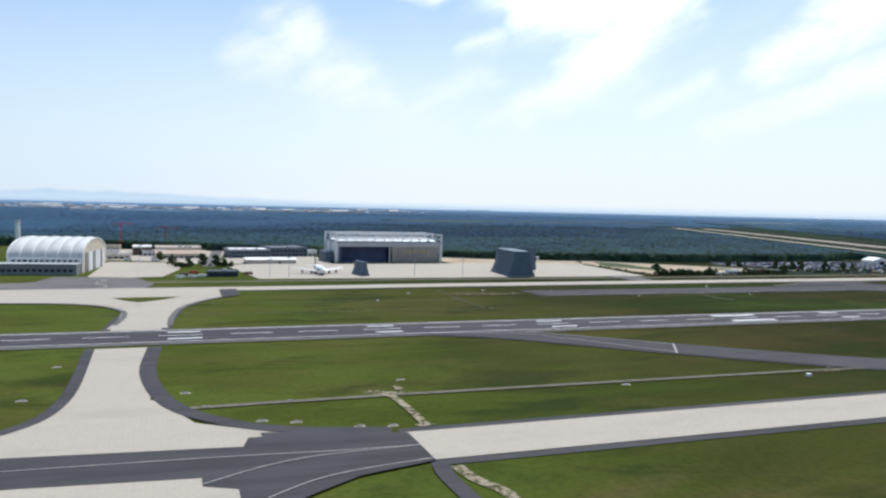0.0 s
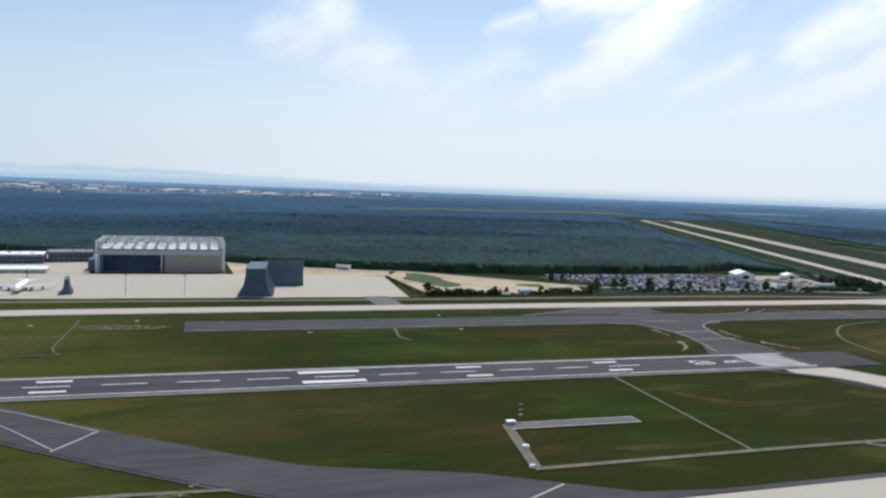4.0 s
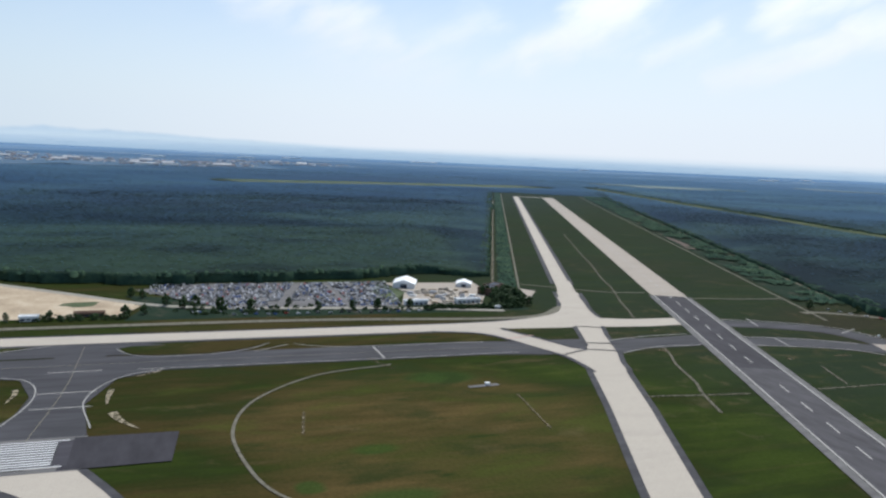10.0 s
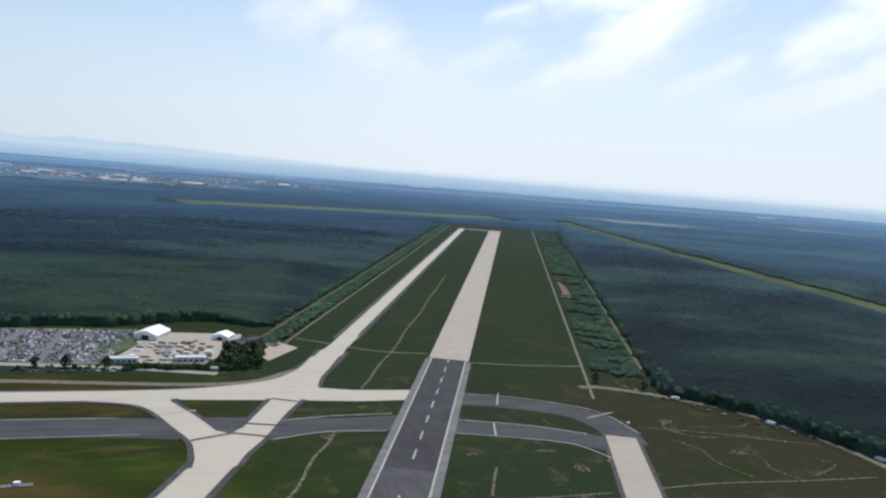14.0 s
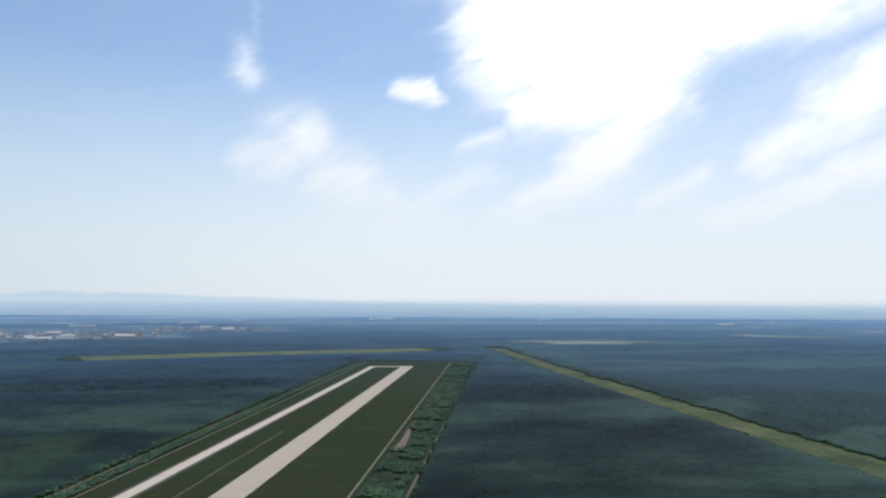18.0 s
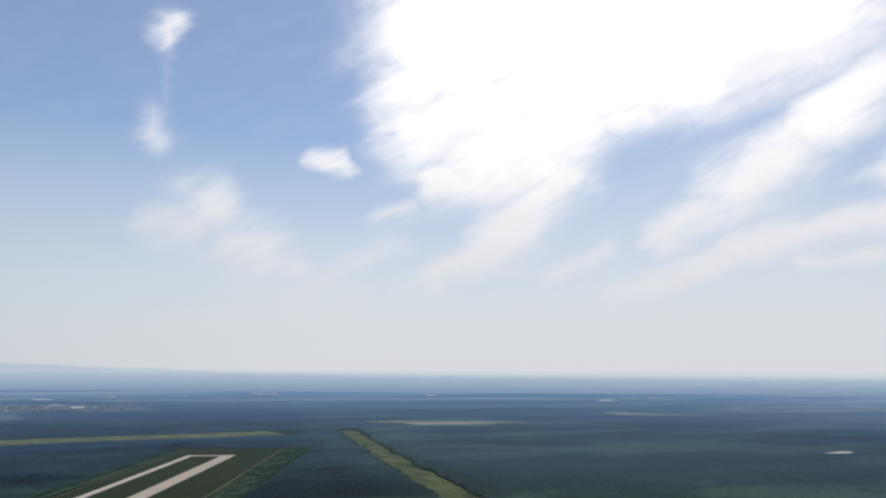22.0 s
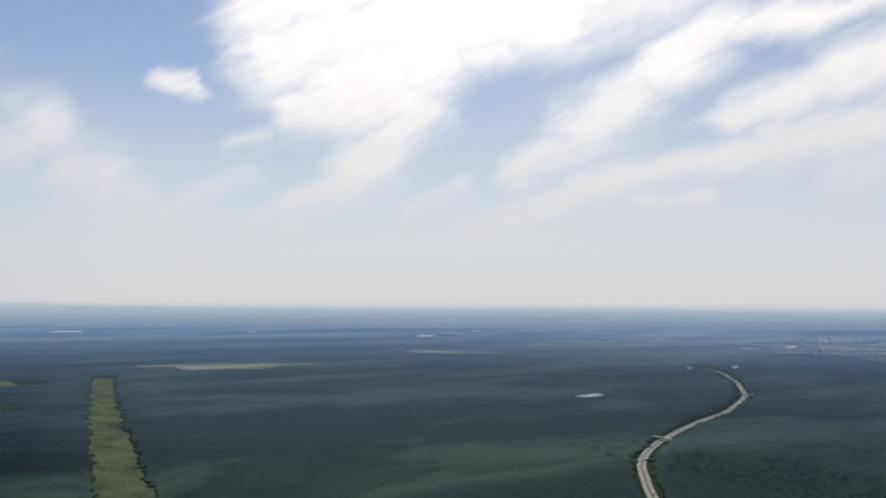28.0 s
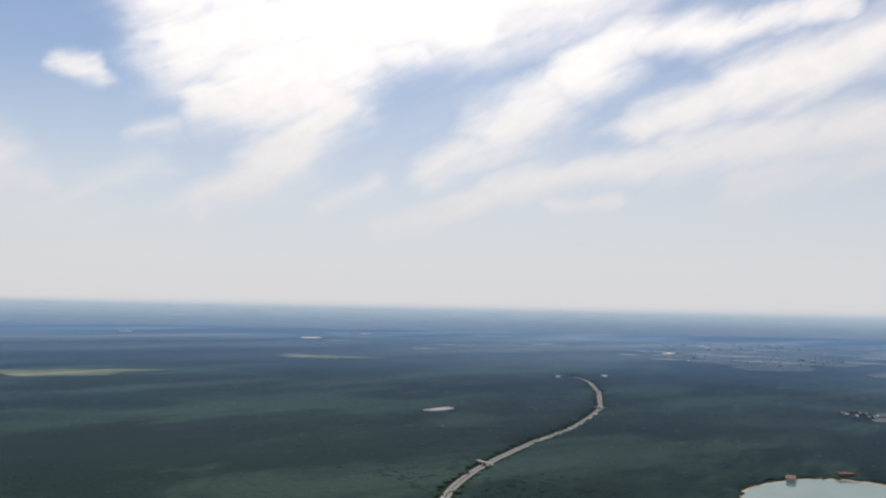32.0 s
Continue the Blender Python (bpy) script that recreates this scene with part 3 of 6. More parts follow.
def along_run(x0, x1, lo, hi):
    return [(x0, run_y(x0, lo)), (x1, run_y(x1, lo)), (x1, run_y(x1, hi)), (x0, run_y(x0, hi))]


runway = slab("runway", along_run(-420, 327, -8.0, 8.0), 0.10, DARK_ASPHALT)
structure(runway, "dark asphalt runway with worn white threshold markings", "runway")
for lo, hi in ((-11.0, -8.6), (8.6, 11.0)):
    structure(slab("runway_shoulder", along_run(-420, 330, lo, hi), 0.07, SHOULDER), "pale worn asphalt shoulder along the runway", "shoulder")
for off in (-8.3, 8.3):
    slab("edge_line", along_run(-420, 326, off - 0.26, off + 0.26), 0.13, PAINT, runway)
x = -400.0
while x < 268:
    slab("centre_dash", along_run(x, x + 10.5, -0.28, 0.28), 0.13, PAINT, runway)
    x += 17.3
for x0, length in ((-60, 8), (0, 8), (52, 7.5), (104, 8), (211.5, 7.5), (255, 7.5)):
    for off in (-4.8, 4.8):
        slab("touchdown_bar", along_run(x0, x0 + length, off - 0.75, off + 0.75), 0.13, PAINT, runway)
for off in (-5.0, 5.0):
    slab("aiming_bar", along_run(167, 183.5, off - 1.25, off + 1.25), 0.13, PAINT, runway)
for off in np.arange(-6.9, 7.0, 1.53):
    slab("threshold_stripe", along_run(306.5, 323.5, off - 0.32, off + 0.32), 0.13, PAINT, runway)
slab("threshold_wear", along_run(306, 324, -7.9, 7.9), 0.115, ASPHALT, runway, "grey rubbed asphalt under the threshold stripes")


def ground_writing(text, x, y, size, stretch, parent):
    """Letters lying on the ground, read when looking along -x."""
    data = bpy.data.curves.new("marking", "FONT")
    data.body, data.size, data.align_x = text, size, "CENTER"
    data.fill_mode = "BOTH"
    ob = new("marking", data)
    ob.data.materials.append(PAINT)
    ob.matrix_world = Matrix.Translation((x, y, 0.50)) @ Matrix(((0, -stretch, 0, 0), (1, 0, 0, 0), (0, 0, 1, 0), (0, 0, 0, 1)))
    ob.parent = parent
    return ob


ground_writing("07", 293.5, run_y(289), 5.6, 1.9, runway)
ground_writing("R", 304.5, run_y(300), 5.6, 1.8, runway)
structure(slab("blast_pad", [(325, 187.5), (350, 187.5), (352, 207), (327, 208)], 0.08, R18_ASPHALT), "dark asphalt pad beyond the runway threshold", "pavement")

# taxiways -----------------------------------------------------------------
def taxiway(name, pts, width, mat=CONCRETE, label="pale concrete taxiway with dark asphalt edges", z=0.06, edge=2.2, line=True, **kw):
    t = structure(ribbon(name, pts, width, z, mat, **kw), label, "taxiway")
    if edge:
        structure(ribbon("taxiway_shoulder", pts, width + 2 * edge, z - 0.03, ASPHALT, **kw), "dark asphalt shoulder of a taxiway", "shoulder")
    if line and mat is ASPHALT:
        ribbon("centre_line", pts, 0.16, z + 0.025, YELLOW, t)
    return t


# near taxiway
taxiway("taxiway", [(33, 102.5), (420, 102.5)], 13, smooth=False, line=False)
structure(ribbon("service_road", [(34, 94), (33.5, 88), (34, 70)], 2.4, 0.05, ASPHALT), "narrow dark track leaving the taxiway", "track")
structure(ribbon("dirt_track", [(36, 93), (36.5, 88), (38.5, 82), (37.5, 74)], 1.8, 0.05, PALE_SOIL), "pale sandy strip beside a narrow track", "track")
taxiway("taxiway", [(-220, 99), (-12, 102)], 20, smooth=False)
structure(slab("taxiway_joint", [(-18, 111), (10, 108), (11, 112), (13, 112), (13, 114), (34, 108.5), (34, 95.5), (23, 92.5), (17, 88.5), (12, 85), (8, 88), (8, 92), (4, 94), (4, 97), (-16, 99), (-70, 102), (-70, 115)], 0.095, ASPHALT),
          "dark asphalt repair field in a concrete taxiway", "taxiway")
for pts in ([(4, 94.5), (12, 99), (20, 101.3), (34, 102)], [(11, 88), (17, 92.2), (24, 94.6), (34, 96.2)], [(-50, 107), (0, 104.5), (20, 102.8), (34, 102)]):
    structure(ribbon("guide_line", pts, 0.2, 0.13, WORN_PAINT), "worn painted guide line on asphalt", "marking")
# cross taxiway to the southern runway and beyond
taxiway("taxiway", [(-9, 96), (-9.5, 140), (-9, 188)], 13.5, edge=0, smooth=False, line=False)
structure(slab("taxiway_fillet", [(-16, 136), (-24, 121), (-40, 112), (-40, 100), (20, 100), (30, 109), (15, 114), (4, 122), (-1.5, 138)], 0.055, CONCRETE), "pale concrete taxiway fillet", "taxiway")
ribbon("shoulder_curve", [(-2.8, 188), (-3.6, 160), (0, 136), (7, 123), (17, 115), (32, 110.5)], 3.2, 0.075, ASPHALT)["kind"] = "structure"
ribbon("shoulder_curve", [(-16.5, 188), (-16.5, 140), (-24, 122), (-42, 112.5), (-80, 109)], 2.2, 0.075, ASPHALT)["kind"] = "structure"
taxiway("taxiway", [(-8, 211), (-6, 235), (-2, 262), (4, 290), (10, 306)], 12.5)
structure(slab("taxiway_fillet", [(-15, 216), (0, 216), (1, 238), (4, 256), (12, 274), (24, 289), (24, 306), (-90, 303), (-90, 276), (-50, 275), (-30, 270), (-20, 263), (-13, 249), (-13, 232)], 0.055, CONCRETE), "pale concrete taxiway fillet", "taxiway")
structure(slab("grass_island", [(-18, 283), (4, 284), (-2, 276), (-9, 270.5), (-13, 275)], 0.095, GRASS), "grass triangle between taxiways", "grass")
structure(slab("taxiway_joint", [(18.5, 305), (25, 306.5), (24, 285), (18, 280)], 0.095, ASPHALT), "dark asphalt joint across pale concrete", "taxiway")
for pts in ([(-13.5, 222), (-12, 236), (-13, 250), (-21, 264), (-34, 271), (-60, 276)], [(0.5, 220), (1.5, 238), (4.5, 256), (12.5, 274), (25, 289)]):
    ribbon("shoulder_curve", pts, 1.6, 0.08, SHOULDER)["kind"] = "structure"
# long parallel taxiway south of the runway
taxiway("taxiway", [(-260, 306), (20, 308), (110, 310.5), (240, 311), (380, 310.5), (470, 310), (505, 314), (532, 326), (549, 350), (563, 382)], 12.2)
# asphalt taxiway between
taxiway("taxiway", [(137, 277), (240, 275.5), (330, 276), (380, 275.6), (425, 275), (465, 274.3), (492, 270)], 17, ASPHALT, "grey asphalt taxiway with a worn centre line", 0.05, 1.5)
taxiway("taxiway", [(321, 300), (320, 250), (316, 208)], 14, ASPHALT, "grey asphalt taxiway leading to the runway threshold", 0.052, 1.2)
for fil in ([(283, 268), (306, 262), (314, 235), (300, 208), (330, 205), (327, 235), (334, 258), (352, 268), (330, 277), (300, 277)],
            [(266, 287), (300, 300), (308, 304), (338, 304), (352, 297), (380, 287)]):
    structure(slab("taxiway_fillet", fil, 0.045, ASPHALT), "grey asphalt fillet of a taxiway junction", "taxiway")
for lo in ([(296, 267), (309, 259), (312.5, 240), (306, 212)], [(348, 267), (334, 258), (326.5, 238), (330, 214)], [(340, 267.5), (390, 266.6), (440, 265.6), (478, 265.4)], [(140, 268), (230, 267), (292, 267.3)],
           [(268, 286), (300, 299), (310, 303)], [(332, 295), (336, 287.5), (344, 283), (363, 282.6), (377, 287), (386, 295)], [(395, 292), (409, 285.5), (440, 283.6), (470, 283)], [(379, 283.5), (393, 292)]):
    ribbon("edge_line", lo, 0.36, 0.085, WORN_PAINT)["kind"] = "structure"
structure(slab("grass_island", [(332.5, 295), (336.5, 298), (358, 298), (379, 297), (385, 295.4), (376, 288), (363, 283.4), (344, 283.8), (336, 287.6)], 0.10, GRASS), "narrow grass island beside an asphalt taxiway", "grass")
for y in (232, 246, 268):
    ribbon("hold_line", [(313, y), (329, y)], 0.5, 0.085, WORN_PAINT)["kind"] = "structure"
# rapid exit to the near taxiway
taxiway("taxiway", [(52, 203), (84, 189), (118, 160), (150, 135), (180, 117), (215, 104)], 13.5, ASPHALT, "grey asphalt rapid exit taxiway", 0.055, 1.0, line=False, steps=10)
for pts in ([(66, 193), (89, 187.5), (103, 172), (116, 154)], [(84, 195), (104, 180.5), (122, 164.5)], [(150, 114.5), (155, 111), (164, 108)]):
    ribbon("edge_line", pts, 0.3, 0.09, WORN_PAINT)["kind"] = "structure"
structure(slab("taxiway_fillet", [(146, 142), (152, 130), (154, 122), (153, 116), (148, 112), (138, 110.6), (138, 109.6), (240, 109.6), (215, 113), (190, 127)], 0.045, ASPHALT), "grey asphalt fillet of a taxiway junction", "taxiway")
ribbon("hold_line", [(115.5, 153.5), (122.5, 164.5)], 0.5, 0.09, WORN_PAINT)["kind"] = "structure"
ribbon("hold_line", [(186, 109.5), (203, 119)], 0.5, 0.09, WORN_PAINT)["kind"] = "structure"
# concrete from the threshold down to the near taxiway
taxiway("taxiway", [(319, 190), (330, 168), (338, 149), (355, 130), (384, 118), (430, 108), (470, 100)], 16)
structure(slab("taxiway_fillet", [(311, 188), (311, 183), (321, 173), (325, 159), (326, 147), (322, 136), (315, 122.5), (308, 114.5), (298, 108.6), (286, 106), (280, 97), (330, 97), (330, 106), (327, 109), (331, 117), (343, 129), (344, 150), (334, 168), (325, 186)], 0.058, CONCRETE), "pale concrete taxiway fillet", "taxiway")
ribbon("shoulder_curve", [(304, 186), (309.5, 182), (319.5, 173), (323.8, 160), (324.4, 147), (320.6, 135.5), (314, 123.2), (307, 115.6), (296, 109.4), (281, 105.8)], 2.4, 0.1, ASPHALT)["kind"] = "structure"
structure(slab("taxiway_shoulder", [(339.5, 132.5), (344.5, 131), (350, 111.5), (344.5, 106.8), (325, 106), (319, 107.6), (317.5, 111), (329, 122.5)], 0.088, ASPHALT), "dark asphalt border of a grass triangle", "shoulder")
structure(slab("grass_island", [(341.4, 130), (348, 111.6), (345, 109), (326, 109), (323, 113), (332, 122.5)], 0.118, GRASS), "grass triangle between taxiways", "grass")
# crossing by the second runway
taxiway("taxiway", [(501, 238), (484, 197), (460, 143), (438, 92)], 12.4, smooth=False)
structure(slab("taxiway_fillet", [(440, 305), (487, 304.5), (497, 282), (503, 267.5), (507, 264), (511, 270), (524, 303.5), (537, 303.5), (534, 295), (528, 284), (518, 259), (511, 245), (507.2, 235), (495, 235), (495.2, 246), (494, 258), (488, 273), (481, 290), (473, 299), (455, 304)], 0.06, CONCRETE), "pale concrete taxiway branch and crossing", "taxiway")
structure(ribbon("taxiway_fillet", [(549, 350), (563, 382), (580, 419)], 12.2, 0.056, CONCRETE, end_width=8.8), "pale concrete taxiway narrowing beside the runway", "taxiway")
structure(slab("taxiway_fillet", [(490, 303.5), (536, 300), (560, 297.6), (585, 298.5), (588, 312), (560, 313), (545.5, 317), (549, 333), (556, 350), (562, 366), (550, 370), (541, 347), (530, 328), (512, 320), (490, 316)], 0.053, CONCRETE), "pale concrete junction of taxiways", "taxiway")
for pts in ([(455, 303), (472, 298), (480, 289.5), (487, 272.5), (493, 257.5), (494, 246), (493.5, 235)], [(537, 301), (529, 284), (519, 259), (512, 245), (508, 234)], [(487.4, 303), (497.6, 282), (503.4, 267.6)], [(510.4, 270), (523.4, 302.6)], [(546, 318.5), (550, 333), (557, 350), (565, 371)]):
    ribbon("shoulder_curve", pts, 2.0, 0.086, ASPHALT)["kind"] = "structure"
structure(slab("taxiway", [(497.4, 282), (515, 280.4), (511, 270), (507, 264.4), (503.4, 268)], 0.052, ASPHALT), "grey asphalt triangle below a grass island", "taxiway")
for pts in ([(494, 258.4), (503, 262.5), (508, 264.4), (519, 260)], [(513, 274), (524, 271)], [(524, 303), (535, 298)]):
    structure(ribbon("joint", pts, 1.0, 0.116, ASPHALT, smooth=False), "dark asphalt joint across pale concrete", "taxiway")
structure(ribbon("guide_line", [(482, 286), (496, 290)], 0.8, 0.09, FADED_RED), "faded red stop line on concrete", "marking")
taxiway("taxiway", [(512, 262), (530, 270), (552, 270), (576, 272)], 14, ASPHALT, "grey asphalt link to the second runway", 0.05, 1.0, line=False)
taxiway("taxiway", [(596, 300), (622, 291), (644, 278), (651, 258), (648, 240)], 13, ASPHALT, "grey asphalt link to the second runway", 0.05, 1.0, line=False)
taxiway("taxiway", [(583, 266), (610, 259), (632, 247), (646, 236)], 13, ASPHALT, "grey asphalt link to the second runway", 0.048, 1.0, line=False)
for a, b in (((622, 305), (615, 289)), ((605, 268), (600, 253)), ((647, 270), (662, 276)), ((424, 283), (424, 266))):
    ribbon("hold_line", [a, b], 0.6, 0.09, WORN_PAINT)["kind"] = "structure"
taxiway("taxiway", [(649, 248), (618, 178), (585, 100)], 11.5, OLD_CONCRETE, "pale old concrete taxiway", 0.062, 1.6, smooth=False)
for lo in ([(604, 306), (632, 296), (655, 278), (659, 250)], [(592, 272), (618, 263), (637, 252)], [(586, 257.5), (606, 251), (626, 242), (634, 226)], [(524, 276), (545, 280), (568, 281)], [(520, 257), (540, 263), (561, 262)]):
    ribbon("edge_line", lo, 0.5, 0.085, WORN_PAINT)["kind"] = "structure"

# second runway, away from the camera ------------------------------------------
R18 = (619.0, 364.0)           # where its asphalt turns to concrete
UX, UY = 0.3960, 0.9183


def r18(s, n):
    return (R18[0] + UX * s + UY * n, R18[1] + UY * s - UX * n)


def along18(s0, s1, n0, n1):
    return [r18(s0, n0), r18(s1, n0), r18(s1, n1), r18(s0, n1)]


runway2 = structure(slab("runway", along18(0, 996, -10.2, 10.2), 0.10, OLD_CONCRETE), "long pale concrete runway between grass strips", "runway")
runway2b = structure(slab("runway", along18(-420, -0.3, -8.4, 8.4), 0.10, R18_ASPHALT), "dark asphalt runway with white centre dashes", "runway")
slab("patch", along18(-420, -150, -8.2, 8.2), 0.115, OLD_ASPHALT, runway2b, "paler worn asphalt section")
for n0, n1 in ((-11.6, -8.8), (8.8, 11.6)):
    structure(slab("runway_shoulder", along18(-420, -1, n0, n1), 0.07, SHOULDER), "pale worn asphalt shoulder along the runway", "shoulder")
for n in (-8.6, 8.6):
    slab("edge_line", along18(-420, -0.5, n - 0.3, n + 0.3), 0.13, WORN_PAINT, runway2b)
for k in range(22):
    slab("centre_dash", along18(-410 + 19.2 * k, -401 + 19.2 * k, -0.28, 0.28), 0.13, WORN_PAINT, runway2b)
for k in range(50):
    slab("centre_dash", along18(10 + 19.2 * k, 21 + 19.2 * k, -0.2, 0.2), 0.13, WORN_PAINT, runway2)
structure(slab("taxiway", along18(2, 990, -63.2, -54.4), 0.06, CONCRETE), "long pale concrete taxiway beside the runway", "taxiway")
for n in (-64.6, -53.0):
    structure(slab("taxiway_shoulder", along18(22, 985, n - 1.3, n + 1.3), 0.05, ASPHALT), "dark asphalt shoulder of a taxiway", "shoulder")
structure(slab("taxiway", along18(980, 991, -60, -8), 0.062, CONCRETE), "pale concrete taxiway at the runway's end", "taxiway")
structure(slab("service_road", along18(-46, 1080, 67.6, 69.0), 0.06, GRAVEL), "pale perimeter track beside the runway", "road")
structure(slab("service_road", along18(0, 1080, -86.2, -85.0), 0.06, GRAVEL), "pale perimeter track beside the woods", "road")
structure(slab("grass_track", along18(10, 1085, -101.7, -100.1), 0.05, TRACK), "light grass lane along the edge of the woods", "grass")
structure(ribbon("grass_track", [r18(22, 100), r18(520, 107), r18(1060, 113)], 1.9, 0.05, TRACK), "light grass lane along the edge of the woods", "grass")
for stretch in ([(-68, -32), (-48, -31.4), (-24, -31.6), (4, -30.2)], [(4, -30.2), (27, -30), (60, -30.8), (124, -29.6), (180, -30.6), (238, -30), (330, -30.4)], [(-205, -30), (-186, -30.6), (-172, -29.6), (-150, -31), (-136, -29.8), (-124, -30.2)]):
    structure(ribbon("dirt_track", [r18(a, b) for a, b in stretch], 1.1, 0.05, TRACK), "narrow sandy track trodden in the runway grass", "track")
structure(ribbon("service_road", [r18(-2, 12), r18(4, 40), r18(14, 68)], 1.6, 0.06, GRAVEL), "narrow track to the perimeter road", "road")
structure(ribbon("service_road", [r18(8, -12), r18(3, -40), r18(14, -84)], 1.4, 0.06, GRAVEL), "narrow track to the perimeter road", "road")
for pts in ([(494, 207), (515, 204), (534, 202)], [(562, 201), (590, 200.6), (618, 201)], [(589, 225), (584, 215), (579, 204)], [(635, 202), (661, 203), (690, 201), (723, 200)]):
    structure(ribbon("dirt_track", pts, 0.9, 0.05, TRACK), "narrow worn track in the runway grass", "track")
structure(ribbon("service_road", [(666, 313), (678, 311.5), (699, 297.5), (723, 272), (735, 235), (736, 190), (735, 60), (730, -200), (715, -480)], 4.5, 0.06, GRAVEL), "pale perimeter road round the airfield", "road")
for pts, w in (([(663, 257), (680, 252), (700, 244), (727, 231)], 1.3), ([(679, 263), (674, 257), (675, 251), (681, 245), (690, 243)], 1.2), ([(668, 244), (673, 232), (671, 220), (675, 206)], 0.9), ([(685, 229), (692, 222), (688, 212), (692, 202)], 0.9), ([(713, 219), (717, 213), (709, 208), (698, 204)], 0.9), ([(700, 257), (708, 254), (716, 258)], 0.8)):
    structure(ribbon("dirt_track", pts, w, 0.05, DRY_SOIL), "winding sandy track in dry heath grass", "track")

structure(slab("service_road", [(206, 149.6), (237, 148.8), (237, 152.8), (206, 153.5)], 0.042, SHOULDER), "grey paved strip before an antenna", "track")
for pts in ([(206, 153.5), (237, 152.8)], [(206, 149.6), (237, 148.8)], [(237, 153), (237, 148.6)]):
    ribbon("edge_line", pts, 0.45, 0.085, WORN_PAINT, smooth=False)["kind"] = "structure"
for pts, w in (([(333.2, 247), (332.6, 240), (332.8, 233)], 1.5), ([(334.6, 226), (337, 219), (342, 211.5)], 2.2), ([(306.6, 252), (307, 246), (306, 240)], 1.4), ([(304, 231), (300.5, 222), (295, 216)], 1.8), ([(347, 265), (339, 259)], 0.9)):
    structure(ribbon("bare_soil", pts, w * 1.3, 0.045, PALE_SOIL, end_width=0.5), "bare sandy soil along the edge of a taxiway", "soil")
structure(slab("taxiway", [(-70, 102), (-16, 99), (4, 97), (4, 94), (8, 92), (8, 84), (-70, 84)], 0.075, CONCRETE), "pale concrete taxiway with a jagged asphalt joint", "taxiway")
# tracks in the grass --------------------------------------------------------
for pts, w in (([(-5, 131), (38, 131.5), (131, 130)], 1.6), ([(131, 130), (160, 128)], 1.2), ([(201, 127), (260, 127), (314, 126)], 1.5), ([(201.5, 127), (206, 153)], 2.2), 
               ([(278, 126), (284, 120), (281, 109)], 1.6), ([(253, 189), (250, 128)], 0.8), ([(209, 266), (207, 252), (209, 244)], 0.8)):
    structure(ribbon("service_road", pts, w, 0.05, GRAVEL, smooth=len(pts) > 2), "narrow pale service track in the grass", "track")
structure(ribbon("service_road", [(424, 258), (396, 250), (374, 229), (365.5, 205), (367, 180), (373, 162), (388, 149), (403, 139), (414, 138), (418, 133)], 0.9, 0.05, GRAVEL, steps=12), "curving pale footpath worn in the grass", "track")
for a, b in (((455, 218), (451, 187)), ((383, 198), (386, 215)), ((418, 268), (424, 252))):
    structure(ribbon("dirt_track", [a, b], 0.8, 0.05, DRY_SOIL), "sandy track in the grass", "track")
for pts in ([(-20, 241), (25, 240), (70, 238.5), (104, 236.5)], [(-10, 264), (50, 263), (101, 262)], [(102, 292), (101.5, 270), (101, 246), (104, 237)]):
    structure(ribbon("dirt_track", pts, 0.7, 0.05, TRACK), "narrow pale track worn in the grass", "track")
structure(ribbon("dirt_track", [(37.5, 132.5), (38.2, 124), (38, 111.5)], 1.5, 0.055, PALE_SOIL), "sandy track down to the taxiway", "track")
for x, y, rx, ry in ((38, 132.8, 3.6, 1.1), (38, 111.8, 1.6, 0.7), (35, 134.6, 1.4, 0.5), (40.5, 136, 0.8, 1.6)):
    pts = [(x + rx * (1 + 0.3 * math.sin(5 * t + x)) * math.cos(t), y + ry * (1 + 0.3 * math.cos(3 * t)) * math.sin(t)) for t in np.linspace(0, 6.283, 17)[:-1]]
    structure(slab("bare_soil", pts, 0.06, PALE_SOIL), "pale bare soil where two tracks meet", "soil")
structure(slab("equipment_pad", [(442, 226.6), (453, 227.4), (453, 229.6), (442, 228.6)], 0.05, SHOULDER), "pale paved pad in dry grass", "pavement")
rng = random.Random(7)


def blob_patch(name, x, y, rx, ry, z, mat, label, category, seed):
    """A patch of soil or scrub with an uneven rim."""
    r = random.Random(seed)
    k = 22
    ph = [r.uniform(0, 6.28) for _ in range(4)]
    pts = []
    for i in range(k):
        a = 6.2832 * i / k
        f = 1 + 0.16 * math.sin(2 * a + ph[0]) + 0.12 * math.sin(3 * a + ph[1]) + 0.09 * math.sin(5 * a + ph[2]) + 0.07 * math.sin(7 * a + ph[3])
        pts.append((x + rx * f * math.cos(a), y + ry * f * math.sin(a)))
    return structure(slab(name, pts, z, mat), label, category)


for i, (x, y, rx, ry) in enumerate(((136, 128, 4, 0.8), (117, 277, 16, 4.5), (209, 261, 1.6, 2.2), (607, 199, 3, 2.2), (605, 193, 1.6, 3), (679, 263, 4, 2), (686, 227, 4, 1.6), (618, 221, 2.2, 4), (539, 258, 2.4, 2.6), (559, 290, 4, 1.2), (535, 289, 4, 1), (585, 237, 3, 1.2), (612, 237, 3.5, 1.2), (632, 225, 1.5, 5))):
    blob_patch("bare_soil", x, y, rx, ry, 0.055, DRY_SOIL, "bare sandy soil showing through the grass", "soil", 100 + i)

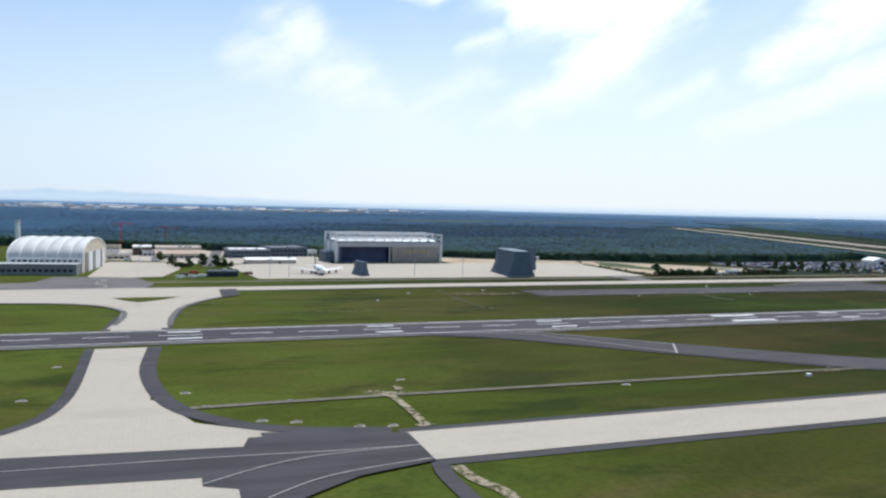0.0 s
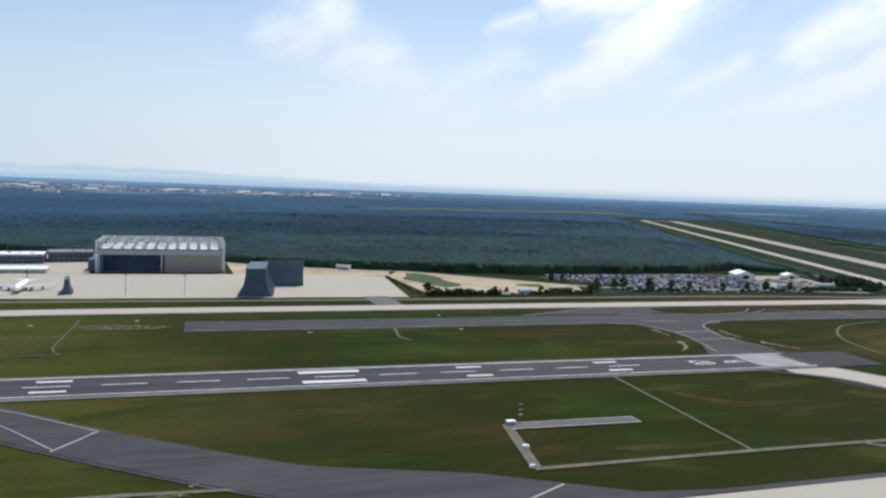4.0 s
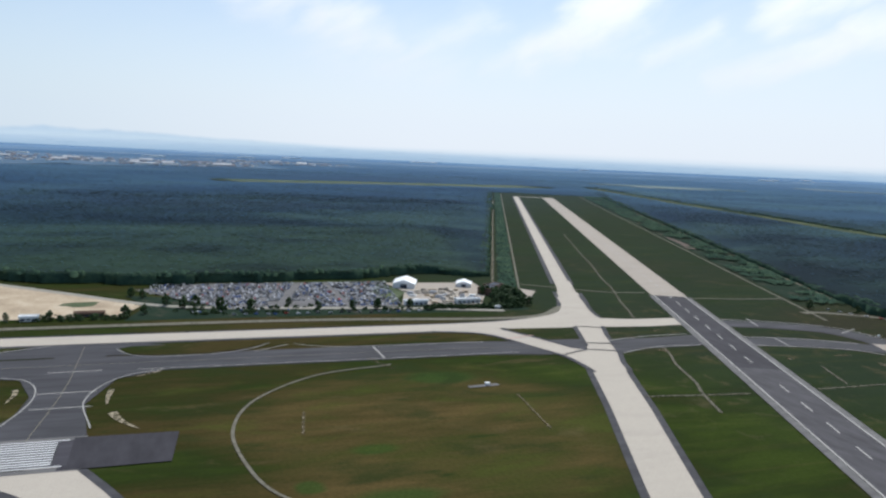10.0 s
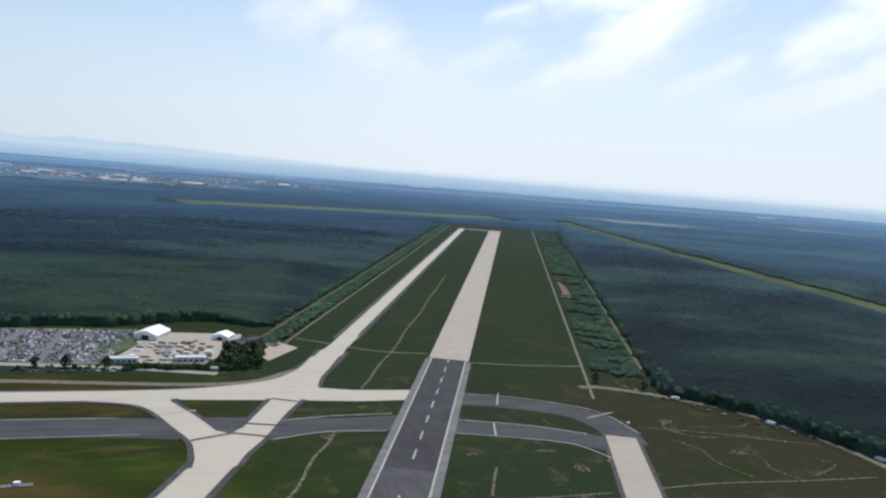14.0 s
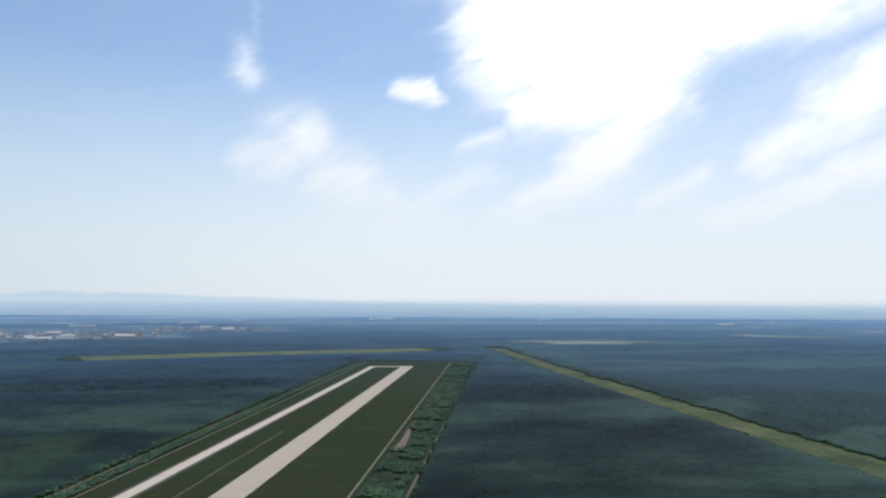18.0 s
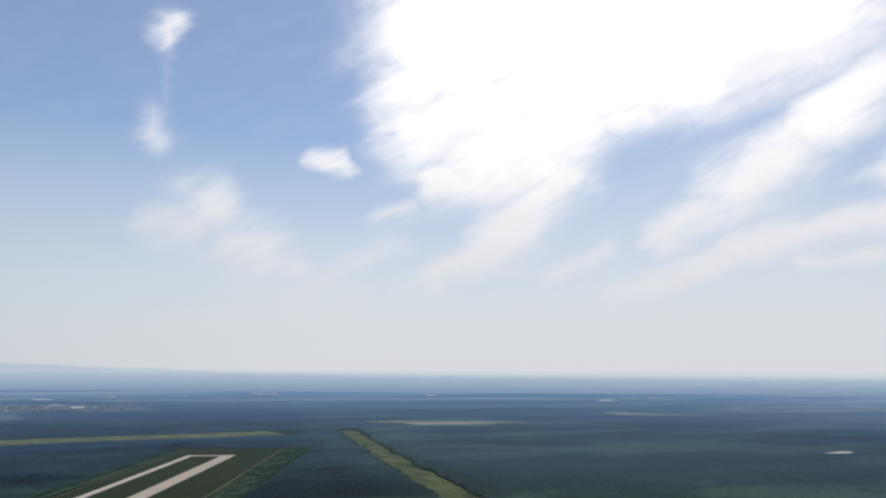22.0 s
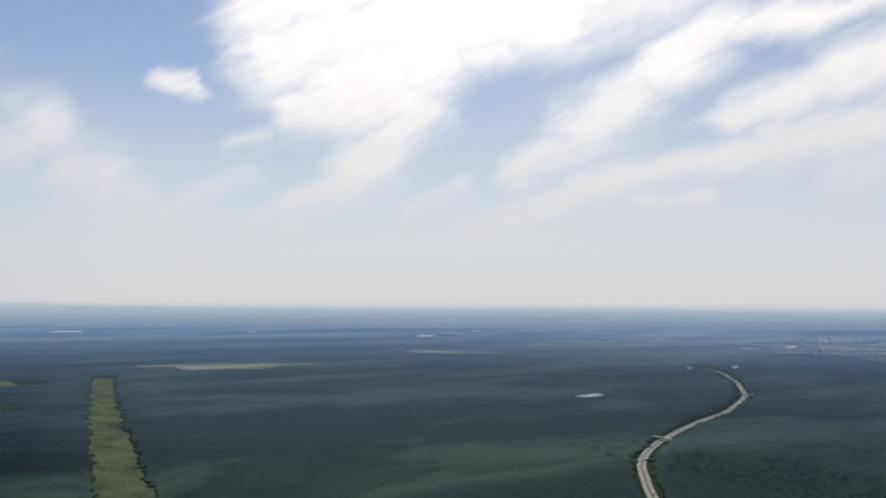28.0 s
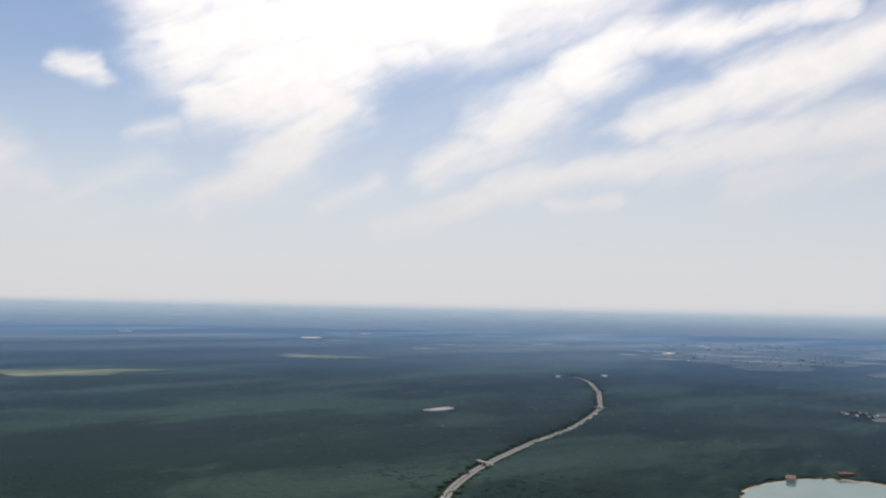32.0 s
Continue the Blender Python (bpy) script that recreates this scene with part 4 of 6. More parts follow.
# apron and its surroundings ---------------------------------------------------
structure(slab("apron", [(38, 346), (92, 343.5), (160, 342), (234.5, 340.5), (240.5, 418), (225, 424), (160, 426), (156, 428), (44, 430), (28, 421)], 0.05, CONCRETE), "wide pale concrete hangar apron", "apron")
structure(slab("apron", [(-33, 352), (-2, 360), (6, 400), (4, 440), (-30, 446)], 0.05, CONCRETE), "pale concrete apron before an arched hangar", "apron")
structure(slab("yard", [(160, 426), (225, 424), (244, 420), (250, 444), (196, 464), (158, 486)], 0.04, SAND), "sandy yard behind the apron", "yard")
structure(ribbon("road", [(32, 546), (27, 490), (21, 438), (20, 412)], 7.0, 0.06, SHOULDER), "grey road between low airport buildings", "road")
structure(ribbon("verge", [(38, 540), (33, 490), (28, 452)], 3.0, 0.055, MEADOW), "narrow green verge beside a road", "grass")
structure(slab("yard", [(14, 432), (88, 430), (88, 520), (-40, 560), (-60, 470), (4, 446)], 0.04, CONCRETE), "paved yard between low airport buildings", "yard")
structure(ribbon("road", [(-200, 336), (40, 336), (240, 333), (400, 333), (505, 324), (540, 345)], 4.5, 0.05, GRAVEL), "pale airport perimeter road", "road")
structure(slab("taxiway", [(-60, 313), (-32, 308), (-9, 311), (-5, 328), (-8, 340), (-13, 356), (-28, 360), (-46, 362), (-50, 340), (-70, 334)], 0.056, SHOULDER), "worn grey asphalt area before an arched hangar", "taxiway")
structure(ribbon("guide_line", [(-30, 356), (-24, 345), (-27, 334), (-22, 322), (-26, 312)], 0.5, 0.08, WORN_PAINT), "worn painted guide line on asphalt", "marking")
structure(ribbon("taxiway", [(219, 343), (220, 316)], 12, 0.056, SHOULDER), "grey asphalt entry to the apron", "taxiway")
structure(slab("sand_field", [(247, 346), (330, 352), (338, 372), (322, 392), (300, 410), (254, 441), (243, 420)], 0.045, SAND), "bare sandy building ground with wheel tracks", "soil")
blob_patch("grass_patch", 262, 402, 12, 27, 0.07, MEADOW, "grass growing on bare sand", "grass", 5)
blob_patch("grass_patch", 312, 378, 9, 5, 0.07, MEADOW, "grass growing on bare sand", "grass", 6)
structure(ribbon("road", [(155, 488), (219, 444), (253, 443), (300, 408), (342, 374), (380, 362), (455, 352), (505, 340)], 4.6, 0.065, PALE_GRAVEL), "pale gravel road along the woods", "road")
structure(slab("scrub_ground", [(332, 342), (520, 340), (520, 352), (460, 357), (376, 360), (346, 392), (330, 398), (340, 370)], 0.025, SCRUB), "green verge with rough grass and scrub", "verge")
structure(slab("car_park", [(334, 412), (366, 427), (466, 427), (456, 357), (376, 360)], 0.04, SHOULDER), "crowded open-air car park", "car park")
structure(slab("grass_patch", [(456, 366), (470, 392), (463, 420), (452, 400)], 0.08, MEADOW), "green lawn beside the car park", "grass")
structure(slab("yard", [(458, 358), (500, 357), (516, 388), (520, 418), (466, 422), (470, 394)], 0.045, OLD_CONCRETE), "paved storage yard with stacked material", "yard")
structure(slab("yard", [(529, 362), (546, 388), (535, 404), (521, 382)], 0.045, OLD_CONCRETE), "pale paved yard beside the woods", "yard")

# ---------------------------------------------------------------- woods
WOOD_EDGE = ((-2600, 700), (-400, 640), (-60, 590), (-30, 566), (30, 545), (90, 524), (155, 494), (196, 470), (250, 450), (331, 428), (447, 436), (502, 455), (531, 440))
CUT = ((900, -500), (1014, 60), (1097, 470), (1147, 712), (1219, 1085), (1362, 1718))
HIGHWAY = ((1345, 247), (1420, 342), (1477, 405), (1528, 454), (1595, 511), (1695, 567), (1847, 627), (1990, 672), (2185, 765), (2295, 842), (2405, 922), (2480, 987), (2545, 1042), (2610, 1110), (2650, 1170))
FIELDS = ((1668, 1815, 172, 80, -0.42), (2470, 1985, 150, 62, -0.9), (300, 2480, 330, 330, 0.0), (760, 2900, 280, 260, 0.0), (-200, 2550, 420, 500, 0.0), (3700, 1150, 420, 260, 0.4), (4450, 1650, 500, 330, 0.2), (2472, 402, 72, 36, 0.3), (3900, 400, 700, 300, 0.0))

FIELD_RISE = 5.6   # farmland lies a little higher than the wood
FAR_STRIP = ((490, 1605), (820, 1672), (1185, 1700))


def seg_distance(X, Y, line):
    d = np.full(X.shape, 1e9)
    for (ax, ay), (bx, by) in zip(line[:-1], line[1:]):
        lx, ly = bx - ax, by - ay
        t = np.clip(((X - ax) * lx + (Y - ay) * ly) / (lx * lx + ly * ly), 0, 1)
        d = np.minimum(d, np.hypot(X - ax - t * lx, Y - ay - t * ly))
    return d


def wobble(X, Y, scale, seed=0.0):
    return np.sin(X / scale + 1.3 * np.sin(Y / scale * 0.7 + seed) + seed) * np.cos(Y / scale * 1.1 + seed * 2.1 + 0.8 * np.sin(X / scale * 0.6))


def wooded(X, Y):
    """Where trees stand."""
    ex, ey = zip(*WOOD_EDGE)
    s = (X - R18[0]) * UX + (Y - R18[1]) * UY
    n = (X - R18[0]) * UY - (Y - R18[1]) * UX
    left = (Y > np.interp(X, ex, ey) + 2 * wobble(X, Y, 9)) & (n < 0)
    right = (n > 0) & ((s > -200) | (X > 745))
    right &= X > np.interp(Y, (-480, -200, 60, 180, 220, 242, 268, 288, 304, 330), (722, 737, 743, 744, 741, 735, 728, 714, 696, 682))
    inside = (n > -105) & (n < 103 + 0.012 * s) & (s < 1116 + 8 * wobble(X, Y, 17))
    w = (left | right) & ~inside & (Y > -420 + 30 * wobble(X, Y, 40))
    w &= seg_distance(X, Y, CUT) > 22 + 3 * wobble(X, Y, 21) + 3 * wobble(X, Y, 7, 1.0)
    w &= seg_distance(X, Y, HIGHWAY) > 10.5
    for cx, cy, rx, ry, a in FIELDS:
        u, v = (X - cx) * math.cos(a) + (Y - cy) * math.sin(a), (Y - cy) * math.cos(a) - (X - cx) * math.sin(a)
        w &= np.hypot(u / rx, v / ry) > 0.75 + 0.1 * wobble(X, Y, 60, 1.0)
    w &= seg_distance(X, Y, FAR_STRIP) > 58 + 8 * wobble(X, Y, 45)
    w &= np.hypot((X - 1945) / 22, (Y - 898) / 9) > 1
    w &= np.hypot((X - 1844) / 109, (Y - 266) / 79) > 1
    return w


def openness(X, Y):
    """0 at the rim of a soft clearing, where young growth is low, to 1 among full-grown trees."""
    f = np.ones(X.shape)
    f = np.minimum(f, (seg_distance(X, Y, FAR_STRIP) - 58) / 190)
    f = np.minimum(f, 0.42 + (seg_distance(X, Y, CUT) - 23) / 45)
    s = (X - R18[0]) * UX + (Y - R18[1]) * UY
    n = (X - R18[0]) * UY - (Y - R18[1]) * UX
    f = np.minimum(f, 0.5 + (seg_distance(X, Y, HIGHWAY) - 10.5) / 40)
    f = np.minimum(f, 0.3 + 2 * (np.hypot((X - 1844) / 109, (Y - 266) / 79) - 1))
    f = np.where((s > 20) & (s < 1150), np.minimum(f, 0.45 + (np.abs(n) - 104) / 80), f)
    f = np.where((np.abs(n) < 125) & (s > 1095), np.minimum(f, (s - 1110) / 220), f)
    return np.clip(f, 0.06, 1.0)


def canopy(name, x0, x1, y0, y1, cell, base, rough_h, skip=None):
    """Closed canopy as one lumpy sheet with walls at the rims of clearings."""
    nx, ny = int((x1 - x0) / cell), int((y1 - y0) / cell)
    r = np.random.RandomState(int(x0 + y0) % 1000)
    gx, gy = np.meshgrid(np.linspace(x0, x1, nx + 1), np.linspace(y0, y1, ny + 1))
    gx, gy = gx + r.uniform(-0.3, 0.3, gx.shape) * cell, gy + r.uniform(-0.3, 0.3, gy.shape) * cell
    cx, cy = (gx[:-1, :-1] + gx[1:, 1:]) / 2, (gy[:-1, :-1] + gy[1:, 1:]) / 2
    keep = wooded(cx, cy)
    open_air = np.pad(~keep, 1)
    if skip is not None:
        keep &= ~skip(cx, cy)
    z = base + rough_h * r.uniform(-1, 1, gx.shape) + 0.9 * wobble(gx, gy, 70, 0.5)
    z = z * openness(gx, gy)
    w = nx + 1
    top = np.stack([gx.ravel(), gy.ravel(), z.ravel()], 1)
    low = top.copy()
    low[:, 2] = 0
    off = len(top)
    jj, ii = np.nonzero(keep)
    a = jj * w + ii
    faces = [np.stack([a, a + 1, a + 1 + w, a + w], 1)]
    for dj, di, p, q in ((-1, 0, 0, 1), (1, 0, w + 1, w), (0, -1, w, 0), (0, 1, 1, w + 1)):
        m = keep & open_air[1 + dj:1 + dj + ny, 1 + di:1 + di + nx]
        j, i = np.nonzero(m)
        b = j * w + i
        faces.append(np.stack([b + p, b + p + off, b + q + off, b + q], 1))
    faces = np.concatenate(faces)
    verts = np.concatenate([top, low])
    used = np.unique(faces)
    remap = np.zeros(len(verts), int)
    remap[used] = np.arange(len(used))
    me = bpy.data.meshes.new(name)
    me.vertices.add(len(used))
    me.vertices.foreach_set("co", verts[used].ravel())
    me.loops.add(faces.size)
    me.loops.foreach_set("vertex_index", remap[faces].ravel())
    me.polygons.add(len(faces))
    me.polygons.foreach_set("loop_start", np.arange(0, faces.size, 4))
    me.update(calc_edges=True)
    me.polygons.foreach_set("use_smooth", np.ones(len(faces), bool))
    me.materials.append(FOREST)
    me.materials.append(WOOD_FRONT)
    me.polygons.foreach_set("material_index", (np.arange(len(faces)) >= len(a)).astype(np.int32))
    return tagged(new(name, me), "dense dark green mixed woodland canopy", "forest", kind="stuff")


def crowns(name, x0, x1, y0, y1, step, size, height, density=1.0, near=None, everywhere=False, drop=0.34, vary=0.2, leaves=None):
    """Many small tree crowns standing in the wood, as one mesh."""
    r = np.random.RandomState(int(abs(x0 * 3 + y0)) % 997)
    gx, gy = np.meshgrid(np.arange(x0, x1, step), np.arange(y0, y1, step))
    gx, gy = (gx + r.uniform(-0.5, 0.5, gx.shape) * step).ravel(), (gy + r.uniform(-0.5, 0.5, gy.shape) * step).ravel()
    keep = (wooded(gx, gy) | everywhere) & (r.uniform(size=gx.shape) < density)
    if near is not None:
        keep &= near(gx, gy)
    if not everywhere:
        keep &= openness(gx, gy) > r.uniform(0.3, 1.0, gx.shape)
    gx, gy = gx[keep], gy[keep]
    n = len(gx)
    rad = size * r.uniform(0.65, 1.35, n)
    h = height * r.uniform(1 - vary, 1 + vary, n) + 0.9 * wobble(gx, gy, 70, 0.5)
    if not everywhere:
        h = h * np.maximum(openness(gx, gy), 0.35)
    k = 6
    ang = np.arange(k) * 2 * math.pi / k
    verts = np.zeros((n, 1 + 2 * k, 3))
    verts[:, 0] = np.stack([gx + rad * r.uniform(-.2, .2, n), gy + rad * r.uniform(-.2, .2, n), h], 1)
    for ring, (f, zf) in enumerate(((0.6, 1 - drop * 0.25), (1.0, 1 - drop))):
        for i in range(k):
            rr = rad * f * r.uniform(0.75, 1.25, n)
            a = ang[i] + 0.5 * ring + r.uniform(-.25, .25, n)
            verts[:, 1 + ring * k + i] = np.stack([gx + rr * np.cos(a), gy + rr * np.sin(a), h * (zf + r.uniform(-.06, .06, n))], 1)
    tri = []
    for i in range(k):
        j = (i + 1) % k
        tri += [(0, 1 + i, 1 + j), (1 + i, 1 + k + i, 1 + j), (1 + j, 1 + k + i, 1 + k + j)]
    faces = (np.array(tri)[None] + (np.arange(n) * (1 + 2 * k))[:, None, None]).reshape(-1, 3)
    me = bpy.data.meshes.new(name)
    me.vertices.add(n * (1 + 2 * k))
    me.vertices.foreach_set("co", verts.ravel())
    me.loops.add(faces.size)
    me.loops.foreach_set("vertex_index", faces.ravel())
    me.polygons.add(len(faces))
    me.polygons.foreach_set("loop_start", np.arange(0, faces.size, 3))
    me.update(calc_edges=True)
    me.polygons.foreach_set("use_smooth", np.ones(len(faces), bool))
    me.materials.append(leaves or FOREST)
    return tagged(new(name, me), "crowded crowns of tall mixed woodland trees", "trees", kind="stuff")


def near_zone(X, Y):
    return (X > -180) & (X < 1540) & (Y < 980) & (Y > -350)


def mid_zone(X, Y):
    return (X > -560) & (X < 2600) & (Y < 1960) & (Y > -690)


def rim(X, Y, reach):
    """Trees at the edge of a wood."""
    m = np.zeros(X.shape, bool)
    for dx, dy in ((1, 0), (-1, 0), (0, 1), (0, -1)):
        m |= ~wooded(X + dx * reach, Y + dy * reach)
    return m


canopy("forest", -200, 1560, -360, 1000, 4.0, 5.2, 0.07)
canopy("forest", -600, 2640, -700, 2000, 9.0, 4.7, 0.12, near_zone)
canopy("forest", -3000, 7200, -720, 6400, 32, 4.2, 0.22, mid_zone)
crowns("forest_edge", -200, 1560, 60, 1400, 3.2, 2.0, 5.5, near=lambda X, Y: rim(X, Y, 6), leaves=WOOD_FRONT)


def ring_zone(lo, hi, fade, seed):
    """Trees between two distances from the flight, thinning out towards both."""
    r = np.random.RandomState(seed)

    def inside(X, Y):
        d = np.hypot(X - 650, Y) + 60 * wobble(X, Y, 140, 1.5) + fade * (r.uniform(size=X.shape) - 0.5)
        return (d > lo) & (d < hi) & (X > -450 - 0.12 * Y)
    return inside


crowns("forest_crowns", -400, 1750, 60, 1150, 4.4, 2.7, 5.43, density=0.6, near=ring_zone(0, 1050, 260, 1), drop=0.075, vary=0.022)
crowns("forest_crowns", -700, 3000, 60, 2400, 9.0, 5.4, 4.88, density=0.4, near=ring_zone(880, 2100, 500, 2), drop=0.08, vary=0.02)
crowns("forest_crowns", -1100, 5600, 60, 5600, 26.0, 15.5, 4.45, density=0.3, near=ring_zone(1850, 4700, 700, 3), drop=0.08, vary=0.02)


def scrub_belt(X, Y):
    s = (X - R18[0]) * UX + (Y - R18[1]) * UY
    n = (X - R18[0]) * UY - (Y - R18[1]) * UX
    return (s > -8) & (s < 1075) & (((n > -97) & (n < -88)) | ((n > 73) & (n < 97 + 0.011 * s) & (wobble(X, Y, 7, 2.0) + 0.7 * wobble(X, Y, 19, 0.3) > -0.2) & ~((s > 258) & (s < 345) & (n < 83))))


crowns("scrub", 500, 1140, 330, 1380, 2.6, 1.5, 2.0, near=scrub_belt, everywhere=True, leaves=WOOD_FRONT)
structure(slab("scrub_ground", [r18(14, 72), r18(1075, 72), r18(1075, 112), r18(14, 99)], 0.03, SCRUB), "rough ground with heath and low scrub", "scrub")
structure(slab("scrub_ground", along18(14, 1075, -98, -87), 0.03, SCRUB), "rough ground with heath and low scrub", "scrub")
structure(ribbon("bare_soil", [r18(256, 77), r18(285, 78.5), r18(320, 78), r18(350, 76)], 8.5, 0.05, HEATH_SOIL, end_width=3.0), "bare brown soil between heath scrub", "soil")
structure(ribbon("dirt_track", [r18(360, 76), r18(520, 78), r18(760, 80), r18(960, 84)], 2.2, 0.045, DRY_SOIL, end_width=1.0), "sandy track in heath scrub", "track")
structure(ribbon("meadow_strip", CUT, 58, 0.03, HEATH_MEADOW, steps=6), "long light green meadow strip cut through the woods", "meadow")
structure(ribbon("meadow_strip", [(470, 1602), (820, 1672), (1195, 1702)], 150, 0.03, MEADOW), "long light green meadow strip cut through the woods", "meadow")
for i, (cx, cy, rx, ry, a) in enumerate(FIELDS):
    lobe = [1.0 + 0.2 * math.sin(3 * t + i) + 0.12 * math.sin(5 * t + 2 * i) + 0.08 * math.sin(9 * t) for t in np.linspace(0, 6.283, 61)[:-1]]
    k = [(cx + q * (rx * math.cos(t) * math.cos(a) - ry * math.sin(t) * math.sin(a)), cy + q * (rx * math.cos(t) * math.sin(a) + ry * math.sin(t) * math.cos(a))) for t, q in zip(np.linspace(0, 6.283, 61)[:-1], lobe)]
    structure(slab("field", k, FIELD_RISE / 3, STUBBLE if i < 2 else TOWN_GROUND, thick=FIELD_RISE), "pale dry farmland clearing in the woods", "field")
highway = structure(ribbon("highway", HIGHWAY, 8.6, 0.06, MOTORWAY, steps=10), "pale two-way motorway curving through the woods", "highway")
ribbon("verge", HIGHWAY, 1.6, 0.09, MEADOW, highway, "grass strip between the carriageways", steps=10)
structure(slab("lake", [(1842 + 104 * math.cos(t), 266 + 74 * math.sin(t)) for t in np.linspace(0, 6.283, 41)[:-1]], 0.05, WATER), "pale green quarry lake with a sandy shore", "lake")
structure(slab("shore", [(1844 + (108 + 4 * math.sin(3 * t)) * math.cos(t), 266 + (77 + 2 * math.sin(4 * t)) * math.sin(t)) for t in np.linspace(0, 6.283, 41)[:-1]], 0.03, SAND), "sandy shore of a quarry lake", "shore")
structure(slab("pond", [(1945 + (30 + 5 * math.sin(3 * t)) * math.cos(t), 898 + (15 + 4 * math.sin(2 * t + 1)) * math.sin(t)) for t in np.linspace(0, 6.283, 25)[:-1]], 1.6, WORN_PAINT, thick=4.8), "pale bare gravel pit in the woods", "pond")


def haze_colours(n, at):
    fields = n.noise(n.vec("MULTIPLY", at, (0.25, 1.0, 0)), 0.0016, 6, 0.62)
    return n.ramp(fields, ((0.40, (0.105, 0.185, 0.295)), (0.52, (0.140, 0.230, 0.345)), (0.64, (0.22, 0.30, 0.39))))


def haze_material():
    """Haze put into colour and alpha, thicker with the distance from the airfield."""
    m = material("painted_haze", haze_colours, 1.0, spec=0.0)
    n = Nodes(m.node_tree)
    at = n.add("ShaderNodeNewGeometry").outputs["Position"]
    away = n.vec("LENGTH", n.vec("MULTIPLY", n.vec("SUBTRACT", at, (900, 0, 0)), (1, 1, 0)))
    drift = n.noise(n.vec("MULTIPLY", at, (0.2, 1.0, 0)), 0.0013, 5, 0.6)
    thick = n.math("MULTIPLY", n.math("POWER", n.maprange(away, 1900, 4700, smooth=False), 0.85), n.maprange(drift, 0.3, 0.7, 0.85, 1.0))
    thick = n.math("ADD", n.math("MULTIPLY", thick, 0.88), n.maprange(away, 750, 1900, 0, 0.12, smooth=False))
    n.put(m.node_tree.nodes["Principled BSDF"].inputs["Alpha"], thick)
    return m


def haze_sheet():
    """An added translucent sheet just over the far treetops, standing in for haze."""
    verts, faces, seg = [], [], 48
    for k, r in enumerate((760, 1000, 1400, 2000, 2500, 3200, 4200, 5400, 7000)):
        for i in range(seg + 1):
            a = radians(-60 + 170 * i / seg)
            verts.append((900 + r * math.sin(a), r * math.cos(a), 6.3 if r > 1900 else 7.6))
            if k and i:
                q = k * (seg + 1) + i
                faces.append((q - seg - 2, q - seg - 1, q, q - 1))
    ob = structure(mesh("haze_layer", verts, faces, haze_material()), "added translucent sheet painted as summer haze over the far country", "haze")
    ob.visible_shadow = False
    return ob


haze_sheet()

# ---------------------------------------------------------------- buildings
def bm_box(*dims):
    bm = bmesh.new()
    box(bm, *dims)
    return bm


def bm_from(verts, faces):
    bm = bmesh.new()
    vs = [bm.verts.new(v) for v in verts]
    for f in faces:
        bm.faces.new([vs[i] for i in f])
    return bm


def windows_row(parent, x0, x1, y, z0, z1, count, depth=0.12, axis="x"):
    """Single panes with frames, set on a wall."""
    w = (x1 - x0) / count
    for i in range(count):
        a, b = x0 + i * w + w * 0.18, x0 + (i + 1) * w - w * 0.18
        bm = bm_box(a, b, y - depth, y + 0.02, z0, z1) if axis == "x" else bm_box(y - 0.02, y + depth, a, b, z0, z1)
        part("window", bm, GLASS, parent)


def low_building(x, y, length, depth, height, turn=0.0, wall=CREAM, roof=GREY, label="low flat-roofed airport building", panes=8, extras=2, seed=0, name="building", rim=True):
    """A flat-roofed block with a roof edge, windows, a door and roof boxes."""
    r = random.Random(seed)
    b = tagged(empty(name, x, y, 0, turn), label, "building")
    L, D = length / 2, depth / 2
    part("wall", bm_box(-L, L, -D, D, 0, height), wall, b)
    part("roof", bm_box(-L - 0.25, L + 0.25, -D - 0.25, D + 0.25, height, height + 0.35), roof, b)
    bm = bmesh.new()
    for a0, a1, b0, b1 in () if not rim else ((-L - 0.3, L + 0.3, -D - 0.3, -D), (-L - 0.3, L + 0.3, D, D + 0.3), (-L - 0.3, -L, -D, D), (L, L + 0.3, -D, D)):
        box(bm, a0, a1, b0, b1, height + 0.3, height + 0.75)
    if rim:
        part("parapet", bm, wall, b)
    else:
        bm.free()
        part("ridge", bm_from([(-L - 0.4, -D - 0.5, height + 0.35), (L + 0.4, -D - 0.5, height + 0.35), (L + 0.4, D + 0.5, height + 0.35), (-L - 0.4, D + 0.5, height + 0.35), (-L - 0.4, 0, height + 0.4 + 0.1 * depth), (L + 0.4, 0, height + 0.4 + 0.1 * depth)], [(0, 1, 5, 4), (2, 3, 4, 5), (1, 2, 5), (3, 0, 4), (3, 2, 1, 0)]), roof, b)
    storeys = max(1, int(height / 2.2))
    for k in range(storeys if panes else 0):
        z = 0.5 + k * height / storeys
        windows_row(b, -L + 0.4, L - 0.4, -D, z, z + 0.42 * height / storeys, panes)
    part("door", bm_box(L * 0.3, L * 0.3 + 1.2, -D - 0.1, -D + 0.05, 0, min(1.6, height * 0.6)), DARK, b)
    for _ in range(extras):
        ex, ey = r.uniform(-L * 0.8, L * 0.6), r.uniform(-D * 0.5, D * 0.3)
        part("roof_box", bm_box(ex, ex + r.uniform(0.8, 2.4), ey, ey + r.uniform(0.6, 1.6), height + 0.3, height + r.uniform(0.8, 1.4)), STEEL, b)
    return b


